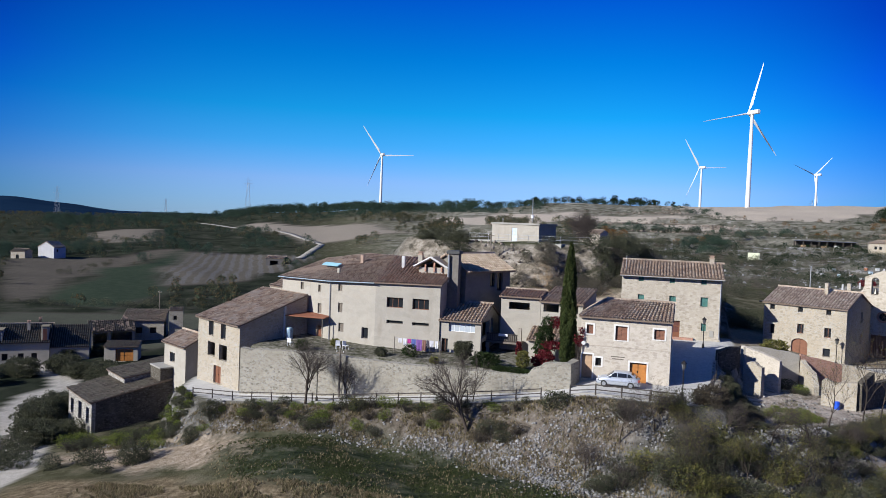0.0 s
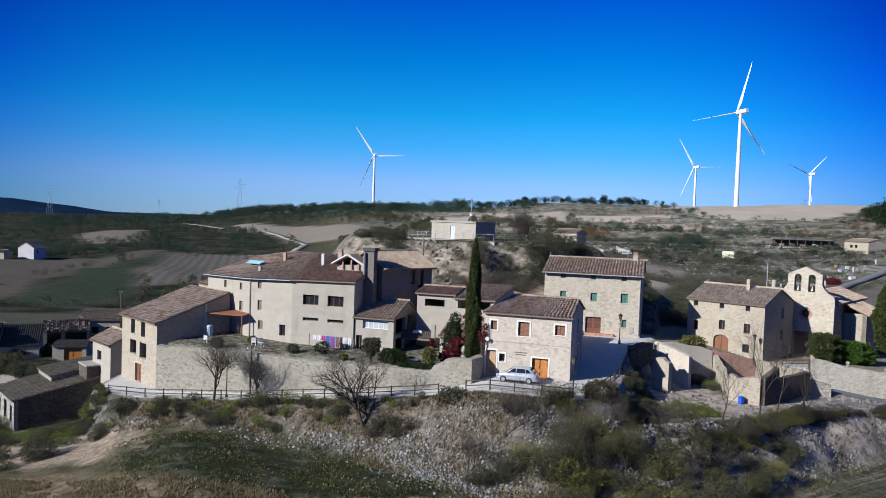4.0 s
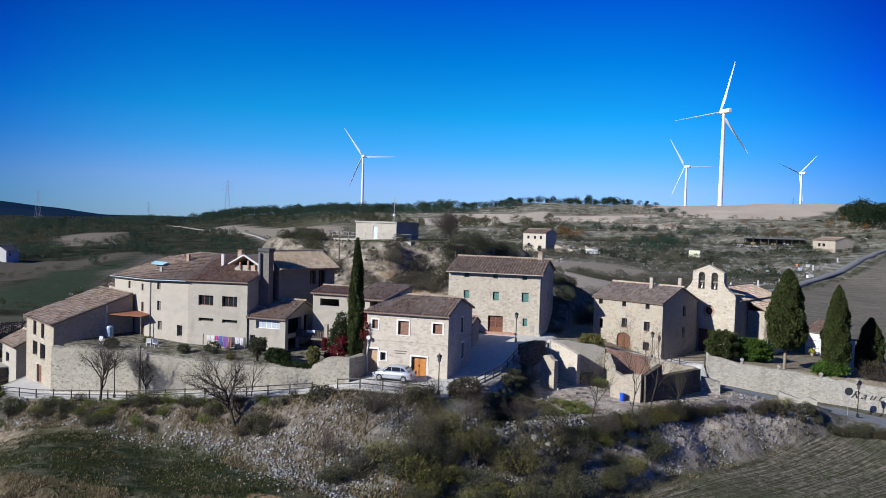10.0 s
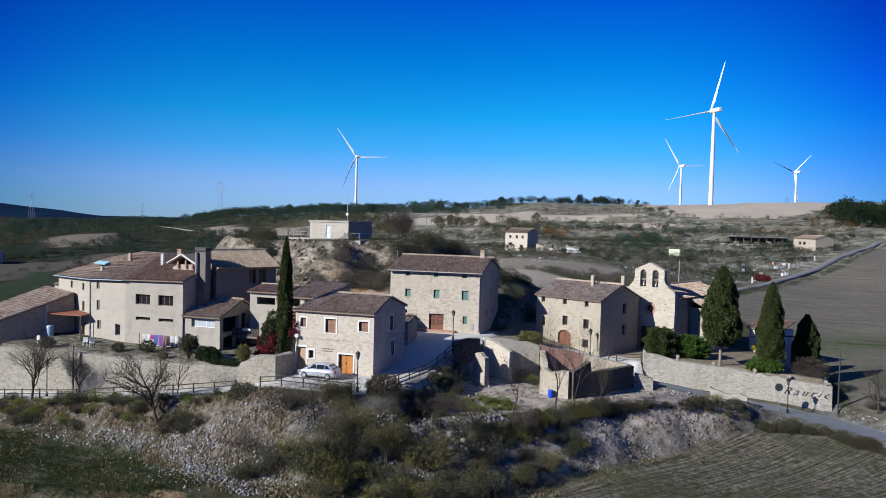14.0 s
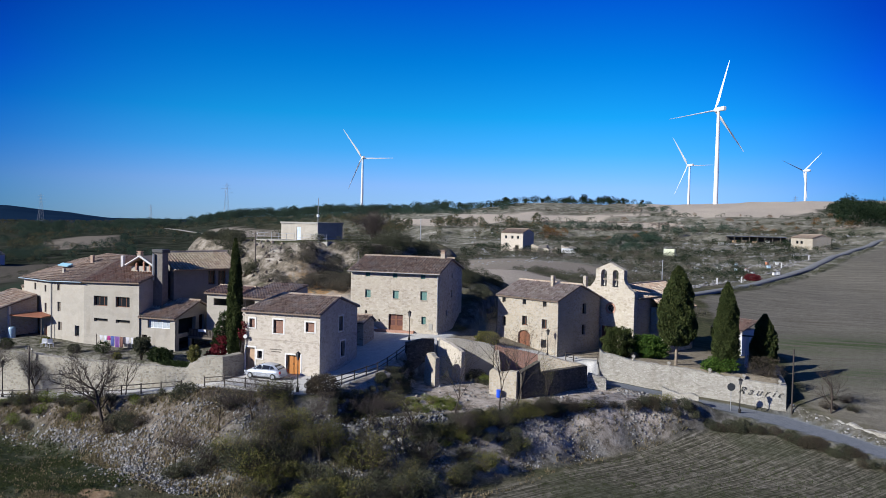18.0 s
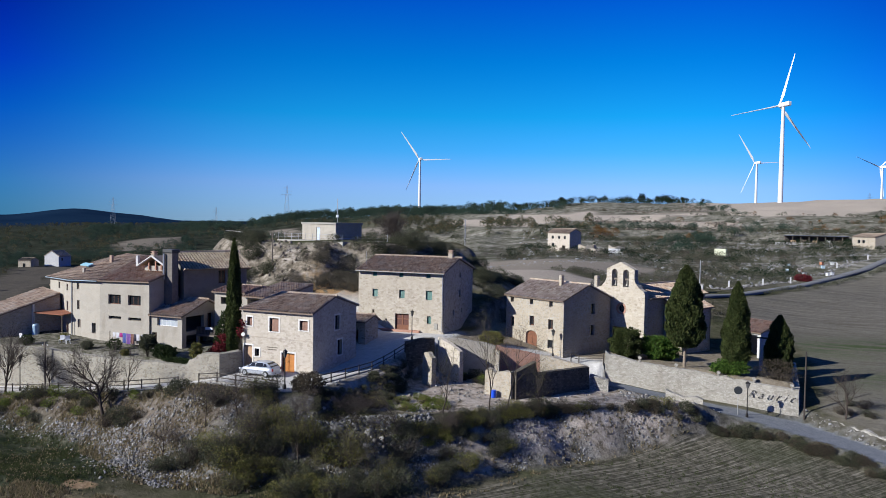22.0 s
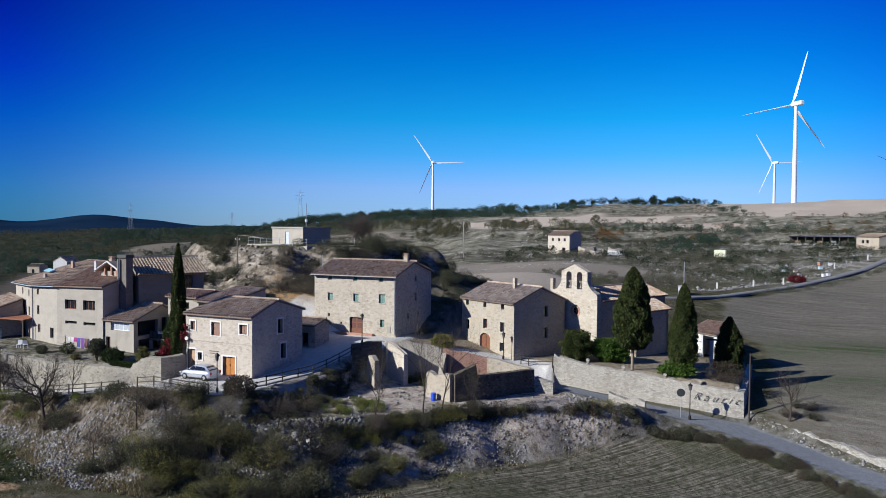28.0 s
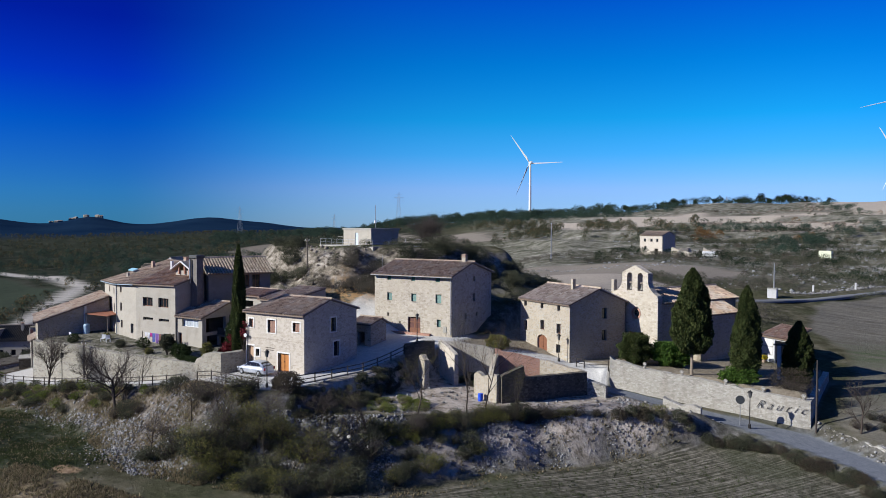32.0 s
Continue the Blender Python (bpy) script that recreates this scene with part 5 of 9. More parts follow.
    for sx in (-1, 1):
        bm = bmesh.new()
        run = 2.0
        q = [(dx, dy - 0.15, 10.65), (dx + sx * run, dy - 0.15, 9.55), (dx + sx * run, dy + 3.2, 9.55), (dx, dy + 3.2, 10.65)]
        lo = [bm.verts.new(Vector(v) - Vector((0, 0, 0.16))) for v in q]
        hi = [bm.verts.new(v) for v in q]
        bm.faces.new(hi)
        bm.faces.new(lo[::-1])
        for i in range(4):
            bm.faces.new((lo[i], lo[(i + 1) % 4], hi[(i + 1) % 4], hi[i]))
        part("dormer_roof", bm, TILES_PALE, d)
        part("barge_board", a_rod((dx, dy - 0.2, 10.6), (dx + sx * run, dy - 0.2, 9.5), 0.12, sides=4), SURROUND, d, "white barge board")
    for k in (-0.7, 0.35, 1.2):
        part("post", a_box(dx + k - 0.09, dx + k + 0.09, dy + 0.05, dy + 0.2, 9.0, 10.2 - abs(k) * 0.5), BRICK, d)
    return ob


house_d()
# shade on the wing's walls is part of their render colour
house("wing", pose(-22.9, 79.6, 0, 0, 0, 65), 8.0, 5.6, 0.0, 9.35, 10.9, 2.9, {
    "front": [(4.3, 7.3, 0.9, 1.6, "glass"), (5.6, 6.8, 1.0, 2.1, "glass"), (1.2, 4.3, 0.9, 1.2, "dark")],
}, STONE_W, TILES_PALE, "upper rear wing of the farmhouse with straw-coloured roof tiles", category="wing", over=0.6, seed=21)

# annex with the glazed room
annex = house("annex", pose(-24.55, 76.1, 0), 4.55, 7.6, 0.0, 4.1, 5.6, 4.2, {
    "front": [(0.95, 2.9, 2.95, 0.98, "curtain"), (0.2, 0.6, 0.7, 1.5, "glass")],
    "right": [(0.6, 2.3, 3.0, 1.7, "void"), (4.2, 2.2, 0.9, 1.9, "glass"), (0.7, 0.1, 3.2, 1.8, "void")],
}, STONE_D, TILES, "low annex with a glazed room and old clay tiles", category="annex", over=0.3, seed=22)


def balcony():
    ob = thing("balcony", pose(-20.0, 78.3, 0), "covered balcony with dark rails and timber posts beside the annex", "balcony")
    part("slab", a_box(0.02, 3.9, 0, 1.8, 1.72, 1.9), WOOD_GREY, ob)
    part("top_rail", a_box(0.04, 3.5, 0.02, 0.08, 2.72, 2.79), TIMBER, ob)
    part("bottom_rail", a_box(0.04, 3.5, 0.02, 0.08, 1.98, 2.03), TIMBER, ob)
    for k in range(18):
        part("baluster", a_box(0.1 + k * 0.2, 0.14 + k * 0.2, 0.03, 0.07, 2.03, 2.72), TIMBER, ob)
    part("back_panel", a_box(0.04, 3.5, 0.1, 0.13, 1.9, 2.7), WOOD_GREY, ob, "weathered boards behind the rails")
    for x in (0.2, 3.72):
        part("post", a_box(x - 0.16, x + 0.16, 0.02, 0.34, 0, 1.72), CONCRETE, ob)
    part("pillar", a_box(3.5, 3.9, -0.05, 0.35, 1.9, 3.5), STONE_D, ob, "square pale pillar")
    part("towel", a_box(1.4, 2.4, -0.02, 0.015, 2.5, 2.78), WHITE, ob, "white cloth over the rail")
    return ob


balcony()
# low buildings between the farmhouse and the corner house
house("outbuilding", pose(-18.9, 80.2, 0), 4.4, 5.6, 0.2, 6.7, 7.2, 2.8, {"front": [(0.9, 5.3, 2.3, 0.8, "void")]}, STONE_D, TILES_RED, "low rendered outbuilding with red tile edge", category="outbuilding", seed=23)
house("outbuilding", pose(-14.45, 80.1, 0, 0, 0, -6), 4.6, 6.4, 0.2, 6.4, 7.5, 6.3, {"front": [(0.3, 5.3, 1.7, 0.85, "void"), (2.6, 5.3, 1.5, 0.85, "void")]}, STONE_D, TILES, "open-fronted loft building with a sloping tiled roof", category="outbuilding", seed=24)
house("lean_to", pose(-15.0, 76.8, 0), 4.3, 3.1, 0.0, 2.7, 3.6, 3.0, {"front": [(1.4, 0.3, 1.0, 1.9, "void")]}, STONE_D, TILES, "small tiled lean-to among red creepers", category="lean-to", seed=25)
house("outhouse", pose(-4.6, 85.2, 0), 2.9, 3.0, 0.0, 3.7, 4.2, 2.0, {"front": [(1.0, 0.8, 1.0, 2.0, "void")]}, STONE, TILES, "small stone outhouse with tiled roof behind the corner house", category="outhouse", seed=26)

# the narrow house at the foot of the road
ang_e = math.degrees(math.atan2(71.0 - 75.6, -46.1 + 54.8))
house("house", pose(-54.8, 75.6, 0, 0, 0, ang_e), 9.84, 8.8, -9.5, 2.3, 5.3, 8.7, {
    "front": [(2.6, 0.35, 1.15, 1.7, "dark+stone"), (5.5, 0.3, 1.15, 1.7, "dark+stone"), (2.45, -2.05, 1.75, 1.65, "void"), (5.2, -2.2, 1.85, 1.8, "void"), (4.0, -5.05, 1.75, 2.1, "door_brown+stone")],
}, STONE_C, TILES, "narrow stone house with a long roof beside the road wall", seed=27, waste=0.02)
house("shed", pose(-62.2, 78.9, 0, 0, 0, ang_e), 6.0, 5.0, -10, -1.8, -0.6, 2.5, {"front": [(1.6, -4.2, 1.4, 1.2, "dark")]}, STONE_D, TILES, "low stone shed beside the narrow house", category="shed", seed=28)
barn = house("barn", pose(-72.9, 74.4, 0, 0, 0, -31), 9.5, 10.0, -14, -8.1, -6.3, 9.6, {"front": [(1.0, -11.0, 1.2, 1.9, "void"), (4.2, -11.0, 1.4, 2.2, "void"), (7.4, -10.8, 1.1, 1.9, "void")]}, DRYSTONE, TILES_OLD, "stone barn with a shade-toned side wall and a single-pitch tiled roof", category="barn", seed=29, waste=0.03, over=0.25)
# the barn's shaded side wall gets its shade from this darker stone colour
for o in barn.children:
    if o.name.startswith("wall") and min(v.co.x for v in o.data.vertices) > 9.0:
        o.data.materials[0] = SHADE_STONE
house("barn", barn.matrix_world @ pose(-0.4, 4.8, 0), 6.4, 9.8, -13, -6.35, -5.1, 9.4, {}, DRYSTONE, TILES_OLD, "rear barn with a higher roof of old brown tiles", category="barn", seed=33, over=0.2, waste=0.03)
t = thing("lean_to", barn.matrix_world @ pose(6.05, 7.6, 0), "small block with a flat grey concrete roof behind the barn", "outbuilding")
# wall shade continues from the barn in the stone colour
part("wall", a_box(0.05, 3.38, 0.35, 4.2, -12, -4.9), SHADE_STONE, t)
part("roof_slab", a_box(0.0, 3.55, 0.25, 4.4, -4.9, -4.72, bevel=0.03), CONCRETE, t, "flat grey concrete slab")
old_house = house("house", pose(-118.4, 96.2, 0, 0, 0, 40), 14, 8, -17, -9.6, -7.0, 4, {
    "front": [(3.2, -12.9, 0.95, 1.25, "dark"), (6.5, -12.9, 0.95, 1.25, "dark"), (9.0, -12.9, 0.95, 1.25, "dark"), (11.1, -12.9, 0.95, 1.25, "dark"), (6.2, -15.6, 0.95, 1.0, "dark")],
}, STONE_D, TILES_DARK, "old pale two-storey house in the valley with a near-black roof", seed=30)
for x0, x1, y1, top, w in ((3.6, 6.6, 3.2, -7.5, 1.9), (12.7, 13.8, 2.6, -7.0, 0.6)):
    d = part("dormer", a_box(x0, x1, 0.05, y1, -9.7, top, bevel=0.04), STONE_D, old_house, "pale rendered dormer")
    part("window", a_box((x0 + x1 - w) / 2, (x0 + x1 + w) / 2, -0.01, 0.2, -9.5, top - 0.35), WOOD_DARK, d, "dark window")
    part("coping", a_box(x0 - 0.12, x1 + 0.12, -0.08, y1, top, top + 0.12), TILES_OLD, d)
chimney(old_house, 10.4, 2.6, -8.4, -6.5, 0.5, STONE_D)
chimney(old_house, 12.0, 4.6, -7.6, -6.2, 0.45, SHADE_STONE)
house("outbuilding", old_house.matrix_world @ pose(14.05, 0.5, 0), 6.4, 6.0, -17, -10.8, -7.6, 5.8, {}, STONE_D, TILES_DARK, "low pale wing with a steep dark roof against the old house", category="outbuilding", seed=36, over=0.15)
house("ruin", pose(-111.6, 118.8, 0, 0, 0, 45), 8.4, 6, -15, -9.9, -8.6, 5.6, {"front": [(0.7, -13.0, 2.6, 2.6, "void"), (4.0, -13.0, 3.9, 2.7, "void")]}, STONE_C, TILES_DARK, "stone ruin with wide open bays and a near-black roof in the valley", category="ruin", seed=31, waste=0.3)
house("ruin", pose(-111.2, 127.2, 0, 0, 0, 32), 8.4, 8, -15, -8.6, -7.2, 7.6, {"front": [(2.8, -11.4, 1.3, 1.3, "dark"), (5.6, -11.4, 1.3, 1.3, "dark")]}, STONE_C, TILES_OLD, "half-fallen stone house with a worn tiled roof", category="ruin", seed=32, waste=0.3)
house("ruin", pose(-103.6, 132.6, 0, 0, 0, 36), 2.8, 4.0, -15, -6.6, -6.3, 3.8, {"front": [(0.9, -8.6, 0.7, 0.9, "dark")]}, STONE_C, TILES_OLD, "tall pale stump of a ruined stone house", category="ruin", seed=37, over=0.05)
house("shed", pose(-97.2, 107.0, 0, 0, 0, 32), 5.6, 4.5, -15, -9.9, -9.6, 4.2, {"front": [(1.9, -12.6, 3.0, 2.2, "door_orange")]}, STONE_D, TILES_OLD, "low shed with a wide orange wooden door", category="shed", seed=34)
house("ruin", pose(-50.3, 84.1, 0, 0, 0, ang_e), 11.2, 5.0, -6, 5.6, 7.4, 4.8, {}, STONE_C, TILES_BROWN, "tall ruined house front with a strip of old tiles", category="ruin", seed=35, waste=0.1, over=0.1)


# ---------------------------------------------------------------- walls
def run_wall(name, points, thick, mat, label, bottom=None, rough=0.0, step=1.2, seed=0, coping=None, category="wall", kind=""):
    """A free wall along points (x, y, top z); bottom: depth below its top, else into the ground."""
    rng = np.random.default_rng(seed)
    ob = thing(name, pose(points[0][0], points[0][1], 0), label, category, kind=kind)
    o = Vector((points[0][0], points[0][1], 0))
    bm = bmesh.new()
    pts = []
    for a, b in zip(points, points[1:]):
        n = max(1, int(math.hypot(b[0] - a[0], b[1] - a[1]) / step))
        pts += [Vector(a).lerp(Vector(b), i / n) for i in range(n)]
    pts.append(Vector(points[-1]))
    rows = []
    for i, p in enumerate(pts):
        d = (pts[min(i + 1, len(pts) - 1)] - pts[max(i - 1, 0)])
        n = Vector((-d.y, d.x, 0)).normalized() * thick / 2
        top = p.z + (rng.normal(0, rough) if rough else 0)
        low = (min(ground_z(p.x + n.x * 2, p.y + n.y * 2), ground_z(p.x - n.x * 2, p.y - n.y * 2)) - 0.6) if bottom is None else p.z - bottom
        low = min(low, top - 0.3)
        rows.append([bm.verts.new(Vector((p.x + s * n.x * k, p.y + s * n.y * k, z)) - o) for s, z, k in ((-1, low, 1.15), (-1, top - 0.04, 1), (1, top, 1), (1, low, 1.15))])
    for a, b in zip(rows, rows[1:]):
        for i in range(4):
            j = (i + 1) % 4
            bm.faces.new((a[i], a[j], b[j], b[i]))
    bm.faces.new(rows[0])
    bm.faces.new(rows[-1][::-1])
    part("wall", bm, mat, ob)
    return ob


run_wall("retaining_wall", [(-45.2, 70.2, 0.1), (-39, 70.1, 0.35), (-32, 70.1, 0.3), (-25, 70.0, 0.2), (-19, 70.0, 0.25), (-13.6, 70.0, 0.4), (-13.2, 70.0, 0.95), (-12.4, 70.0, 1.2), (-12.2, 70.0, 1.55), (-11.5, 70.0, 1.75), (-9.7, 69.95, 1.8), (-9.6, 71.5, 1.8), (-9.4, 72.8, 1.8)], 0.7, WALLSTONE, "long pale stone retaining wall beside the road", rough=0.04, seed=3)
run_wall("churchyard_wall", [(23.5, 95.9, 1.0), (24.0, 96.0, 0.55), (26.2, 96.1, 0.1), (28, 96.2, -0.15), (31.5, 96.45, -0.5), (35.5, 96.7, -0.95), (39, 96.9, -1.35), (43.3, 97.05, -1.8), (43.4, 98.5, -1.8), (43.6, 112, -1.4)], 0.6, DRYWALL, "long dry stone churchyard wall sloping down beside the lane", rough=0.05, seed=4, step=0.8)
# parapet's shade is painted in by the darkened stone
run_wall("parapet_wall", [(3.95, 84.0, 2.15), (5.0, 85.2, 2.3), (6.2, 86.6, 2.35)], 0.45, SHADE_STONE, "stone parapet at the end of the street, shade in its colour", rough=0.05, seed=5, step=0.5, category="wall")
run_wall("retaining_wall", [(6.7, 86.95, 2.35), (8.2, 87.45, 2.32), (9.6, 87.95, 2.2), (11.0, 88.5, 1.95), (12.5, 89.05, 1.66)], 0.45, STONE_D, "grey plastered retaining wall with a broken edge", rough=0.04, seed=5, step=0.5)
run_wall("brick_wall", [(12.65, 89.1, 1.64), (15, 90.2, 1.1), (17.1, 91.2, 0.6)], 0.35, BRICK, "red brick wall with a sloping top", rough=0.03, seed=6, step=0.5)
run_wall("ruined_wall", [(17.2, 91.25, 0.62), (18.6, 91.3, 0.5), (20.5, 91.25, 0.12), (22.5, 91.2, -0.2)], 0.5, STONE_C, "pale plastered wall beside the brick wall", rough=0.04, seed=7, step=0.6)
run_wall("ruined_wall", [(6.7, 83.1, 0.9), (7.0, 82.85, 1.5), (7.4, 82.55, 1.6), (7.9, 82.2, 1.4), (8.3, 81.9, 1.05)], 0.5, STONE_C, "ragged ruined pillar of pale stone", rough=0.1, seed=8, step=0.3)
run_wall("ruined_wall", [(6.6, 87.3, 2.42), (8.2, 86.2, 2.05), (9.6, 85.2, 1.65), (10.25, 84.75, 1.4)], 0.45, STONE_A, "pale plastered ruined cross wall with a brick-topped slope", rough=0.03, seed=9, step=0.5)
run_wall("ruined_wall", [(12.9, 88.9, 1.3), (13.3, 87.6, 0.6), (13.7, 86.4, 0.1), (13.9, 85.6, -1.2)], 0.5, STONE_C, "broken stepped cross wall of stone", rough=0.15, seed=10, step=0.4)
run_wall("ruined_wall", [(13.85, 82.6, 0.1), (14.2, 82.55, 0.3), (15.0, 82.3, 0.1), (15.8, 82.1, 0.3), (16.9, 81.85, 0.35)], 0.55, STONE_C, "low ruined front wall of pale stone", rough=0.08, seed=11, step=0.35)
# shaded yard side of this wall is put into the stone colour
run_wall("ruined_wall", [(17.1, 81.95, 0.35), (17.8, 82.95, 0.75), (18.55, 83.95, 1.18), (18.62, 84.05, 0.25), (18.8, 84.35, 0.0), (20.4, 87.3, -0.05), (22.5, 91.0, -0.17)], 0.5, SHADE_STONE, "long ruined side wall with a stepped top, shade in its colour", seed=12, step=0.6, rough=0.02)
run_wall("stub_wall", [(22.8, 91.2, -1.1), (24.8, 91.2, -1.3)], 0.6, DRYSTONE, "short stub of dry stone wall by the lane", rough=0.05, seed=13)
run_wall("lane_wall", [(30.7, 91.4, -1.95), (32.5, 91.4, -2.22), (34.4, 91.4, -2.56)], 0.6, DRYWALL, "low dry stone wall at the edge of the lane", rough=0.1, seed=14, step=0.6)
run_wall("lane_wall", [(x, y, float(lane_level(x)) + 1.0) for x, y in ((45.0, 97.0), (47.6, 95.7), (50.6, 94.0), (57, 89.6), (62.8, 85.5), (70, 80.3))], 0.6, DRYSTONE, "low rubble wall running along the lane", rough=0.1, seed=15, step=0.5)


# ---------------------------------------------------------------- wind turbines
def turbine(x, y, z0, hub_z, radius, turns, yaw, pitch):
    ob = thing("wind_turbine", pose(x, y, 0), "tall white three-bladed wind turbine on the ridge", "wind turbine", "wind turbines on the ridge")
    z0 = float(land(x, y))
    h = hub_z - z0
    s = h / 90
    bm = bmesh.new()
    lathe(bm, [(2.3 * s, z0 - 6), (2.25 * s, z0), (1.9 * s, z0 + h * 0.5), (1.35 * s, hub_z - 1.6 * s)], 20)
    part("tower", bm, WHITE, ob)
    face = Matrix.Translation((0, 0, hub_z)) @ Matrix.Rotation(radians(yaw), 4, "Z")
    bm = bmesh.new()
    box(bm, -1.9 * s, 1.9 * s, -4.5 * s, 9.0 * s, -1.7 * s, 2.1 * s, bevel=0.5 * s)
    part("nacelle", bm, WHITE, ob, at=face)
    bm = bmesh.new()
    lathe(bm, [(0.3 * s, 2.6 * s), (1.1 * s, 2.0 * s), (1.6 * s, 1.0 * s), (1.6 * s, 0)], 14)
    hub = part("hub", bm, WHITE, ob, at=face @ pose(0, -4.5 * s, 0, 90))
    for a in turns:
        bm = bmesh.new()
        rings = []
        for k, chord, thick in ((0, 1.3, 1.2), (0.06, 1.6, 1.1), (0.18, 4.2, 0.9), (0.4, 3.1, 0.65), (0.7, 2.0, 0.45), (0.95, 1.1, 0.25), (1, 0.25, 0.08)):
            ring = []
            for i in range(8):
                q = 2 * math.pi * i / 8
                tw = radians(pitch)
                cx, cy = chord * 0.5 * math.cos(q) + chord * 0.22, thick * 0.7 * math.sin(q)
                ring.append(bm.verts.new((k * radius, (cx * math.sin(tw) + cy * math.cos(tw)) * s - 5.8 * s, (cx * math.cos(tw) - cy * math.sin(tw)) * s)))
            rings.append(ring)
        for lo, hi in zip(rings, rings[1:]):
            for i in range(8):
                bm.faces.new((lo[i], lo[(i + 1) % 8], hi[(i + 1) % 8], hi[i]))
        bm.faces.new(rings[-1])
        part("blade", bm, WHITE, ob, at=face @ Matrix.Rotation(-radians(a), 4, "Y"))
    return ob


def polar(az, r, ox=0.0):
    return ox - r * math.sin(radians(az)), r * math.cos(radians(az))


turbine(59, 809, 38, 135, 55, (107, 227, 347), 216, 90)
turbine(-469.5, 1116, 36, 117.6, 55, (55, 177, 293), 216, 55)
turbine(*polar(-0.97, 2000), 60, 14.7 + 2000 * math.tan(radians(4.57)), 83, (56, 176, 296), 216, 72)
turbine(*polar(-8.5, 2250), 60, 14.7 + 2250 * math.tan(radians(4.13)), 78, (139, 19, 259), 216, 92)


# ---------------------------------------------------------------- plants
def tubes(segments, sides):
    """Tapered tubes: corners and faces from (a, b, r0, r1)."""
    seg = np.array([(*a, *b, r0, r1) for a, b, r0, r1 in segments], float)
    a, b, r0, r1 = seg[:, :3], seg[:, 3:6], seg[:, 6], seg[:, 7]
    d = b - a
    d /= np.maximum(np.linalg.norm(d, axis=1, keepdims=True), 1e-6)
    ref = np.where(np.abs(d[:, 2:3]) < 0.9, np.array([[0, 0, 1.0]]), np.array([[1.0, 0, 0]]))
    u = np.cross(d, ref)
    u /= np.linalg.norm(u, axis=1, keepdims=True)
    v = np.cross(d, u)
    k = np.arange(sides) * 2 * math.pi / sides
    ring = u[:, None, :] * np.cos(k)[None, :, None] + v[:, None, :] * np.sin(k)[None, :, None]
    V = np.concatenate([a[:, None] + ring * r0[:, None, None], b[:, None] + ring * r1[:, None, None]], 1)
    o = (np.arange(len(seg)) * 2 * sides)[:, None]
    i = np.arange(sides)[None, :]
    j = (i + 1) % sides
    Q = np.stack([o + i, o + j, o + sides + j, o + sides + i], -1).reshape(-1, 4)
    return V.reshape(-1, 3), Q


def grow(rng, start, way, length, radius, levels, spread_deg, lift, split=3, pieces=4):
    """Branch segments by level, thick to thin."""
    out = [[] for _ in range(levels)]
    todo = [(np.array(start, float), np.array(way, float), length, radius, 0)]
    while todo:
        p, d, l, r, lev = todo.pop()
        d = d / np.linalg.norm(d)
        for i in range(pieces):
            q = p + d * l / pieces
            r2 = r * (1 - 0.55 / pieces)
            out[lev].append((p, q, r, r2))
            p, r = q, r2
            d = d + rng.normal(0, 0.13, 3) + np.array([0, 0, lift * 0.12])
            d /= np.linalg.norm(d)
            if lev + 1 < levels and i >= (1 if lev else pieces // 2 - 1):
                for _ in range(split if i == pieces - 1 else max(1, split - 1)):
                    a = rng.normal(0, 1, 3)
                    a -= d * (a @ d)
                    a /= np.linalg.norm(a)
                    t = radians(spread_deg * rng.uniform(0.6, 1.3))
                    todo.append((p, d * math.cos(t) + a * math.sin(t), l * rng.uniform(0.5, 0.8), r * rng.uniform(0.5, 0.7), lev + 1))
    return out


def leaf_cards(centres, size, rng, flat=0.3, long=1.5, outward=None):
    """A small folded leaf spray at each centre: corners and faces."""
    n = len(centres)
    a = rng.normal(0, 1, (n, 3))
    if outward is not None:
        a = a * 0.6 + outward
    a /= np.linalg.norm(a, axis=1, keepdims=True)
    b = np.cross(a, rng.normal(0, 1, (n, 3)))
    b /= np.linalg.norm(b, axis=1, keepdims=True)
    c = np.cross(a, b)
    s = (size * rng.uniform(0.6, 1.4, n))[:, None]
    V = np.stack([centres - a * s * long * 0.5, centres + b * s * 0.5 + c * s * flat, centres + a * s * long * 0.5, centres - b * s * 0.5 + c * s * flat], 1).reshape(-1, 3)
    o = np.arange(n)[:, None] * 4
    return V, np.concatenate([o + np.array([[0, 1, 2]]), o + np.array([[0, 2, 3]])], 0)


def blob_points(rng, n, lobes, shell=0.55):
    """Points in lobes (x, y, z, rx, ry, rz), mostly near their skins."""
    L = np.array(lobes, float)
    w = L[:, 3] * L[:, 4] * L[:, 5]
    pick = rng.choice(len(L), n, p=w / w.sum())
    d = rng.normal(0, 1, (n, 3))
    d /= np.linalg.norm(d, axis=1, keepdims=True)
    r = shell + (1 - shell) * rng.random(n) ** 0.6
    r = r * (1 + 0.16 * np.sin(d[:, 0] * 7 + pick) * np.sin(d[:, 1] * 6 + 2 * pick) + 0.12 * np.sin(d[:, 2] * 11 + pick))
    return L[pick, :3] + d * r[:, None] * L[pick, 3:], d


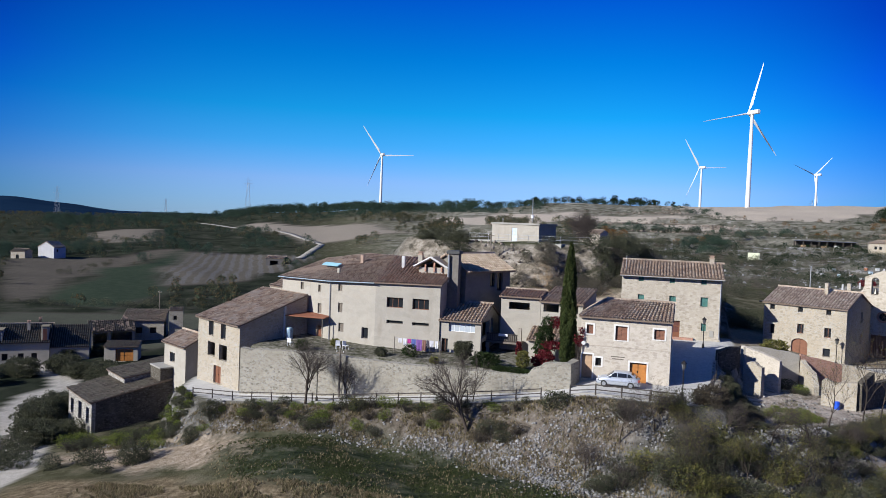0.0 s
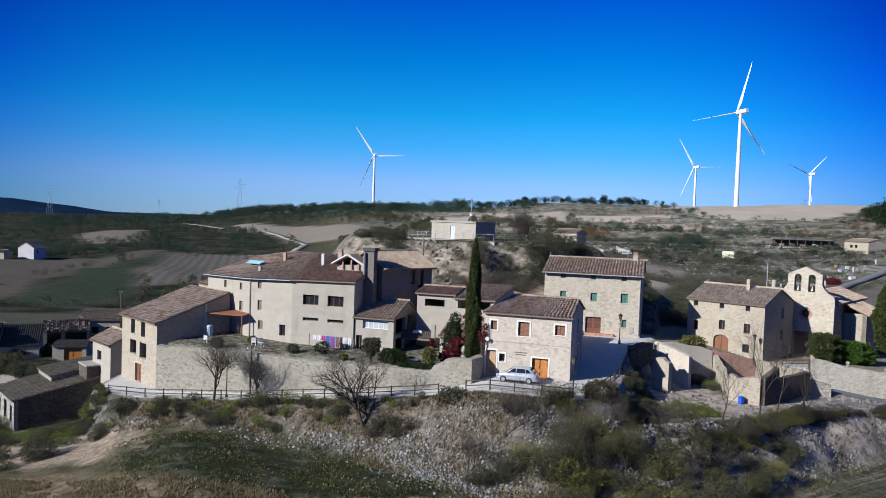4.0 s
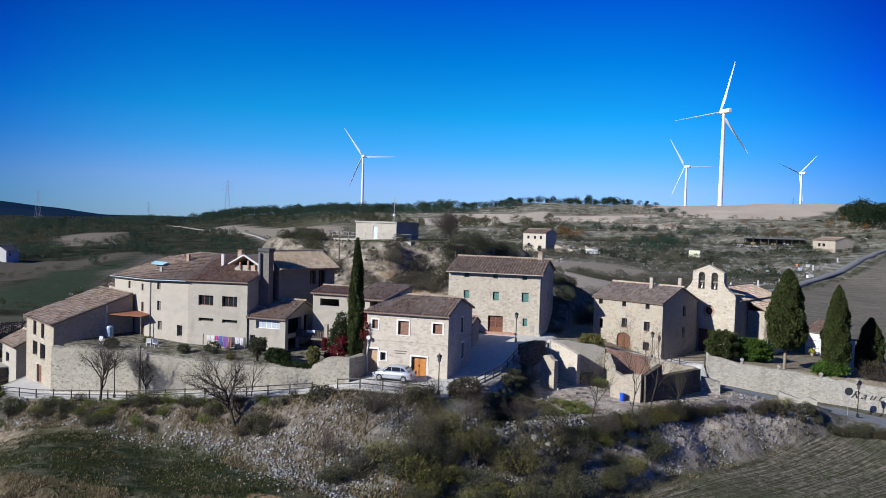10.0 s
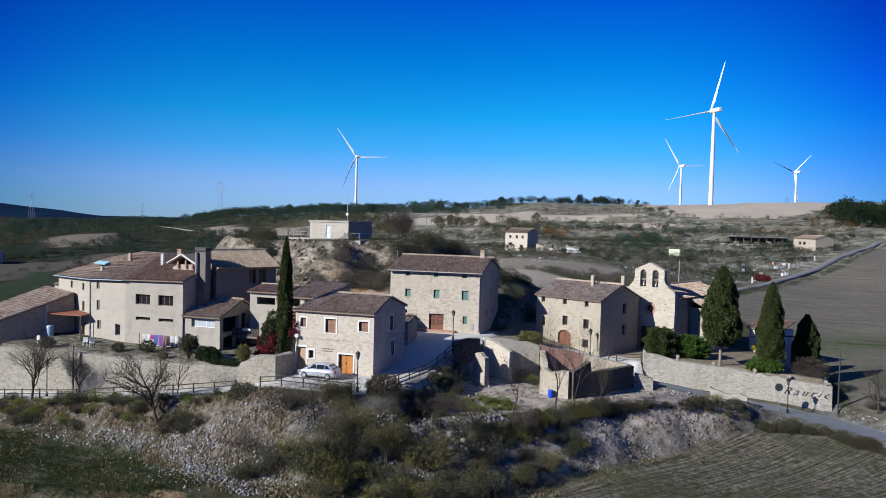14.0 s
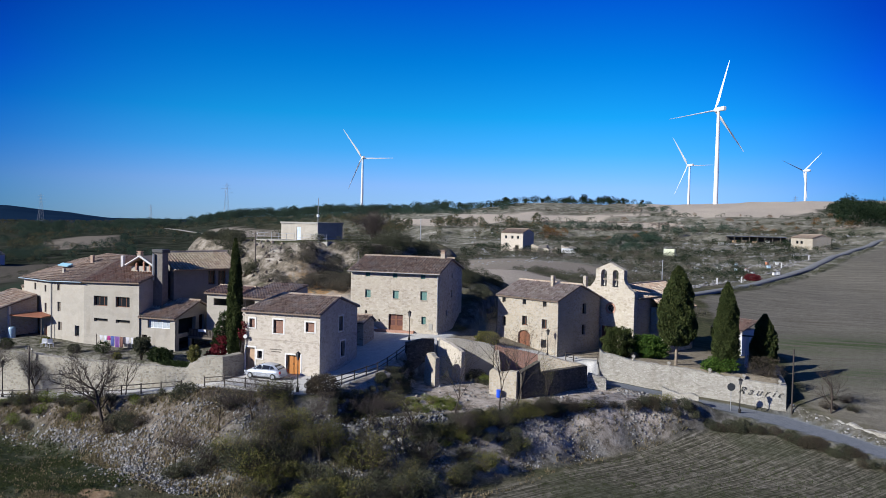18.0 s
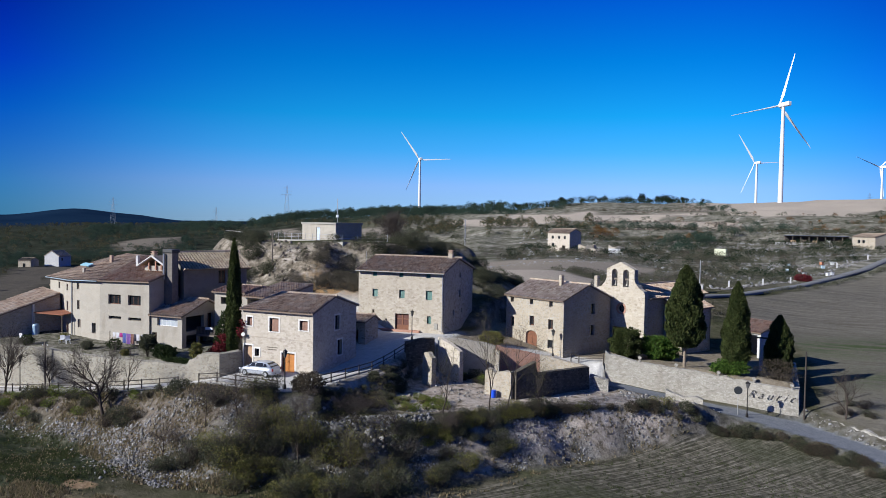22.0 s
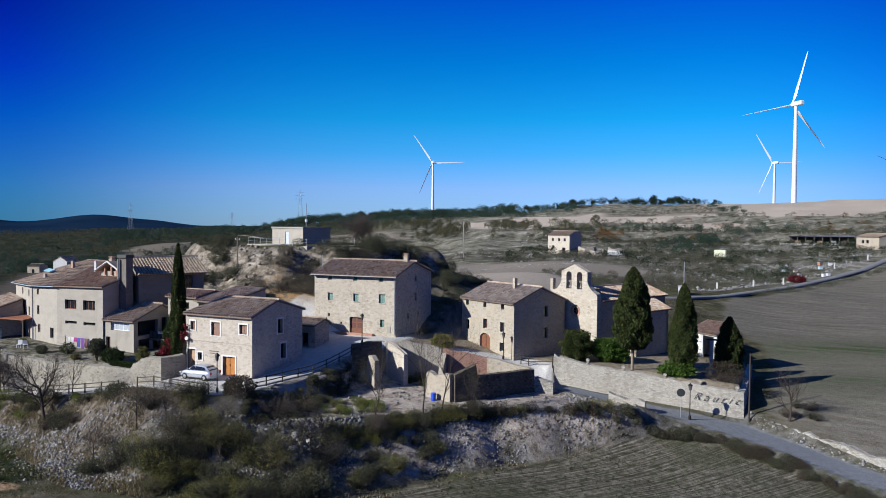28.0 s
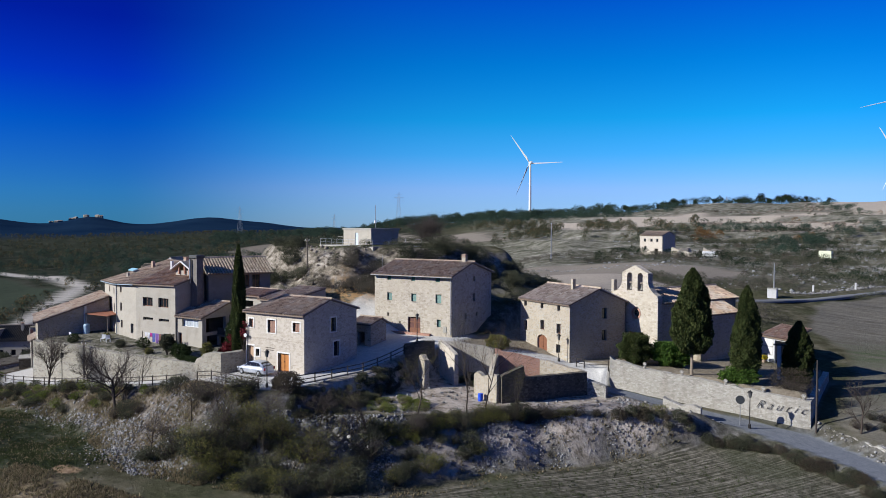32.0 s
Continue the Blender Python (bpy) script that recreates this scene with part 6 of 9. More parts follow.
def bare_tree(name, at, label, height, seed, lean=(0.1, 0, 1), spread_deg=42, bark=None, levels=4, group="", thick=0.16, split=3, leaves=0, leaf_mat=None, category="tree"):
    rng = np.random.default_rng(seed)
    lv = grow(rng, (0, 0, -0.3), lean, height * 0.55, thick, levels, spread_deg, 0.6, split)
    ob = thing(name, at, label, category, group)
    V, Q = tubes(sum(lv[:2], []), 6)
    part("trunk", raw_mesh("trunk", V, Q), bark or BARK, ob)
    V, Q = tubes(sum(lv[2:], []), 3)
    crown = part("crown", raw_mesh("crown", V, Q), bark or TWIG, ob, "bare thin twigs")
    if leaves:
        tips = np.array([s[1] for s in lv[-1]])
        c = tips[rng.integers(0, len(tips), leaves)] + rng.normal(0, 0.12, (leaves, 3))
        V, T = leaf_cards(c, 0.055, rng)
        part("leaves", raw_mesh("leaves", V, tris=T), leaf_mat, crown)
    return ob


def cypress(at, label, height, width, clear, seed, profile, n=5200, group="cypresses of the churchyard"):
    """A dense upright cypress; profile: half width (0..1) at heights 0..1 of the crown."""
    rng = np.random.default_rng(seed)
    ob = thing("cypress", at, label, "tree", group)
    part("trunk", rod(bmesh.new(), (0, 0, -0.4), (0, 0, clear + height * 0.3), 0.17 * max(1, width / 4), 0.12, 10), BARK_PALE, ob)
    hs, ws = zip(*profile)

    def half(k, a):
        lumps = 1 + 0.10 * np.sin(a * 3 + k * 9 + seed) + 0.09 * np.sin(a * 5 - k * 17) + 0.06 * np.sin(a * 9 + k * 31)
        return np.interp(k, hs, ws) * width / 2 * lumps
    k = rng.random(n) ** 0.9
    a = rng.uniform(0, 2 * math.pi, n)
    keep = rng.random(n) < np.clip(np.interp(k, hs, ws) + 0.25, 0, 1)
    k, a = k[keep], a[keep]
    r = half(k, a) * rng.uniform(0.82, 1.04, len(k))
    c = np.stack([r * np.cos(a), r * np.sin(a), clear + k * (height - clear)], 1)
    out = np.stack([np.cos(a) * 0.5, np.sin(a) * 0.5, np.full(len(a), 1.3)], 1)
    V, T = leaf_cards(c, 0.17 * max(0.6, width / 4.5), rng, 0.35, 2.2, out)
    kk, aa = np.meshgrid(np.linspace(0, 1, 26), np.linspace(0, 2 * math.pi, 22, endpoint=False), indexing="ij")
    rr = half(kk, aa) * 0.86
    core = np.stack([rr * np.cos(aa), rr * np.sin(aa), clear + kk * (height - clear)], -1).reshape(-1, 3)
    idx = np.arange(26 * 22).reshape(26, 22)
    Q = np.stack([idx[:-1], np.roll(idx[:-1], -1, 1), np.roll(idx[1:], -1, 1), idx[1:]], -1).reshape(-1, 4)
    part("crown", raw_mesh("crown", np.concatenate([V, core]), Q + len(V), T), CYPRESS, ob, "dense dark green crown")
    return ob


SPIRE = [(0, 0.55), (0.12, 0.95), (0.35, 1.0), (0.6, 0.82), (0.8, 0.55), (0.93, 0.28), (1, 0.05)]
SLIM = [(0, 0.6), (0.1, 0.95), (0.4, 1.0), (0.7, 0.75), (0.9, 0.4), (1, 0.08)]
cypress(pose(-10.4, 73.0, 0.6), "tall slender dark cypress beside the garden wall", 12.6, 1.5, 0.2, 31, SLIM, 10000)
cypress(pose(31.95, 97.6, -0.6), "broad cypress with a pale bare trunk in the churchyard", 11.4, 3.9, 2.4, 32, SPIRE, 20000)
cypress(pose(37.3, 98.3, -0.8), "broad cypress with green shoots at its foot in the churchyard", 10.0, 2.8, 0.6, 33, SPIRE, 17000)
cypress(pose(41.7, 102.9, -1.4), "dark rounded cypress beside the field", 6.7, 2.9, 0.2, 34, [(0, 0.7), (0.2, 1), (0.5, 0.95), (0.8, 0.6), (1, 0.1)], 13000)


def bush(name, at, label, lobes, leaf_mat, n, size, seed, twigs=10, group="", category="bush", thing_at=None):
    rng = np.random.default_rng(seed)
    ob = thing(name, at, label, category, group)
    c, d = blob_points(rng, n, lobes)
    V, T = leaf_cards(c, size, rng, 0.3, 1.5, d * 0.7)
    part("foliage", raw_mesh("foliage", V, tris=T), leaf_mat, ob)
    if twigs:
        fat = 0.05 if twigs < 50 else 0.016
        seg = []
        for i in range(twigs):
            l = lobes[i % len(lobes)]
            tip = np.array(l[:3]) + rng.normal(0, 0.4, 3) * np.array(l[3:])
            mid = tip * np.array([0.45, 0.45, 0.5]) + rng.normal(0, 0.06, 3)
            seg += [((0, 0, -0.2), mid, fat, fat * 0.6), (mid, tip, fat * 0.6, fat * 0.2)]
        V, Q = tubes(seg, 4)
        part("branchwork", raw_mesh("branchwork", V, Q), TWIG, ob)
    return ob


bush("bush", pose(25.3, 99.2, -0.3), "clipped round evergreen bush beside the church door", [(0, 0, 1.7, 1.9, 1.8, 1.9)], CYPRESS, 11000, 0.12, 41)
bush("bush", pose(28.6, 100.4, -0.3), "bright green leafy bush against the church", [(0, 0, 1.3, 1.9, 1.5, 1.4), (1.3, 0.3, 1.0, 1.2, 1.0, 1.2)], GREENERY, 9000, 0.13, 42)
bush("bush", pose(36.9, 97.7, -0.9), "low green bush behind the churchyard wall", [(0, 0, 0.8, 1.8, 0.9, 0.9), (-1.2, 0, 0.6, 1, 0.8, 0.7)], GREENERY, 5000, 0.12, 43)
bush("bush", pose(41.4, 98.6, -1.4), "brown twiggy bush in the churchyard corner", [(0, 0, 1.2, 2.1, 1.2, 1.3), (1.0, 0.2, 0.8, 1.2, 1.0, 0.9)], RUST, 3200, 0.07, 44, 160)
bush("bush", pose(10.6, 93.6, 0.8), "rounded grey-green bush beside the plaza wall", [(0, 0, 0.8, 1.5, 1.0, 0.9)], OLIVE, 3400, 0.1, 45)
bush("bush", pose(2.9, 66.6, -0.4), "dark reddish shrub at the corner of the railing", [(0, 0, 1.1, 1.5, 1.3, 1.1), (-0.9, 0.2, 0.9, 0.9, 0.9, 0.9)], RUST, 6000, 0.08, 46, 80)
bush("bush", pose(-9.7, 64.6, -2.0), "rounded dry brown shrub below the railing", [(0, 0, 1.1, 1.6, 1.3, 1.2)], SCRUB, 5200, 0.08, 47, 80)
bush("bush", pose(-20.6, 71.6, 0.2), "dark grey-green garden bush by the annex", [(0, 0, 1.5, 0.9, 0.8, 0.8), (0.4, 0, 2.1, 0.6, 0.6, 0.5), (-0.4, 0.1, 2.0, 0.6, 0.5, 0.5)], SCRUB, 4000, 0.1, 48)
bush("bush", pose(-18.4, 71.5, 0.2), "clipped dark garden hedge", [(0, 0, 0.8, 1.3, 0.7, 0.9), (0.9, 0.1, 0.7, 0.8, 0.6, 0.8)], GARDEN_GREEN, 4400, 0.1, 49)
bush("hedge", pose(-15.2, 70.5, 0.3), "low trailing green plants along the wall top", [(0, 0, 0.2, 1.8, 0.5, 0.35), (1.2, -0.15, 0.0, 0.9, 0.5, 0.4), (-1.3, 0, 0.2, 0.9, 0.5, 0.3)], GARDEN_GREEN, 3600, 0.09, 50)
bush("bush", pose(-12.9, 74.6, 0.4), "upright green garden tree beside the cypress", [(0, 0, 3.0, 0.95, 0.9, 1.2), (0.2, 0, 4.3, 0.6, 0.6, 0.9), (-0.3, 0, 1.8, 0.9, 0.8, 0.8)], GARDEN_GREEN, 4200, 0.11, 51)
bush("bush", pose(-14.6, 72.2, 0.3), "small yellow-green garden shrub", [(0, 0, 1.0, 0.7, 0.6, 1.0)], OLIVE, 2000, 0.09, 52)
bush("creeper", pose(-12.6, 73.0, 0.3), "red-leaved creeper over the lean-to", [(0, 0.5, 1.1, 0.9, 0.6, 0.9), (0.6, 1.0, 2.4, 1.1, 0.7, 0.45), (-0.8, 0.6, 0.8, 0.7, 0.5, 0.6)], REDLEAF, 1700, 0.15, 53, category="creeper")
bush("creeper", pose(-16.25, 78.0, 0.3), "red-leaved creeper climbing the balcony post", [(0, 0, 0.9, 0.35, 0.3, 1.0)], REDLEAF, 700, 0.12, 54, category="creeper")
bush("creeper", pose(-12.3, 79.55, 0.6), "red creeper spread on the loft wall", [(0, 0, 3.9, 1.1, 0.12, 0.5), (-0.5, 0, 3.1, 0.6, 0.12, 0.5)], REDLEAF, 700, 0.14, 55, category="creeper")
bush("creeper", pose(-9.3, 72.55, 0.0), "red creeper on the corner of the stone house", [(0.1, 0, 3.6, 0.5, 0.15, 0.6), (0.3, 0.0, 4.6, 0.3, 0.1, 0.4)], REDLEAF, 260, 0.12, 56, category="creeper")
for i, (x, y, r) in enumerate(((-38.5, 71.3, 0.8), (-36.0, 74.2, 0.6), (-29.6, 71.8, 0.7), (-26.8, 73.0, 0.9), (-23.5, 71.3, 0.5))):
    bush("garden_shrub", pose(x, y, ground_z(x, y) - 0.05), "small leafy shrub in the walled garden", [(0, 0, r * 0.7, r, r * 0.9, r * 0.8)], (GARDEN_GREEN, OLIVE, SCRUB)[i % 3], 1600, 0.07, 60 + i, group="shrubs of the walled garden")

# bare trees and thin saplings
bare_tree("tree", pose(-35.2, 66.1, -4.4), "bare slender tree at the road edge", 6.4, 71, (0.05, 0, 1), 36, thick=0.15, group="bare trees by the road", split=4)
bare_tree("tree", pose(-32.0, 69.0, -3.8), "bare fan-shaped shrub against the retaining wall", 4.0, 72, (0, 0, 1), 50, thick=0.09, group="bare trees by the road", split=4)
bare_tree("tree", pose(-17.2, 62.7, -4.1), "bare leaning tree on the bank below the road", 7.0, 73, (-0.35, 0.1, 1), 46, thick=0.19, group="bare trees by the road", split=4)
bare_tree("tree", pose(-18.0, 66.3, -2.2), "thin bare sapling beside the railing", 4.6, 74, (0.12, 0, 1), 24, thick=0.07, levels=3, group="bare trees by the road")
for i, (x, y, h) in enumerate(((16.4, 76.4, 7.8), (17.9, 77.2, 8.4), (13.0, 73.2, 5.6), (20.6, 79.0, 4.6), (11.0, 68.2, 4.6))):
    bare_tree("sapling", pose(x, y, ground_z(x, y)), "thin sapling with a few yellow-green leaves on the bank", h, 80 + i, (0.1 * math.sin(i), 0, 1), 32, None, 4, "saplings on the bank", 0.075, 3, 420, AUTUMN if i == 1 else OLIVE)
for i, (x, y, h) in enumerate(((-4.2, 61.5, 4.6), (-1.6, 62.4, 4.2), (1.2, 60.4, 4.4), (3.6, 63.2, 3.8), (-6.6, 59.0, 3.6), (7.6, 65.8, 3.6), (10.4, 66.6, 3.4), (14.2, 70.4, 3.2))):
    bare_tree("bare_shrub", pose(x, y, ground_z(x, y)), "large grey leafless shrub on the stony bank", h, 180 + i, (0.05, 0, 1), 46, None, 4, "bare shrubs on the bank", 0.06, 4, category="shrub")
for i in range(14):
    x, y = 0.4 + 0.86 * i + 0.5 * math.sin(i * 2.1), 58.6 + 0.46 * i + 1.3 * math.sin(i * 3.7)
    bare_tree("sapling", pose(x, y, ground_z(x, y)), "slender shrub with small yellow-green leaves on the bank", 3.4 + 1.2 * math.sin(i * 1.3), 140 + i, (0.1 * math.sin(i), 0, 1), 34, None, 4, "saplings on the bank", 0.05, 3, 520, OLIVE)
bare_tree("tree", pose(47.9, 96.4, -4.6), "small bare tree beside the lane", 5.0, 91, (0.05, 0, 1), 40, BARK, 4, thick=0.13, leaves=60, leaf_mat=OLIVE)
bare_tree("tree", pose(-13.5, 117.0, 11.2), "bare tree beside the tank building", 5.4, 92, (0, 0, 1), 40, None, 4, thick=0.14, split=5)
bare_tree("tree", pose(-16.5, 120.5, 11.2), "bare tree behind the tank building", 5.0, 93, (0.1, 0, 1), 40, None, 4, thick=0.12, split=5)

# ---------------------------------------------------------------- shrubs of the banks
shrub_kinds = []
for i, (leaf, n, size, tw) in enumerate(((SCRUB, 2600, 0.045, 90), (OLIVE, 1900, 0.04, 110), (RUST, 1700, 0.04, 120), (SCRUB, 1200, 0.04, 200), (TUFT, 1700, 0.05, 16))):
    lobes = [(0, 0, 0.62, 0.95, 0.9, 0.62), (0.5, 0.2, 0.5, 0.6, 0.6, 0.5), (-0.45, -0.2, 0.75, 0.55, 0.5, 0.55)]
    kinds = ("grey-green scrub bush on the stony bank", "yellowish scrub bush on the bank", "reddish-brown dry shrub on the bank", "twiggy leafless shrub on the bank", "low olive-green tuft of plants on the bank")
    shrub_kinds.append(bush("shrub", pose(-30 + i, 65, ground_z(-30 + i, 65) - 0.08), kinds[i], lobes, leaf, n, size, 100 + i, tw, group="shrubs on the banks", category="shrub"))


def scatter(poly, count, seed, gap=0.5):
    rng = np.random.default_rng(seed)
    xs, ys = [p[0] for p in poly], [p[1] for p in poly]
    got, tries = [], 0
    while len(got) < count and tries < count * 60:
        tries += 1
        x, y = rng.uniform(min(xs), max(xs)), rng.uniform(min(ys), max(ys))
        if inside(np.array([x]), np.array([y]), poly)[0] < 0 and all((x - a) ** 2 + (y - b) ** 2 > gap * gap for a, b in got):
            got.append((x, y))
    return got, rng


PATCHES = [  # where, how many, which kinds, sizes
    ([(-44, 64.6), (-44, 65.9), (-12, 65.7), (-12, 64.6)], 22, (4, 4, 0), (0.4, 0.75)),
    ([(-44, 62.4), (-44, 64.6), (-12, 64.6), (-12, 61.6)], 40, (0, 3, 4, 0, 2), (0.4, 1.0)),
    ([(-6, 57), (-4, 63), (0, 64.5), (4, 61), (0, 56)], 14, (3, 0, 3, 1), (1.0, 2.0)),
    ([(0, 57), (1, 62.5), (6, 64), (12, 67), (15, 66), (11, 59), (6, 57)], 32, (1, 0, 3, 1, 3), (1.1, 2.1)),
    ([(4, 65), (11, 69.6), (16, 73.6), (17, 72.4), (12, 68)], 12, (1, 2, 4), (0.4, 0.8)),
    ([(4.6, 67.4), (5.2, 79), (6.6, 78), (7.2, 72), (7.8, 69.4)], 40, (0, 2, 0, 3), (0.45, 0.85)),
    ([(4.4, 77), (4.6, 82.6), (5.6, 82.2), (6.2, 80), (6.4, 76)], 20, (0, 3, 0), (0.45, 0.7)),
    ([(9.4, 86.6), (11.4, 87.4), (13.2, 87), (13.2, 85), (11.2, 85)], 9, (0, 3, 4), (0.5, 0.9)),
    ([(11, 68), (16, 75), (21, 80.2), (26, 83.8), (30, 87.6), (31.6, 88.9), (26, 84.0), (20, 78.0), (14.8, 70.4)], 56, (0, 2, 3, 1, 1), (0.5, 1.2)),
    ([(13, 66), (16, 72), (19, 75.5), (19.6, 73.5), (17.6, 69.5), (15, 65)], 13, (0, 3, 1), (0.8, 1.4)),
    ([(-64, 60), (-62, 68), (-52, 67), (-44, 65.4), (-44, 61.5)], 26, (0, 3, 0, 4), (0.6, 1.4)),
    ([(-59, 66), (-58, 70), (-53, 68.6), (-50, 66.6), (-50, 64.6)], 16, (0, 4, 3), (0.6, 1.3)),
    ([(7, 72), (8, 77), (12, 77), (13, 74.5), (10, 71.5)], 30, (4, 4, 1, 4), (0.3, 0.65)),
    ([(44.5, 98.5), (45, 103), (52, 99), (50, 96)], 6, (2, 3), (0.5, 0.9)),
]
for poly, count, kinds, (lo, hi) in PATCHES:
    spots, rng = scatter(poly, count, int(abs(poly[0][0]) * 10) + count)
    for k, (x, y) in enumerate(spots):
        s = rng.uniform(lo, hi)
        c = copy_thing(shrub_kinds[kinds[k % len(kinds)]], pose(x, y, ground_z(x, y) - 0.08 * s, 0, 0, rng.uniform(0, 360)) @ Matrix.Diagonal((s * rng.uniform(0.8, 1.25), s * rng.uniform(0.8, 1.25), s * rng.uniform(0.75, 1.15), 1)))


def thicket(name, label, poly, count, seed, leaf_mat, lo, hi, leaves=1300, size=0.075):
    """Many low bushes grown together on a far bank."""
    spots, rng = scatter(poly, count, seed)
    lobes = []
    for x, y in spots:
        r = rng.uniform(lo, hi)
        z = ground_z(x, y)
        lobes += [(x, y, z + r * 0.55, r, r, r * 0.75), (x + r * 0.5, y - r * 0.3, z + r * 0.4, r * 0.65, r * 0.65, r * 0.6)]
    c, d = blob_points(rng, leaves * count, lobes)
    V, T = leaf_cards(c, size, rng, 0.3, 1.5, d * 0.7)
    return tagged(part(name, raw_mesh(name, V, tris=T), leaf_mat), label, "bushes", kind="stuff")


VERGE = [(24, 83.2), (30, 87.2), (34, 89.2), (40, 90.6), (47, 88.2), (60, 79.9), (59, 78.9), (46, 87.2), (40, 89.5), (34, 88.1)]
thicket("verge_scrub", "dark olive scrub along the edge of the lane", VERGE, 54, 465, SCRUB, 0.25, 0.85, 1100, 0.05)
thicket("verge_scrub", "reddish brown scrub along the edge of the lane", VERGE, 40, 466, RUST, 0.25, 0.8, 1000, 0.05)
thicket("bank_scrub", "dark low scrub grown over the bank of the ramp", [(3.7, 65.8), (4.3, 68), (4.5, 76), (5.4, 76), (5.8, 68), (4.9, 65.0)], 36, 471, SCRUB, 0.3, 0.6, 900, 0.05)
CORNER = [(-56.5, 71.5), (-54.2, 71.0), (-53.2, 70.2), (-51.2, 68.5), (-49.4, 67.3), (-48, 66.0), (-49, 64.8), (-52, 65.6), (-56, 67.6)]
thicket("bank_scrub", "grey-green scrub grown over the corner of the road bank", CORNER, 44, 472, SCRUB, 0.3, 0.6, 900, 0.05)
thicket("bank_scrub", "olive-green plants over the corner of the road bank", CORNER, 16, 473, TUFT, 0.25, 0.5, 800, 0.05)
thicket("valley_scrub", "dark scrub around the barn below the road", [(-75, 58), (-72, 78), (-66, 68), (-62, 56), (-48, 58), (-48, 52)], 26, 467, SCRUB, 0.7, 1.6, 1400, 0.08)
HILLSIDE = [(-36, 96), (-24, 96.5), (-18, 100), (-9, 101), (-4, 108), (4, 118), (3, 128), (-12, 112), (-22, 102.5), (-36, 104)]
thicket("hill_scrub", "dark grey-green scrub over the slope below the tank", HILLSIDE, 60, 461, SCRUB, 0.6, 1.5)
thicket("hill_scrub", "grey twiggy scrub over the flank of the tank hill", [(-22, 96), (-12, 97), (-6, 104), (-8, 109), (-14, 104), (-22, 100)], 40, 468, GREY_TWIG, 0.6, 1.4, 1000)
thicket("hill_scrub", "dark scrub beside the tank building", [(-15, 101), (-8, 102), (-3, 110), (-5, 118), (-11, 112)], 26, 462, SCRUB, 1.0, 2.0)
thicket("hill_scrub", "scrub on the shoulder of the tank hill", [(-41, 100), (-34, 96.5), (-28, 98), (-30, 107), (-38, 110)], 26, 463, SCRUB, 0.6, 1.4)
thicket("hill_scrub", "leafy scrub in the hollow behind the houses", [(-3, 106), (4, 100), (9, 108), (14, 112), (10, 122), (-2, 122)], 22, 464, SCRUB, 1.0, 2.0)


# ---------------------------------------------------------------- loose stones and grass
def rubble(name, label, spots, lo, hi, seed, mat):
    """Broken stones lying on the ground, joined."""
    rng = np.random.default_rng(seed)
    xy = np.array(spots)
    n = len(xy)
    z = land(xy[:, 0], xy[:, 1])
    s = lo * (hi / lo) ** (rng.random(n) ** 1.8)
    base = np.array([[-1, -1, -1], [1, -1, -1], [1, 1, -1], [-1, 1, -1], [-1, -1, 1], [1, -1, 1], [1, 1, 1], [-1, 1, 1]], float) * 0.5
    V = base[None] * (1 + rng.normal(0, 0.22, (n, 8, 3)))
    V[:, 4:, :2] *= rng.uniform(0.45, 0.9, (n, 1, 1))
    V *= s[:, None, None] * np.stack([rng.uniform(0.8, 1.5, n), rng.uniform(0.7, 1.2, n), rng.uniform(0.5, 0.9, n)], 1)[:, None]
    a, b = rng.uniform(0, 6.28, n), rng.normal(0, 0.4, n)
    x, y, w = V[..., 0].copy(), V[..., 1].copy(), V[..., 2].copy()
    x, w = x * np.cos(b)[:, None] - w * np.sin(b)[:, None], x * np.sin(b)[:, None] + w * np.cos(b)[:, None]
    V = np.stack([x * np.cos(a)[:, None] - y * np.sin(a)[:, None], x * np.sin(a)[:, None] + y * np.cos(a)[:, None], w], -1)
    V += np.stack([xy[:, 0], xy[:, 1], z + s * 0.12], 1)[:, None]
    f = np.array([(0, 3, 2, 1), (4, 5, 6, 7), (0, 1, 5, 4), (1, 2, 6, 5), (2, 3, 7, 6), (3, 0, 4, 7)])
    Q = (np.arange(n)[:, None, None] * 8 + f[None]).reshape(-1, 4)
    return tagged(part(name, raw_mesh(name, V.reshape(-1, 3), Q), mat), label, "rubble", kind="stuff")


def sow(poly, count, seed, clump=0.0):
    """Many random places in a polygon, optionally gathered in drifts."""
    rng = np.random.default_rng(seed)
    xs, ys = [p[0] for p in poly], [p[1] for p in poly]
    out = np.zeros((0, 2))
    while len(out) < count:
        q = np.stack([rng.uniform(min(xs), max(xs), count * 2), rng.uniform(min(ys), max(ys), count * 2)], 1)
        ok = inside(q[:, 0], q[:, 1], poly) < 0
        if clump:
            ok &= rng.random(len(q)) < np.clip(0.5 + clump * (ripple(q[:, 0], q[:, 1], 2.4, seed) + 0.6 * ripple(q[:, 0], q[:, 1], 0.9, seed + 3)), 0.02, 1)
        out = np.concatenate([out, q[ok]])
    return out[:count]


def ledge(points, count, width, seed):
    """Places along a line, gathered for a tumbled terrace wall."""
    rng = np.random.default_rng(seed)
    p = np.array(points, float)
    k = rng.uniform(0, len(p) - 1, count)
    i = k.astype(int)
    return p[i] + (p[np.minimum(i + 1, len(p) - 1)] - p[i]) * (k - i)[:, None] + rng.normal(0, width, (count, 2))


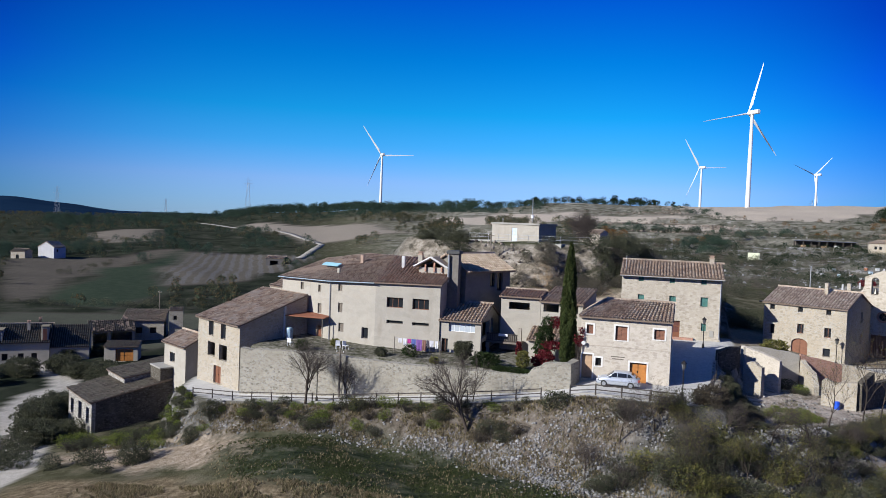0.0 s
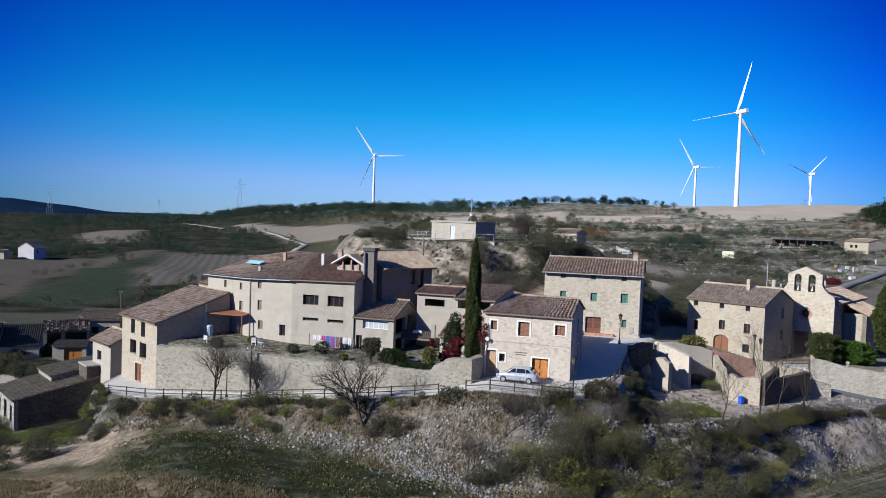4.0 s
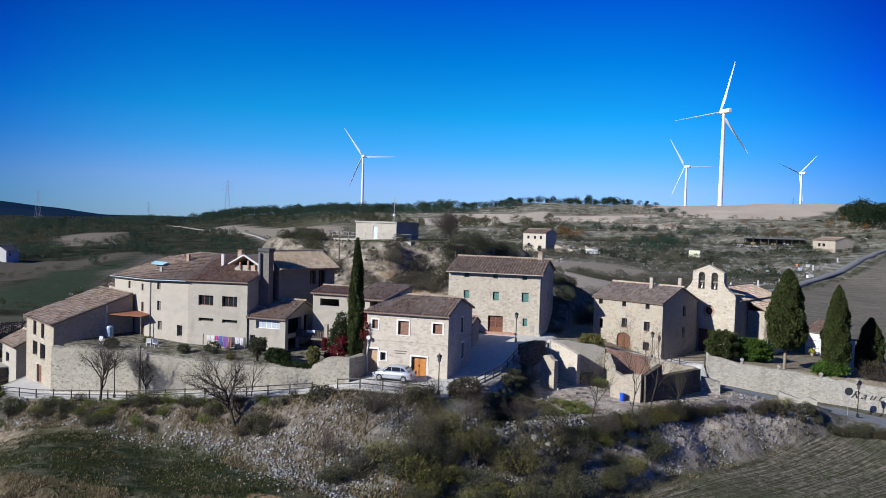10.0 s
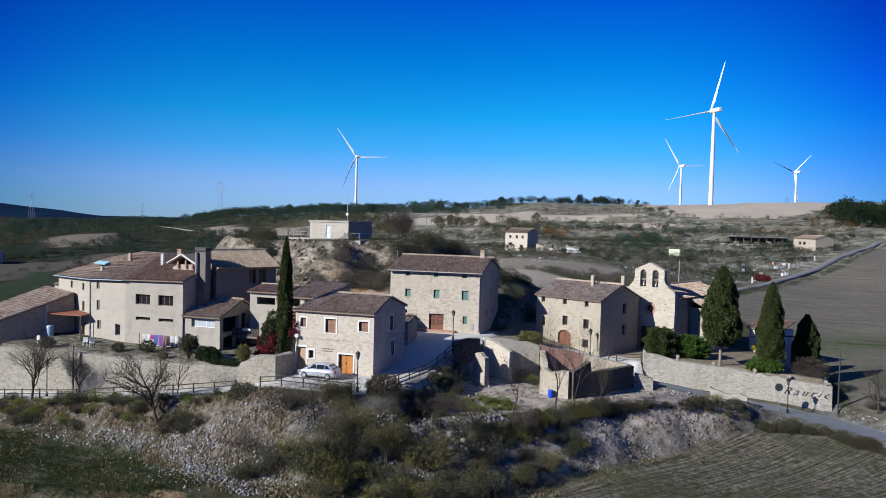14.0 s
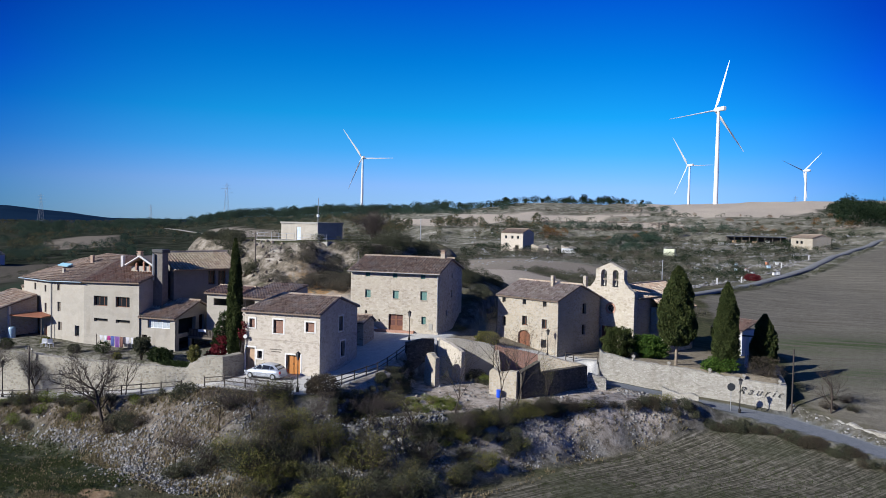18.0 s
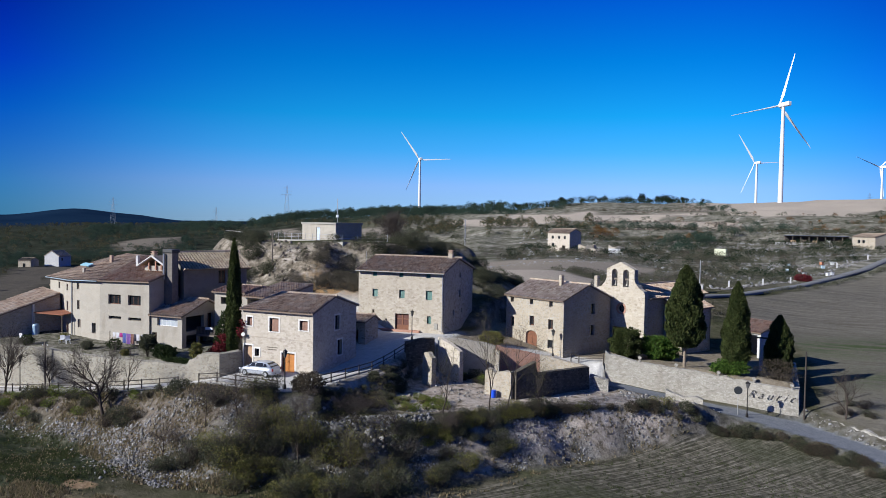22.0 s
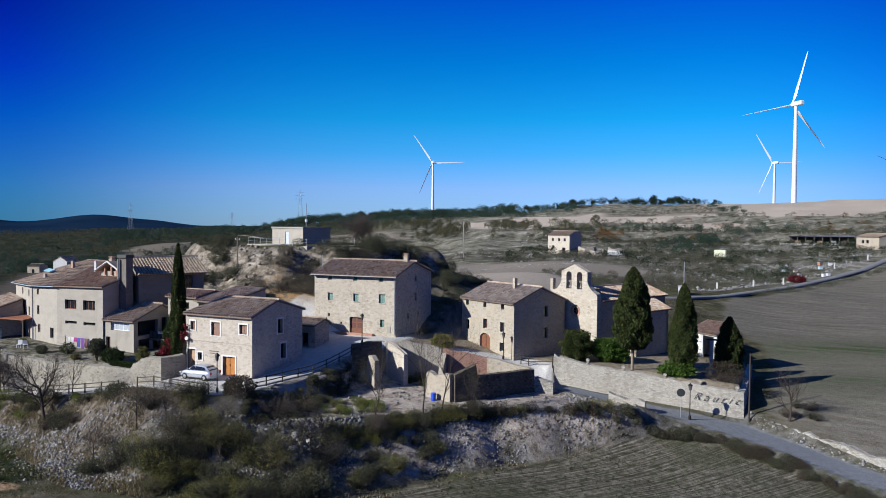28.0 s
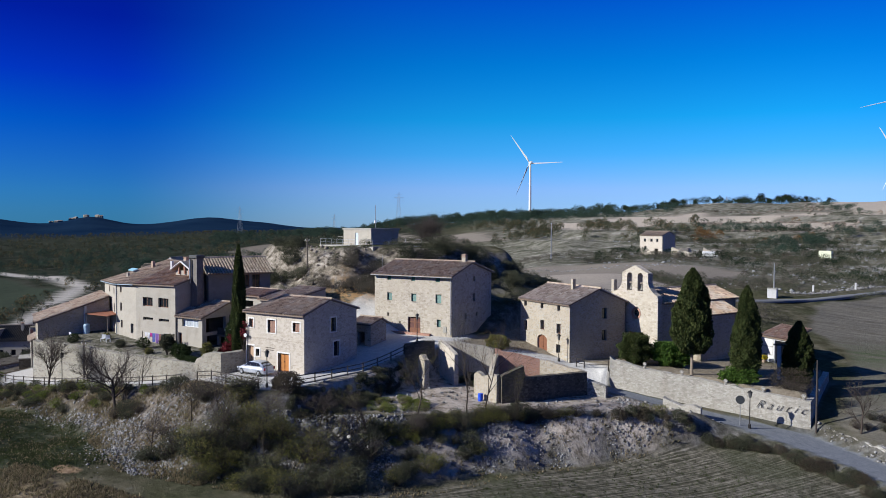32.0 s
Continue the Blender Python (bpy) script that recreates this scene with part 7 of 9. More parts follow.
BANK_L = [(-60, 61), (-46, 61.5), (-30, 61.5), (-20, 60.5), (-12, 57), (-5, 54), (3, 56), (4, 62), (1, 64.6), (-12, 65.4), (-46, 65.6), (-56, 66)]
RIBBON = [(-43.5, 63.4), (-38, 62.6), (-32, 62.2), (-28, 61.5), (-23, 61.4), (-18.5, 61.1), (-15, 61), (-11, 58.8), (-6, 56.5)]
rubble("bank_rubble", "pale broken stones spilling down the bank below the road", np.concatenate([sow(BANK_L, 900, 5, 0.9), ledge(RIBBON, 360, 0.5, 31), ledge(RIBBON[4:], 400, 0.7, 32), sow([(-16, 60), (-9, 63.5), (0, 63.5), (2, 60), (-3, 54.5), (-8, 55)], 4200, 6, 0.8)]), 0.04, 0.24, 7, ROCK)
rubble("bank_rubble", "broken stones down the bank beside the barn", sow([(-60, 63), (-58, 67), (-52, 67.5), (-44, 66), (-44, 61.5), (-52, 60)], 2600, 55, 0.6), 0.05, 0.26, 56, ROCK)
rubble("bank_stones", "pale field stones tumbled along the foot of the bank", np.concatenate([ledge(RIBBON[:2], 200, 0.6, 35), ledge(RIBBON[2:5], 110, 0.6, 36), ledge(RIBBON[4:], 500, 0.4, 37), ledge(RIBBON[6:], 900, 1.4, 38)]), 0.06, 0.25, 39, ROCK)
rubble("bank_rubble", "pale stones at the foot of the yard's bank", np.concatenate([sow([(3, 64), (9, 69.5), (14, 73), (17, 70), (13, 64), (6, 60)], 2200, 8, 0.8), sow([(17, 68.5), (23, 76), (27, 81), (34, 88.5), (33, 89.5), (25, 84.4), (18, 76)], 1500, 9, 0.9)]), 0.04, 0.22, 10, ROCK)
rubble("boulders", "pale boulders along the edge of the yard", np.concatenate([ledge([(4.3, 63.8), (7.6, 66), (10.2, 68), (13, 70.4)], 70, 0.5, 33), ledge([(5.5, 63.4), (9, 65.4), (13, 69)], 50, 0.6, 34)]), 0.22, 0.75, 35, ROCK)
rubble("hill_rocks", "grey limestone boulders on the slope below the tank", sow([(-38, 99), (-22, 95.5), (-13, 98), (-8, 106), (-12, 108), (-20, 104), (-36, 106)], 420, 11, 0.9), 0.1, 0.55, 12, CRAG)
rubble("yard_stones", "loose pale stones about the ruined yard and lane edge", np.concatenate([sow(YARD, 700, 13, 0.5), sow([(4, 64.5), (6, 64), (10, 68.5), (13, 71.5), (12, 72.2), (8, 69)], 500, 17, 0.6), sow([(26, 89.8), (36, 91.6), (36, 92.3), (26, 91.6)], 300, 14), sow([(44, 97.4), (60, 87.5), (60, 86.6), (44, 96.4)], 260, 15)]), 0.06, 0.3, 16, ROCK)


def grass(name, label, spots, height, seed, mat, blades=5, stray=0.0):
    rng = np.random.default_rng(seed)
    xy = np.repeat(np.asarray(spots), blades, 0)
    n = len(xy)
    xy = xy + rng.normal(0, 0.07, (n, 2)) + np.repeat(rng.normal(0, stray, (len(spots), 2)), blades, 0)
    z = land(xy[:, 0], xy[:, 1])
    a = rng.uniform(0, 6.28, n)
    h = height * rng.uniform(0.5, 1.5, n)
    w = 0.035 + 0.03 * rng.random(n)
    tip = np.stack([xy[:, 0] + rng.normal(0, 0.4, n) * h, xy[:, 1] + rng.normal(0, 0.4, n) * h, z + h], 1)
    l = np.stack([xy[:, 0] - np.cos(a) * w, xy[:, 1] - np.sin(a) * w, z - 0.03], 1)
    r = np.stack([xy[:, 0] + np.cos(a) * w, xy[:, 1] + np.sin(a) * w, z - 0.03], 1)
    V = np.stack([l, r, tip], 1).reshape(-1, 3)
    return tagged(part(name, raw_mesh(name, V, tris=np.arange(n * 3).reshape(-1, 3)), mat), label, "grass", kind="stuff")


grass("turf", "patchy green turf at the foot of the bank", sow([(-40, 59.5), (-28, 61), (-20, 60.6), (-8, 56), (-5, 51), (-18, 47), (-32, 50.5)], 6500, 21, 1.5), 0.09, 22, TURF, stray=0.5)
grass("dry_grass", "dry tufts among the turf", sow([(-42, 59.5), (-28, 61), (-20, 60.6), (-8, 56), (-5, 51), (-18, 47), (-34, 50.5)], 1300, 29, 1.4), 0.14, 30, STRAW, 3, stray=0.5)
grass("dry_grass", "dry straw-coloured grass on the banks", np.concatenate([sow(BANK_L, 6000, 23, 0.6), sow([(2, 56), (9, 69), (20, 80), (30, 87), (34, 88), (24, 76), (16, 60)], 900, 24, 0.8), sow([(-46, 44), (-46, 50), (-20, 49), (2, 52), (10, 44)], 7000, 25, 0.9)]), 0.2, 26, STRAW)
grass("field_stubble", "sparse dry stubble in the tilled field", sow([(14, 50), (24, 76), (34, 87), (48, 82), (64, 70), (60, 50)], 4000, 27, 0.3), 0.10, 28, TURF, 4)


# ---------------------------------------------------------------- street furniture and small things
def railing(points, label, gap=2.35, height=0.95, posts=None):
    """A timber railing: posts with two rails that follow the ground."""
    ob = thing("railing", pose(points[0][0], points[0][1], 0), label, "railing")
    o = Vector((points[0][0], points[0][1], 0))
    spots = []
    for a, b in zip(points, points[1:]):
        n = max(1, round(math.hypot(b[0] - a[0], b[1] - a[1]) / gap))
        spots += [(a[0] + (b[0] - a[0]) * i / n, a[1] + (b[1] - a[1]) * i / n) for i in range(n)]
    spots.append(points[-1])
    feet = [Vector((x, y, ground_z(x, y))) - o for x, y in spots]
    for f in feet:
        part("post", a_rod(f - Vector((0, 0, 0.3)), f + Vector((0, 0, height + 0.05)), 0.065, 0.06), TIMBER, ob)
    for z in (height - 0.06, height * 0.5):
        for a, b in zip(feet, feet[1:]):
            part("rail", a_rod(a + Vector((0, 0, z)), b + Vector((0, 0, z)), 0.05, sides=6), TIMBER, ob)
    return ob


railing([(-49.5, 67.6), (-44, 66.7), (-30, 66.5), (-11.6, 66.3)], "dark timber railing along the road edge")
railing([(-9.0, 66.2), (-4.5, 65.9), (0.4, 65.4)], "dark timber railing beside the parked car")
railing([(1.6, 66.2), (2.8, 70.5), (3.6, 77.0), (3.95, 83.9)], "dark timber railing up the paved ramp")
railing([(19.6, 95.7), (20.5, 95.8), (23.3, 95.9)], "short dark railing before the church steps", 1.9)


def kerb(points, w, label):
    ob = thing("kerb", pose(points[0][0], points[0][1], 0), label, "kerb", kind="structure")
    o = Vector((points[0][0], points[0][1], 0))
    bm = bmesh.new()
    for a, b in zip(points, points[1:]):
        n = max(1, round(math.hypot(b[0] - a[0], b[1] - a[1]) / 1.0))
        for i in range(n):
            p, q = (Vector((a[0] + (b[0] - a[0]) * k, a[1] + (b[1] - a[1]) * k, 0)) for k in (i / n, (i + 0.985) / n))
            s = Vector((-(q - p).y, (q - p).x, 0)).normalized() * w / 2
            vs = []
            for z in (-0.25, 0.12):
                for v in (p - s, p + s, q + s, q - s):
                    vs.append(bm.verts.new(Vector((v.x, v.y, ground_z((p if v in (p - s, p + s) else q).x, p.y) + z)) - o))
            for f in ((0, 3, 2, 1), (4, 5, 6, 7), (0, 1, 5, 4), (1, 2, 6, 5), (2, 3, 7, 6), (3, 0, 4, 7)):
                bm.faces.new([vs[i] for i in f])
    part("kerb_stones", bm, CONCRETE, ob)
    return ob


kerb([(-44, 66.95), (-30, 66.75), (-11.6, 66.55), (0.2, 65.65)], 0.25, "pale concrete kerb under the railing")
kerb([(1.35, 66.2), (2.5, 70.5), (3.3, 77.0), (3.65, 83.8)], 0.25, "pale concrete kerb of the ramp")


def street_lamp(x, y, height, label, z=None):
    z = ground_z(x, y) if z is None else z
    ob = thing("street_lamp", pose(x, y, z), label, "street lamp", "lantern street lamps")
    part("pole", lathe(bmesh.new(), [(0.14, -0.1), (0.13, 0.35), (0.055, 0.5), (0.038, height - 0.75), (0.034, height - 0.7)], 10), IRON, ob)
    lan = part("lantern", lathe(bmesh.new(), [(0.08, height - 0.72), (0.13, height - 0.66), (0.2, height - 0.25), (0.2, height - 0.22)], 6), plain("frosted_lantern_glass", (0.10, 0.10, 0.10), 0.3), ob, "six-sided glass lantern")
    part("lantern_cap", lathe(bmesh.new(), [(0.27, height - 0.22), (0.16, height - 0.08), (0.05, height - 0.02), (0.02, height + 0.1)], 6), IRON, lan)
    return ob


street_lamp(0.5, 66.4, 3.55, "black iron street lamp beside the corner house")
street_lamp(2.6, 88.5, 3.4, "black iron street lamp below the tall house")
street_lamp(38.6, 93.0, 3.7, "black iron street lamp beside the churchyard wall")
street_lamp(17.4, 95.8, 3.2, "black iron street lamp beside the church house")
street_lamp(-34.6, 67.4, 3.9, "black iron street lamp on the lower road")


def utility_pole(x, y, height, label, mat=None, r=0.12, arm=True):
    z = ground_z(x, y)
    ob = thing("utility_pole", pose(x, y, z), label, "utility pole", "utility poles")
    part("pole", a_rod((0, 0, -0.5), (0, 0, height), r, r * 0.7), mat or WOOD_GREY, ob)
    if not arm:
        return ob
    part("crossarm", a_box(-0.45, 0.45, -0.05, 0.05, height - 0.5, height - 0.4), mat or WOOD_GREY, ob)
    for k in (-0.38, 0.38):
        part("insulator", a_rod((k, 0, height - 0.4), (k, 0, height - 0.25), 0.04), WHITE, ob)
    return ob


utility_pole(-33.0, 69.2, 5.1, "dark wooden utility pole against the retaining wall")
utility_pole(44.1, 96.5, 7.2, "plain dark post at the end of the churchyard wall", TIMBER, 0.1, False)
utility_pole(27.6, 185.7, 7.2, "tall pale utility pole in the field", STEEL, 0.13, False)
t = thing("meter_block", pose(27.5, 184.6, ground_z(27.5, 184.6)), "pale concrete block at the foot of the pole", "block")
part("body", a_box(-0.9, 0.9, -0.8, 0.8, -0.5, 1.9, bevel=0.06), WHITEWASH, t)
part("cap", a_box(-1.0, 1.0, -0.9, 0.9, 1.9, 2.05), CONCRETE, t)
utility_pole(-69, 290, 15.0, "pale utility pole behind the village", STEEL, 0.2)
utility_pole(-25.5, 100.5, 5.0, "leaning wooden pole on the rocky slope")
utility_pole(-120, 150, 8.0, "leaning wooden pole in the valley")


# the parked hatchback
def car():
    x, y = -5.2, 70.5
    ob = thing("car", pose(x, y, ground_z(x, y) + 0.02, 0, 0, 180) @ Matrix.Diagonal((0.94, 0.97, 1.0, 1)), "silver hatchback car parked before the stone house", "car")
    paint = plain("silver_paint", (0.58, 0.61, 0.66), 0.3, 0.4, 0.03)
    dark = plain("car_rubber", (0.02, 0.02, 0.02), 0.7)
    # stations from the tail to the nose: x, half width, belt height, roof height, half width of the roof
    tint = glass_like("tinted_car_glass", (0.012, 0.014, 0.017), 0.02)
    st = [(-2.02, 0.66, 0.80, 0.80, 0.62), (-1.9, 0.76, 0.90, 0.93, 0.66), (-1.62, 0.82, 0.95, 1.17, 0.62), (-1.2, 0.845, 0.955, 1.37, 0.60), (-0.6, 0.85, 0.95, 1.435, 0.60), (0.0, 0.85, 0.935, 1.43, 0.60), (0.42, 0.85, 0.925, 1.34, 0.61), (0.85, 0.84, 0.915, 1.12, 0.65), (1.15, 0.83, 0.90, 0.92, 0.70), (1.6, 0.79, 0.80, 0.81, 0.62), (1.9, 0.70, 0.68, 0.69, 0.55), (2.06, 0.55, 0.55, 0.56, 0.45)]

    def loft(rings, closed):
        bm = bmesh.new()
        vs = [[bm.verts.new(v) for v in r] for r in rings]
        for a, b in zip(vs, vs[1:]):
            for i in range(len(a) - (0 if closed else 1)):
                j = (i + 1) % len(a)
                f = bm.faces.new((a[i], a[j], b[j], b[i]))
                f.smooth = True
        bm.faces.new(vs[0])
        bm.faces.new(vs[-1][::-1])
        return bm
    part("body", loft([[(x, -w * 0.92, 0.24), (x, -w, 0.36), (x, -w * 1.0, 0.62), (x, -w * 0.96, zb), (x, -w * 0.7, zb + 0.02), (x, w * 0.7, zb + 0.02), (x, w * 0.96, zb), (x, w, 0.62), (x, w, 0.36), (x, w * 0.92, 0.24)] for x, w, zb, zr, wr in st], True), paint, ob)
    glass = [s for s in st if s[3] - s[2] > 0.015]
    part("cabin", loft([[(x, -w * 0.95, zb - 0.02), (x, -wr, zr - 0.05), (x, -wr * 0.8, zr), (x, wr * 0.8, zr), (x, wr, zr - 0.05), (x, w * 0.95, zb - 0.02)] for x, w, zb, zr, wr in glass], True), paint, ob)

    def pane_of(corners, out):
        bm = bmesh.new()
        rings = [[bm.verts.new(Vector(c) + Vector(out) * k) for c in corners] for k in (-0.02, 0.026)]
        bm.faces.new(rings[1])
        bm.faces.new(rings[0][::-1])
        for a in range(len(corners)):
            b = (a + 1) % len(corners)
            bm.faces.new((rings[0][a], rings[0][b], rings[1][b], rings[1][a]))
        return bm

    def flank(px, pz, s):
        return (px, s * (0.805 - (pz - 0.93) * 0.42), pz)
    for s in (-1, 1):
        for shape in (((0.78, 0.975), (0.08, 0.98), (0.06, 1.335), (0.36, 1.31)), ((0.0, 0.98), (-0.86, 0.985), (-0.84, 1.325), (-0.02, 1.335)), ((-0.94, 0.99), (-1.42, 1.04), (-1.16, 1.27), (-0.92, 1.31))):
            part("side_window", pane_of([flank(px, pz, s) for px, pz in shape], (0, s, 0.4)), tint, ob, "dark side window")
    part("windscreen", pane_of([(1.06, -0.70, 0.965), (1.06, 0.70, 0.965), (0.47, 0.53, 1.325), (0.47, -0.53, 1.325)], (0.5, 0, 0.85)), tint, ob, "dark windscreen")
    part("rear_window", pane_of([(-1.82, -0.62, 0.99), (-1.82, 0.62, 0.99), (-1.28, 0.52, 1.335), (-1.28, -0.52, 1.335)], (-0.55, 0, 0.85)), tint, ob, "dark rear window")
    for wx in (-1.27, 1.3):
        for s in (-1, 1):
            bm = bmesh.new()
            lathe(bm, [(0.16, -0.1), (0.29, -0.1), (0.31, -0.06), (0.31, 0.06), (0.29, 0.1), (0.16, 0.1)], 20)
            tyre = part("wheel", bm, dark, ob, "black tyre on a steel rim", pose(wx, s * 0.79, 0.31, 90))
            bm = bmesh.new()
            lathe(bm, [(0.19, -0.105), (0.19, 0.105)], 14)
            part("rim", bm, STEEL, tyre)
    for s in (-1, 1):
        part("headlight", a_box(1.86, 2.03, s * 0.7 - 0.14, s * 0.7 + 0.14, 0.58, 0.72, bevel=0.03), plain("headlight_glass", (0.7, 0.72, 0.75), 0.1), ob, "clear headlight")
        part("tail_light", a_box(-2.09, -1.98, s * 0.7 - 0.1, s * 0.7 + 0.1, 0.62, 0.88, bevel=0.02), plain("tail_light_red", (0.35, 0.02, 0.02), 0.2), ob, "red tail light")
        part("mirror", a_box(0.78, 0.95, s * 0.86 - 0.06, s * 0.86 + 0.1 * (s > 0) + 0.0, 0.94, 1.06, bevel=0.02), paint, ob)
    for px in (-2.09, 2.04):
        part("bumper", a_box(px - 0.03, px + 0.04, -0.72, 0.72, 0.30, 0.44, bevel=0.02), paint, ob)
    part("side_strip", a_box(-1.9, 1.9, 0.852, 0.862, 0.56, 0.60), STEEL, ob)
    part("side_strip", a_box(-1.9, 1.9, -0.862, -0.852, 0.56, 0.60), STEEL, ob)
    return ob


car()


# dish on the corner house
t = thing("satellite_dish", house_a.matrix_world @ pose(0.32, -0.05, 3.45), "small white satellite dish on the house wall", "dish")
part("bracket", a_rod((0, 0.05, 0), (0, -0.25, 0), 0.02), STEEL, t)
part("reflector", lathe(bmesh.new(), [(0.04, 0.0), (0.13, 0.03), (0.19, 0.06), (0.2, 0.075)], 16), SURROUND, t, at=pose(0, -0.28, 0, 75, 0, 15))


# laundry on a line before the farmhouse
def laundry():
    ob = thing("laundry_line", pose(-29.2, 74.6, 0), "washing line with coloured clothes before the farmhouse", "laundry")
    for x in (0, 5.2):
        part("post", a_rod((x, 0, 0.2), (x, 0, 2.05), 0.05), WOOD_GREY, ob)
    part("line", a_rod((0, 0, 1.95), (5.2, 0, 1.95), 0.012, sides=4), STEEL, ob)
    return ob


laundry()
cloths = [(0.45, 0.4, 0.5, (0.62, 0.61, 0.64), "white"), (1.0, 0.4, 0.75, (0.64, 0.64, 0.68), "white"), (1.5, 0.4, 0.5, (0.45, 0.06, 0.25), "magenta"), (1.95, 0.5, 1.1, (0.10, 0.13, 0.35), "navy"), (2.5, 0.65, 1.2, (0.20, 0.10, 0.30), "purple"), (3.2, 0.4, 1.15, (0.22, 0.12, 0.10), "brown"), (3.65, 0.3, 0.8, (0.08, 0.07, 0.09), "black"), (4.0, 0.45, 0.7, (0.60, 0.58, 0.62), "white"), (4.65, 0.3, 0.8, (0.64, 0.63, 0.66), "white"), (5.05, 0.3, 0.95, (0.16, 0.15, 0.15), "charcoal")]
for x, w, h, col, word in cloths:
    bm = bmesh.new()
    rows = []
    for j in range(5):
        rows.append([[bm.verts.new((w * i / 6, 0.04 * math.sin(i * 1.7 + x * 3) * (j / 4) + t, -h * j / 4)) for i in range(7)] for t in (0, 0.02)])
    for a, b in zip(rows, rows[1:]):
        for t in (0, 1):
            for i in range(6):
                bm.faces.new((a[t][i], a[t][i + 1], b[t][i + 1], b[t][i]))
    tagged(part("garment", bm, plain(word + "_cloth", col, 0.9), at=pose(-29.2 + x, 74.59, 1.96)), word + " garment pegged to the washing line", "clothing", "clothes on the line")


# veranda between the narrow house and the farmhouse
def veranda():
    ob = thing("veranda", pose(-43.6, 76.2, 0), "veranda with a rust-red roof sheet and white pillar", "veranda")
    part("roof", a_box(-0.3, 5.2, -0.2, 2.8, 0, 0.1, m=pose(0, 0, 3.1, 4)), plain("rust_red_sheet", (0.28, 0.10, 0.05), 0.7), ob)
    part("pillar", a_box(-0.2, 0.25, -0.3, 0.15, 0.2, 4.2), WHITEWASH, ob, "white square pillar")
    part("post", a_rod((4.9, 0, 0.2), (4.9, 0, 3.1), 0.06), WOOD_GREY, ob)
    part("wall", a_box(-1.9, -0.2, -0.1, 0.2, 0.2, 3.0), WHITEWASH, ob)
    return ob


veranda()
t = thing("water_drum", pose(-42.6, 75.7, 0.45), "pale blue plastic water drum under the veranda", "drum")
part("body", lathe(bmesh.new(), [(0.36, 0), (0.4, 0.1), (0.4, 1.2), (0.33, 1.35), (0.2, 1.4)], 14), plain("pale_blue_plastic", (0.35, 0.5, 0.62), 0.4), t)
for x, y, wd in ((-40.6, 72.4, "white"), (-35.2, 73.2, "white"), (-34.4, 73.4, "white")):
    t = thing("garden_chair", pose(x, y, ground_z(x, y), 0, 0, 40 * x), "white plastic garden chair in the walled garden", "chair", "garden chairs")
    part("seat", a_box(-0.25, 0.25, -0.25, 0.25, 0.4, 0.45), WHITE, t)
    part("backrest", a_box(-0.25, 0.25, 0.22, 0.27, 0.45, 0.9), WHITE, t)
    for lx in (-0.22, 0.22):
        for ly in (-0.22, 0.22):
            part("leg", a_rod((lx, ly, 0), (lx, ly, 0.4), 0.025), WHITE, t)

# blue drum in the yard
t = thing("drum", pose(15.1, 81.4, ground_z(15.1, 81.4)), "bright blue plastic drum before the ruined wall", "drum")
t.scale = (0.6, 0.6, 0.7)
blue_plastic = plain("blue_plastic", (0.01, 0.08, 0.62), 0.35, 0, 0.08)
part("body", lathe(bmesh.new(), [(0.40, 0), (0.43, 0.06), (0.44, 0.35), (0.46, 0.4), (0.44, 0.45), (0.44, 0.95), (0.42, 1.0)], 18), blue_plastic, t)
part("lid", lathe(bmesh.new(), [(0.47, 1.0), (0.47, 1.08), (0.2, 1.12)], 18), blue_plastic, t)

# round sign and the iron letters on the churchyard wall
t = thing("road_sign", pose(37.7, 93.1, ground_z(37.7, 93.1)), "round road sign seen from its dark grey back", "road sign")
part("pole", a_rod((0, 0, -0.2), (0, 0, 2.9), 0.035), STEEL, t)
part("disc", lathe(bmesh.new(), [(0.42, -0.01), (0.42, 0.01)], 24), plain("grey_sign_back", (0.05, 0.055, 0.06), 0.5, 0.3), t, "dark grey sign disc", pose(0, -0.05, 2.55, 90, 0, 12))
curve = bpy.data.curves.new("wall_letters", "FONT")
curve.body, curve.size, curve.extrude, curve.shear, curve.space_character = "Rauric", 1.2, 0.02, 0.55, 1.5
curve.offset = -0.027
curve.materials.append(IRON)
letters = tagged(new("wall_letters", curve), "large dark iron letters fixed to the churchyard wall", "lettering")
letters.matrix_world = pose(38.5, 96.44, -2.95, 90, 2.5, 3.2)

# stone finials on the churchyard wall
for x, y, z in ((27.3, 96.15, 0.0), (31.2, 96.42, -0.5), (35.6, 96.7, -1.0), (39.2, 96.9, -1.4), (42.9, 97.03, -1.75)):
    t = thing("finial", pose(x, y, z), "weathered round stone finial on the churchyard wall", "finial", "finials on the wall")
    part("stem", lathe(bmesh.new(), [(0.17, -0.1), (0.14, 0.08), (0.08, 0.16)], 8), DRYSTONE, t)
    part("disc", lathe(bmesh.new(), [(0.14, -0.08), (0.21, -0.05), (0.21, 0.05), (0.14, 0.08)], 14), DRYSTONE, t, at=pose(0, 0, 0.34, 90))


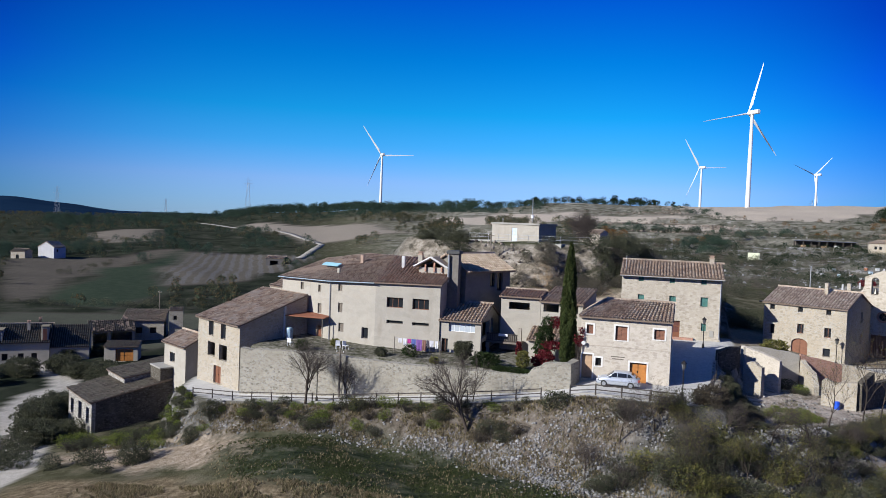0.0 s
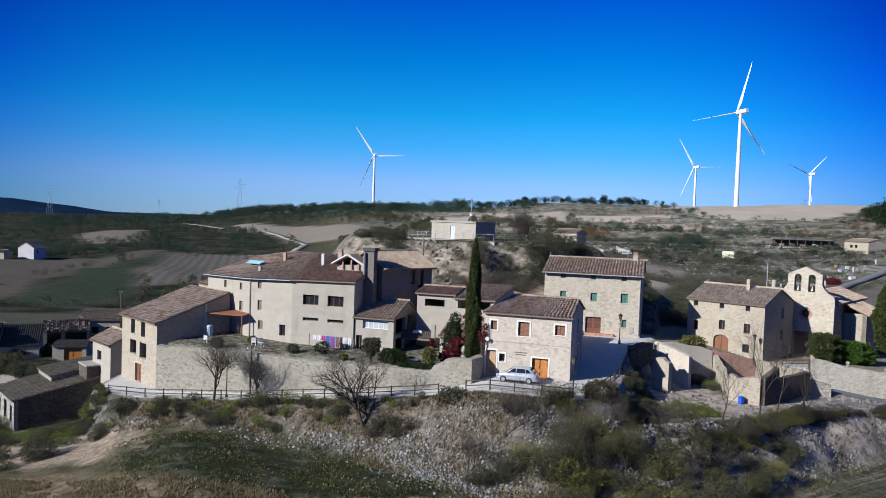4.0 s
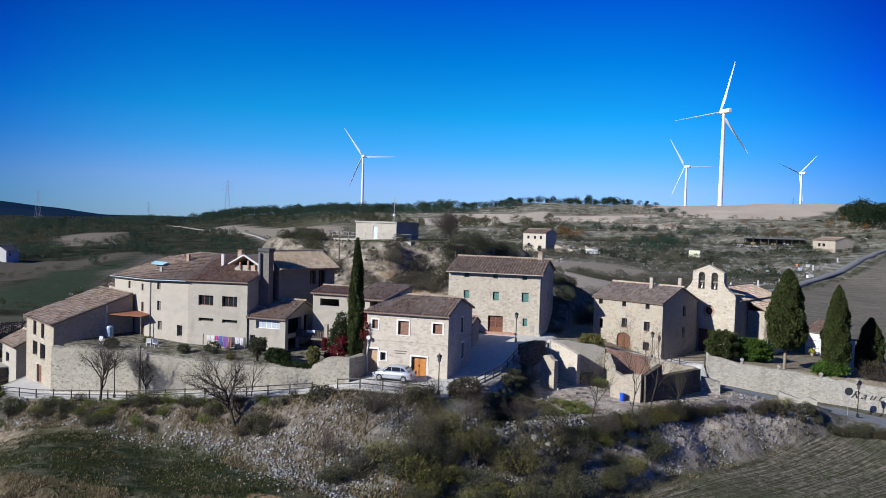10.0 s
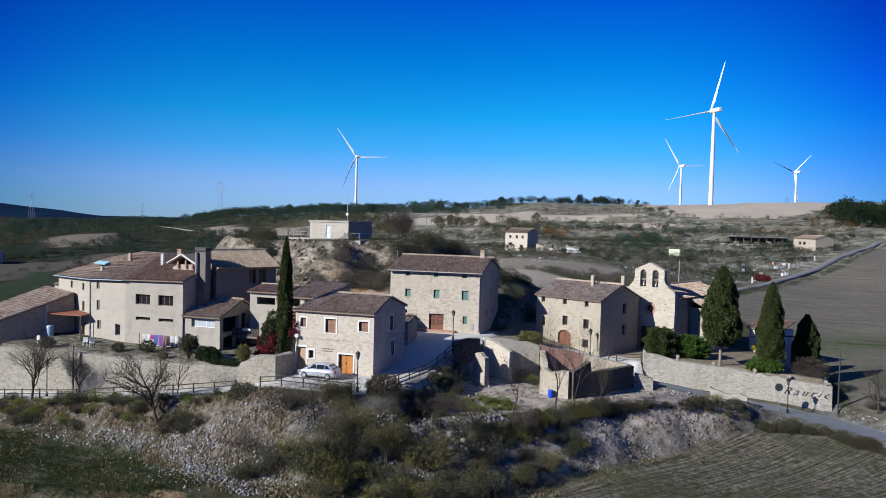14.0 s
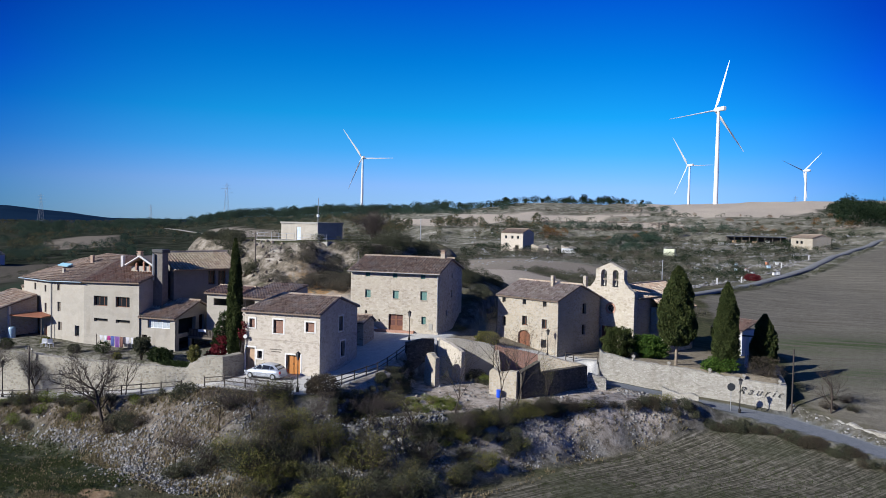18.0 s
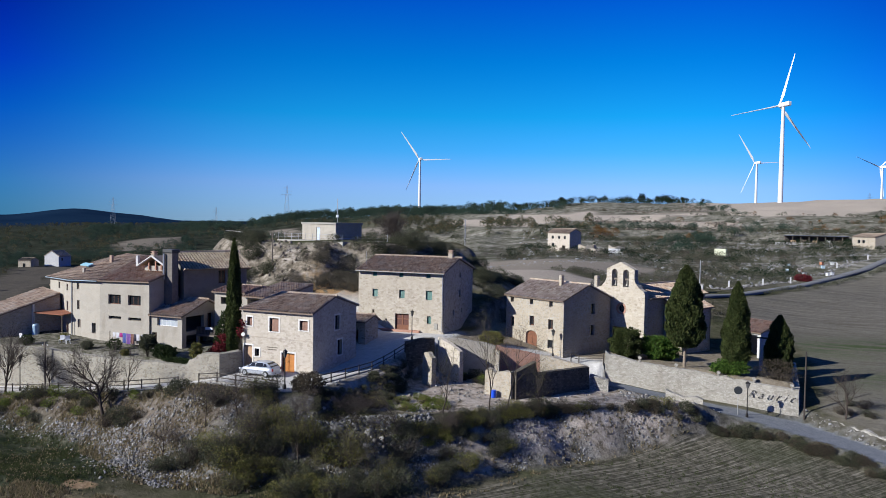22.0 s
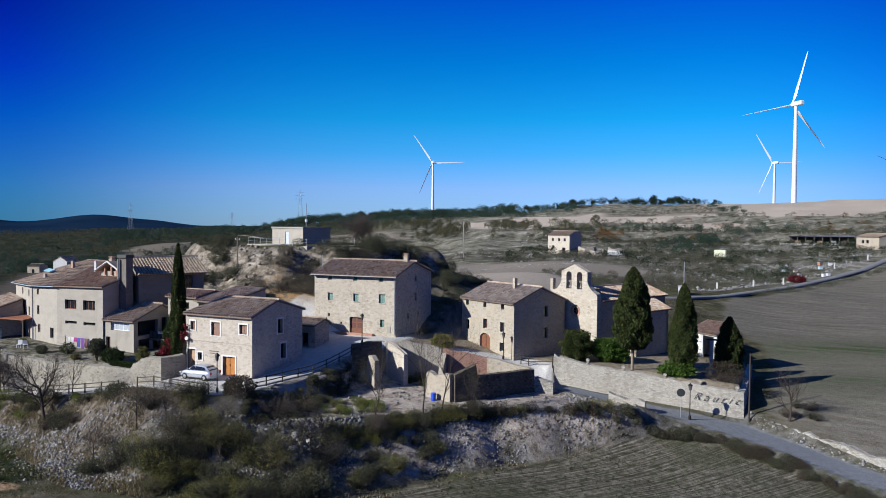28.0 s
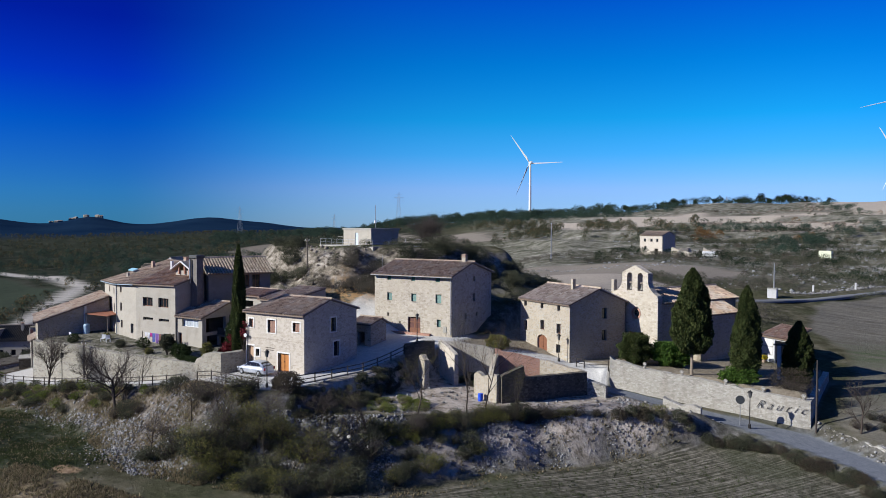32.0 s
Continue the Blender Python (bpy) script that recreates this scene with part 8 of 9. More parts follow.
# the small grave chapel and niches
def grave_house():
    ob = thing("grave_chapel", pose(36.4, 113.4, 0, 0, 0, -37), "small white grave chapel with a red tiled roof", "chapel")
    rng = np.random.default_rng(5)
    W, D = 4.3, 3.2
    for a, b, hs in (((0, 0), (W, 0), [(2.1, -1.2, 1.7, 3.0)]), ((W, 0), (W, D), []), ((W, D), (0, D), []), ((0, D), (0, 0), [])):
        part("wall", wall_mesh(a, b, -2.5, 2.2, hs, 0.25, None, (0.25, 0.25) if a[0] == b[0] else (0, 0)), WHITEWASH, ob)
    slope_parts(ob, ((-0.2, -0.3, 2.15), (W + 0.2, -0.3, 2.15), (W + 0.2, D + 0.1, 3.3), (-0.2, D + 0.1, 3.3)), TILES_RED, rng)
    for k in range(3):
        for x in (0.2, 1.1):
            panel = part("niche_panel", a_box(x, x + 0.7, -0.03, 0.0, -1.0 + k * 1.0, -0.2 + k * 1.0), SURROUND, ob, "pale grave panel")
            part("niche_frame", a_box(x - 0.05, x + 0.75, -0.02, 0.0, -1.06 + k * 1.0, -1.0 + k * 1.0), STONE_W, panel)
    return ob


grave_house()
t = thing("white_pillar", pose(39.85, 102.8, ground_z(39.85, 102.8)), "square whitewashed pillar under a dark beam", "pillar")
top = 2.55 - ground_z(39.85, 102.8)
part("shaft", a_box(-0.2, 0.2, -0.2, 0.2, -0.4, top, bevel=0.03), WHITEWASH, t)
part("beam", a_box(-0.6, 1.2, -0.12, 0.12, top, top + 0.16), TIMBER, t)
t = thing("flower_pot", pose(37.0, 111.6, ground_z(37.0, 111.6)), "yellow flowers in a pot before the grave chapel", "flowers")
part("pot", lathe(bmesh.new(), [(0.16, 0), (0.22, 0.35)], 10), TILES_RED, t)
c, d = blob_points(np.random.default_rng(3), 200, [(0, 0, 0.6, 0.45, 0.4, 0.3)])
V, T = leaf_cards(c, 0.12, np.random.default_rng(4))
part("flowers", raw_mesh("flowers", V, tris=T), leafy("yellow_petals", [(0.55, 0.42, 0.03), (0.6, 0.5, 0.05), (0.1, 0.14, 0.03)]), t)


# ---------------------------------------------------------------- the tank building on its hill
def tank_house():
    ang = math.degrees(math.atan2(109.9 - 112.64, -20.6 + 28.48))
    ob = thing("tank_building", pose(-28.48, 112.64, 0, 0, 0, ang), "flat-roofed pale concrete tank building behind a railing", "building")
    W, D = 8.34, 5.3
    for key, (a, b) in {"f": ((0, 0), (W, 0)), "r": ((W, 0), (W, D)), "b": ((W, D), (0, D)), "l": ((0, D), (0, 0))}.items():
        holes = [(3.6, 12.1, 0.95, 2.0)] if key == "f" else []
        part("wall", wall_mesh(a, b, 10.0, 14.6, holes, 0.3, None, (0.3, 0.3) if key in "rl" else (0, 0)), STONE_D, ob)
    part("roof_slab", a_box(-0.15, W + 0.15, -0.15, D + 0.15, 14.6, 14.85), CONCRETE, ob)
    part("door", a_box(3.6, 4.55, 0.1, 0.16, 12.1, 14.1), plain("pale_blue_metal_door", (0.55, 0.62, 0.72), 0.5), ob, "pale blue metal door")
    part("mast", a_rod((5.6, 2.6, 14.85), (5.6, 2.6, 18.6), 0.05), STEEL, ob)
    part("mast_lamp", a_box(5.45, 5.75, 2.45, 2.75, 15.7, 16.1), WHITE, ob)
    return ob


tank_house()
part_t = thing("terrace_slab", pose(-24.0, 109.0, 0, 0, 0, -19), "concrete apron around the tank building", "slab")
part("slab", a_box(-7.5, 8.5, -1.4, 8.0, 10.9, 12.08), CONCRETE, part_t)
t = thing("railing", pose(-24.0, 109.0, 12.08, 0, 0, -19), "thin steel railing around the tank building", "railing")
for k in range(10):
    x = -7.3 + k * 1.73
    part("post", a_rod((x, -1.3, 0), (x, -1.3, 1.05), 0.03), STEEL, t)
for z in (0.5, 1.0):
    part("rail", a_rod((-7.3, -1.3, z), (8.3, -1.3, z), 0.022, sides=5), STEEL, t)
    part("rail", a_rod((8.3, -1.3, z), (8.3, 7.9, z), 0.022, sides=5), STEEL, t)
for y in (1.6, 4.7, 7.8):
    part("post", a_rod((8.3, y, 0), (8.3, y, 1.05), 0.03), STEEL, t)


# ---------------------------------------------------------------- far things
def far_house(x, y, W, D, h, rise, ang, mat, tiles, label, openings=(), category="house"):
    z = ground_z(x, y)
    return house("house", pose(x, y, z, 0, 0, ang), W, D, -2, h, h + rise, D / 2, {"front": list(openings)}, mat, tiles, label, category, seed=int(abs(x) + 7), over=0.3)


far_house(-44.9, 327.5, 11.5, 8.5, 8.0, 1.7, -22, STONE_A, TILES_PALE, "white two-storey farmhouse on the far slope", [(2.0, 5.4, 1.2, 1.3, "dark"), (5.4, 5.4, 1.2, 1.3, "dark"), (8.4, 5.4, 1.1, 1.3, "dark"), (2.2, 2.2, 1.3, 1.4, "dark"), (7.6, 0, 1.8, 2.6, "void")])
far_house(75.5, 361, 13, 9, 4.6, 1.3, -58, STONE_C, TILES_PALE, "pale stone barn with a tiled roof beside the far road", [(3.0, 2.0, 1.6, 1.3, "dark"), (5.6, 2.0, 1.6, 1.3, "dark")], "barn")
far_house(-292.5, 287.5, 9, 8.5, 5.4, 2.6, 100, WHITEWASH, TILES, "white gabled farmhouse in the far valley", [(2, 3.0, 1.3, 1.4, "dark")])
far_house(-306, 275, 7, 6, 3.6, 1.1, 14, STONE_C, TILES_OLD, "low stone outbuilding in the far valley", [(2.5, 0, 1.6, 2.0, "dark")], "outbuilding")
far_house(-190, 313, 9, 6, 3.8, 0.8, 10, plain("dark_sheet_metal", (0.05, 0.045, 0.045), 0.7), TILES, "dark field shed among the furrows", [(2, 0, 4, 2.6, "void")], "shed")
for i, (x, y, h, w) in enumerate(((-30, 322, 3.6, 6), (-24, 316, 2.4, 5), (-17, 320, 3.4, 5.5))):
    run_wall("ruined_wall", [(x, y, ground_z(x, y) + h), (x + w * 0.5, y - 1, ground_z(x, y) + h * 0.7), (x + w, y + 1, ground_z(x, y) + h * 0.95), (x + w, y + 6, ground_z(x, y) + h * 0.6)], 0.7, STONE_C, "roofless stone ruin beside the white farmhouse", rough=0.3, seed=40 + i, category="ruin")
t = thing("van", pose(-13, 312, ground_z(-13, 312), 0, 0, 20), "white van parked by the ruins", "van")
part("body", a_box(-2.6, 2.0, -1.0, 1.0, 0.45, 2.3, bevel=0.15), WHITE, t)
part("cab", a_box(2.0, 2.9, -0.95, 0.95, 0.45, 1.5, bevel=0.2), WHITE, t)
part("windscreen", a_box(1.9, 2.35, -0.9, 0.9, 1.45, 2.2, bevel=0.1), PANE, t)
for wx in (-1.7, 1.9):
    for s in (-1, 1):
        part("wheel", lathe(bmesh.new(), [(0.36, -0.12), (0.36, 0.12)], 14), plain("van_tyre", (0.02, 0.02, 0.02)), t, at=pose(wx, s * 0.92, 0.36, 90))

# pale container on legs
t = thing("container", pose(26.4, 316, ground_z(26.4, 316), 0, 0, -10), "pale yellow-green cabin standing on blocks", "cabin")
part("body", a_box(-2.1, 2.1, -1.2, 1.2, 0.4, 3.1, bevel=0.05), plain("pale_lime_panels", (0.66, 0.68, 0.48), 0.6, 0, 0.08), t)
for k in (-1.6, 1.6):
    part("block", a_box(k - 0.3, k + 0.4, -1.0, 1.0, -0.6, 0.5), CONCRETE, t)


# long pergola with a flat roof
def pergola():
    x, y = 51.0, 393
    z = ground_z(x, y) + 0.2
    ob = thing("pergola", pose(x, y, z, 0, 0, -3), "long open pergola with a dark flat roof on thin posts", "pergola")
    part("roof", a_box(-0.5, 26.5, -0.5, 5, 4.2, 4.5), plain("dark_roof_sheet", (0.09, 0.10, 0.12), 0.6), ob)
    part("trellis", a_box(26.6, 34.5, 0, 3, 4.0, 4.18), WOOD_GREY, ob)
    for k in range(11):
        part("post", a_box(k * 3.4 - 0.12, k * 3.4 + 0.12, 0, 0.25, -0.5, 4.0), WOOD_GREY, ob)
    part("plinth", a_box(-4, 25, -1.6, -0.9, -1.6, 1.1), WHITEWASH, ob, "low pale wall before the pergola")
    part("back_wall", a_box(-0.5, 26.5, 4.6, 5, -0.5, 4.2), TIMBER, ob)
    for k, (px, col) in enumerate(((2.5, "ochre"), (7.0, "grey"), (11.5, "ochre"), (17.0, "white"), (22.0, "grey"))):
        part("bench", a_box(px, px + 2.2, 2.0, 3.2, 1.1, 2.2 + 0.3 * (k % 2), bevel=0.1), (WOOD_PALE, WOOD_GREY, WHITEWASH)[("ochre", "grey", "white").index(col)], ob, col + " stacked seats under the roof")
    return ob


pergola()

# the far road on the slope with its posts
def ribbon(name, pts, width, lift, mat, label, category="road"):
    V, Q = [], []
    pts = [Vector((*p, 0)) for p in pts]
    fine = []
    for a, b in zip(pts, pts[1:]):
        n = max(2, int((b - a).length / 3))
        fine += [a.lerp(b, i / n) for i in range(n)]
    fine.append(pts[-1])
    mids = np.array([ground_z(p.x, p.y) for p in fine])
    mids = np.convolve(np.pad(mids, 4, mode="edge"), np.ones(9) / 9, "valid")
    for i, p in enumerate(fine):
        d = fine[min(i + 1, len(fine) - 1)] - fine[max(i - 1, 0)]
        s = Vector((-d.y, d.x, 0)).normalized() * width / 2
        za, zb = ground_z(p.x - s.x, p.y - s.y), ground_z(p.x + s.x, p.y + s.y)
        top = mids[i] + lift
        V += [(p.x - s.x * 1.02, p.y - s.y * 1.02, top - 0.4), (p.x - s.x, p.y - s.y, top), (p.x + s.x, p.y + s.y, top), (p.x + s.x * 1.02, p.y + s.y * 1.02, top - 0.4)]
        if i:
            o = (i - 1) * 4
            Q += [(o + k, o + k + 1, o + k + 5, o + k + 4) for k in range(3)]
    return tagged(part(name, raw_mesh(name, V, Q), mat), label, category, kind="structure")


ASPHALT = plain("worn_asphalt", (0.19, 0.19, 0.19), 0.9, 0, 0.15, 0.4)
LIME = plain("pale_gravel", (0.30, 0.28, 0.25), 0.95, 0, 0.15, 0.5)
ribbon("road", [(16, 160), (28, 174), (34.7, 185.9), (41.5, 207.2), (48.3, 224.4), (56.3, 246.6), (65, 264.1), (70.5, 274.1), (78.4, 292.9), (98.5, 352), (113, 385), (150, 430)], 3.0, 0.3, ASPHALT, "grey road climbing past the field")
ribbon("track", [(-190, 345), (-215, 420), (-290, 500), (-380, 560), (-470, 640)], 4.5, 0.35, LIME, "pale farm track across the valley")
for x, y in ((40.8, 221.6), (47.9, 236.5), (62.5, 275), (73.5, 296), (33.0, 207)):
    t = thing("marker_post", pose(x, y, ground_z(x, y)), "short white concrete post beside the far road", "post", "posts along the far road")
    part("post", a_box(-0.2, 0.2, -0.2, 0.2, -0.3, 1.7, bevel=0.03), WHITEWASH, t)

# scattered beehives and junk on the terraces
rng = np.random.default_rng(77)
for i in range(10):
    x, y = rng.uniform(46, 62), rng.uniform(256, 290)
    col = [(0.45, 0.58, 0.66), (0.6, 0.6, 0.58), (0.72, 0.72, 0.7), (0.5, 0.2, 0.1)][i % 4]
    t = thing("crate", pose(x, y, ground_z(x, y), 0, 0, rng.uniform(0, 90)), ("pale blue", "grey", "white", "rusty red")[i % 4] + " box among the rubble of the terraces", "box", "boxes on the terraces")
    part("body", a_box(-0.5, 0.5, -0.45, 0.45, 0, 0.9, bevel=0.04), plain("box_paint", col, 0.6), t)
    part("lid", a_box(-0.55, 0.55, -0.5, 0.5, 0.9, 0.98), STEEL, t)


# ---------------------------------------------------------------- lattice pylons
def pylon(x, y, height, label):
    z = ground_z(x, y)
    ob = thing("pylon", pose(x, y, z, 0, 0, 25), label, "pylon", "power line pylons")
    w = height * 0.085
    for sx in (-1, 1):
        for sy in (-1, 1):
            part("leg", a_rod((sx * w, sy * w, -1), (sx * w * 0.12, sy * w * 0.12, height), 0.16, 0.10, 4), STEEL, ob)
    for k in range(7):
        a, b = k / 8, (k + 1) / 8
        wa, wb = w * (1 - 0.88 * a), w * (1 - 0.88 * b)
        for s in (-1, 1):
            part("brace", a_rod((-wa, s * wa, height * a), (wb, s * wb, height * b), 0.06, 0.06, 4), STEEL, ob)
            part("brace", a_rod((wa, s * wa, height * a), (-wb, s * wb, height * b), 0.06, 0.06, 4), STEEL, ob)
    for k, l in ((0.74, 0.16), (0.84, 0.14), (0.93, 0.1)):
        part("arm", a_rod((-height * l, 0, height * k), (height * l, 0, height * k), 0.12, 0.12, 4), STEEL, ob)
    return ob


pylon(-583.7, 909.7, 65 - float(land(-583.7, 909.7)), "tall grey lattice pylon on the wooded ridge")
pylon(-1021, 1008, 50.6 - float(land(-1021, 1008)), "distant grey lattice pylon above the woods")
pylon(*polar(8.5, 1150), 26, "slim lattice mast behind the ridge")
pylon(*polar(38.4, 1500), 34, "distant lattice pylon above the woods")
pylon(*polar(-8.3, 1500), 40, "slim lattice mast on the far ridge")


# ---------------------------------------------------------------- woods, scrub and single trees far off
def tree_cards(spots, heights, seed, cards, squash=0.45, base=0.15, shape=None):
    """Crowns of many leaf sprays for many trees at once."""
    rng = np.random.default_rng(seed)
    n = len(spots)
    z = land(spots[:, 0], spots[:, 1])
    lob = 4
    off = rng.normal(0, 0.17, (n, lob, 3)) * np.array([1, 1, 0.7])
    fat = rng.uniform(0.45, 0.75, (n, lob))
    which = rng.integers(0, lob, (n, cards))
    d = rng.normal(0, 1, (n, cards, 3))
    d[..., 2] = np.where(rng.random((n, cards)) < 0.6, np.abs(d[..., 2]), d[..., 2])
    d /= np.linalg.norm(d, axis=2, keepdims=True)
    d *= (0.7 + 0.3 * rng.random((n, cards, 1)) ** 0.5) * np.take_along_axis(fat, which, 1)[..., None]
    o = np.take_along_axis(off, which[..., None].repeat(3, 2), 1)
    h = heights[:, None]
    c = np.stack([spots[:, None, 0] + (o[..., 0] + d[..., 0]) * h * squash * 1.15, spots[:, None, 1] + (o[..., 1] + d[..., 1]) * h * squash * 1.15,
                  z[:, None] + h * (base + (1 - base) * np.clip(0.45 + 0.75 * (0.8 * o[..., 2] + d[..., 2]), 0.0, 1.05))], -1)
    size = np.repeat(heights, cards) * (0.9 / math.sqrt(cards))
    return leaf_cards_sized(c.reshape(-1, 3), size, rng)


def leaf_cards_sized(centres, size, rng):
    """One leaf spray at each centre, of its own size: corners and faces."""
    n = len(centres)
    a = rng.normal(0, 1, (n, 3))
    a /= np.linalg.norm(a, axis=1, keepdims=True)
    b = np.cross(a, rng.normal(0, 1, (n, 3)))
    b /= np.linalg.norm(b, axis=1, keepdims=True)
    s = (size * rng.uniform(0.6, 1.4, n))[:, None]
    V = np.stack([centres - a * s * 0.6 - b * s * 0.5, centres - a * s * 0.6 + b * s * 0.5, centres + a * s * 0.8], 1).reshape(-1, 3)
    return V, np.arange(n * 3).reshape(-1, 3)


def wood(name, label, spots, lo, hi, seed, mat, cards=46, squash=0.45, base=0.12):
    rng = np.random.default_rng(seed)
    V, Q = tree_cards(np.asarray(spots), rng.uniform(lo, hi, len(spots)), seed, cards, squash, base)
    return tagged(part(name, raw_mesh(name, V, tris=Q), mat), label, "woodland", kind="stuff")


def sector(a0, a1, r0, r1, count, seed, clump=0.6, size=30):
    rng = np.random.default_rng(seed)
    out = np.zeros((0, 2))
    for _ in range(25):
        az, r = np.radians(rng.uniform(a0, a1, count * 2)), np.sqrt(rng.uniform(r0 * r0, r1 * r1, count * 2))
        q = np.stack([20 - r * np.sin(az), r * np.cos(az)], 1)
        field, _, _ = zone_fields(q[:, 0], q[:, 1])
        road = np.hypot(q[:, 0] - np.interp(q[:, 1], [160, 186, 207, 224, 247, 264, 293, 352, 400], [16, 34.7, 41.5, 48.3, 56.3, 65, 78.4, 98.5, 125]), 0) < 7
        ok = (rng.random(len(q)) < np.clip(0.5 + clump * ripple(q[:, 0], q[:, 1], size, seed), 0.02, 1)) & (field < 0.4) & ~(road & (q[:, 1] < 410)) & (inside(q[:, 0], q[:, 1], FIELD_RIGHT) > 1.5)
        out = np.concatenate([out, q[ok]])
    return out[:count]


wood("ridge_wood", "dark pine wood along the skyline of the valley", np.concatenate([sector(17, 47, 780, 1000, 950, 201, 0.7), sector(16, 36, 770, 800, 190, 202, 0.7)]), 3, 11, 203, PINE, 300, 0.55)
wood("ridge_wood", "dark pines along the edge of the far ridge", np.concatenate([sector(-1.5, 16, 765, 850, 210, 204, 1.3, 24)]), 2, 9, 206, DARK_PINE, 240, 0.6, 0.02)
wood("ridge_wood", "dark stand of tall pines at the field corner", sow([(112, 432), (165, 430), (210, 520), (150, 590), (118, 560)], 110, 205), 8, 16, 206, DARK_PINE, 420)
wood("valley_wood", "mixed rusty and olive woodland in the hollow", np.concatenate([sector(19, 27, 430, 600, 120, 207, 0.9), sector(9, 17, 400, 500, 60, 208, 0.7, 20)]), 3, 8, 209, WOODLAND, 220)
wood("valley_wood", "dark hedgerow trees across the valley fields", np.concatenate([sector(30, 62, 330, 760, 420, 210, 1.3, 40), sector(36, 70, 180, 330, 90, 211, 1.3, 26), sector(40, 66, 700, 1700, 1000, 216, 0.6, 60)]), 1.6, 6, 212, WOODLAND, 170)
wood("valley_wood", "dark evergreen hedges between the valley fields", np.concatenate([sector(30, 62, 330, 760, 420, 250, 1.3, 40), ledge([(-318, 296), (-322, 312), (-316, 320), (-330, 340), (-354, 370)], 60, 5, 63), ledge([(-318, 280), (-330, 290), (-336, 305), (-350, 300)], 46, 5, 64), ledge([(-255, 350), (-281, 372), (-308, 380), (-335, 426)], 44, 6, 65), ledge([(-230, 380), (-255, 420), (-300, 480), (-343, 524)], 50, 7, 66)]), 1.6, 7, 253, PINE, 260, 0.55, 0.03)
wood("field_hedge", "low dark hedges along the edges of the valley fields", np.concatenate([ledge([(-190, 156), (-172, 164), (-158, 169), (-146, 172), (-132, 178), (-118, 186)], 95, 1.6, 61), ledge([(-224, 226), (-231, 238), (-255, 276), (-264, 296)], 34, 2.5, 62)]), 0.7, 2.3, 254, FARSCRUB, 220, 0.9, 0.0)
wood("ridge_wood", "rusty and olive trees along the middle of the skyline", sector(12, 30, 660, 780, 420, 242, 0.9, 30), 1.5, 7, 243, PINE, 240, 0.6)
wood("slope_wood", "dark evergreen oaks clumped on the slope", np.concatenate([sow([(0, 340), (12, 332), (20, 350), (22, 405), (44, 425), (66, 432), (66, 444), (10, 425), (0, 390)], 75, 231), sow([(-60, 440), (-20, 452), (10, 450), (40, 462), (40, 455), (0, 436), (-60, 425)], 50, 232), sow([(-18, 740), (0, 665), (22, 592), (34, 560), (26, 592), (4, 668), (-10, 745)], 40, 233)]), 1.8, 6.0, 234, PINE, 300, 0.6, 0.05)
wood("slope_scrub", "dark evergreen scrub on the terraced slope", np.concatenate([sector(-14, 12, 345, 480, 560, 213, 1.3, 26), sector(-14, 14, 600, 760, 160, 214, 1.4, 30), sector(-8, 17, 225, 340, 420, 217, 1.0, 18), sector(-12, 5, 290, 420, 420, 237, 0.8, 12)]), 0.5, 2.6, 218, FARSCRUB, 130, 0.9, 0.02)
wood("slope_scrub", "rusty autumn bushes on the far slope", np.concatenate([sow([(-46, 408), (-30, 406), (-28, 424), (-44, 424)], 9, 219), sow([(85, 470), (130, 470), (130, 490), (85, 485)], 8, 235), sector(-12, 12, 380, 560, 22, 236, 0.8, 20)]), 2, 6, 220, AUTUMN, 260, 0.55, 0.05)
wood("slope_scrub", "small dark bushes dotted over the terraced slope", np.concatenate([sector(-12, 14, 190, 420, 1500, 244, 1.0, 12), sector(-14, 16, 420, 640, 700, 245, 1.0, 22)]), 0.35, 1.4, 246, FARSCRUB, 70, 1.0, 0.0)
wood("slope_scrub", "dark evergreen thickets along the terraces of the slope", np.concatenate([sector(-14, 13, 330, 470, 420, 255, 1.6, 17), sector(-13, 14, 225, 330, 200, 256, 1.5, 13), sector(-14, 14, 480, 640, 160, 257, 1.6, 24)]), 0.9, 3.4, 258, DARK_PINE, 190, 0.8, 0.0)
wood("slope_scrub", "brown leafless thickets along the terraces of the slope", np.concatenate([sector(-14, 14, 240, 480, 240, 259, 1.5, 15)]), 0.8, 3.0, 260, RUST, 150, 0.75, 0.0)
wood("thorn_scrub", "grey leafless thorn bushes over the slope behind the houses", np.concatenate([sector(-6, 20, 140, 330, 420, 247, 0.9, 11), sector(-14, 10, 330, 460, 240, 248, 0.9, 20)]), 0.8, 2.4, 249, GREY_TWIG, 130, 0.8, 0.0)
wood("near_scrub", "grey scrub on the rise behind the village", np.concatenate([sector(6, 34, 128, 230, 420, 221, 0.9, 12), sector(-4, 6, 150, 230, 120, 222, 0.9, 12)]), 0.5, 1.9, 223, FARSCRUB, 200, 0.8, 0.0)


wood("roadside_scrub", "dark scrub along the edge of the far road", ledge([(40, 196), (46, 210), (53, 226), (61, 246), (70, 263), (76, 274), (84, 293), (104, 352), (118, 385)], 170, 0.5, 41), 0.4, 1.4, 240, FARSCRUB, 180, 0.9, 0.0)
bush("bush", pose(51.2, 244.5, ground_z(51.2, 244.5)), "dark red autumn bush beside the far road", [(0, 0, 1.0, 2.2, 1.4, 1.1), (1.4, 0, 0.8, 1.2, 1.0, 0.9)], REDLEAF, 1500, 0.22, 241)
rubble("slope_stones", "pale broken rock strewn over the terraces", np.concatenate([sector(-13, 14, 200, 430, 1500, 251, 1.2, 9)]), 0.2, 1.1, 252, PALE_ROCK)
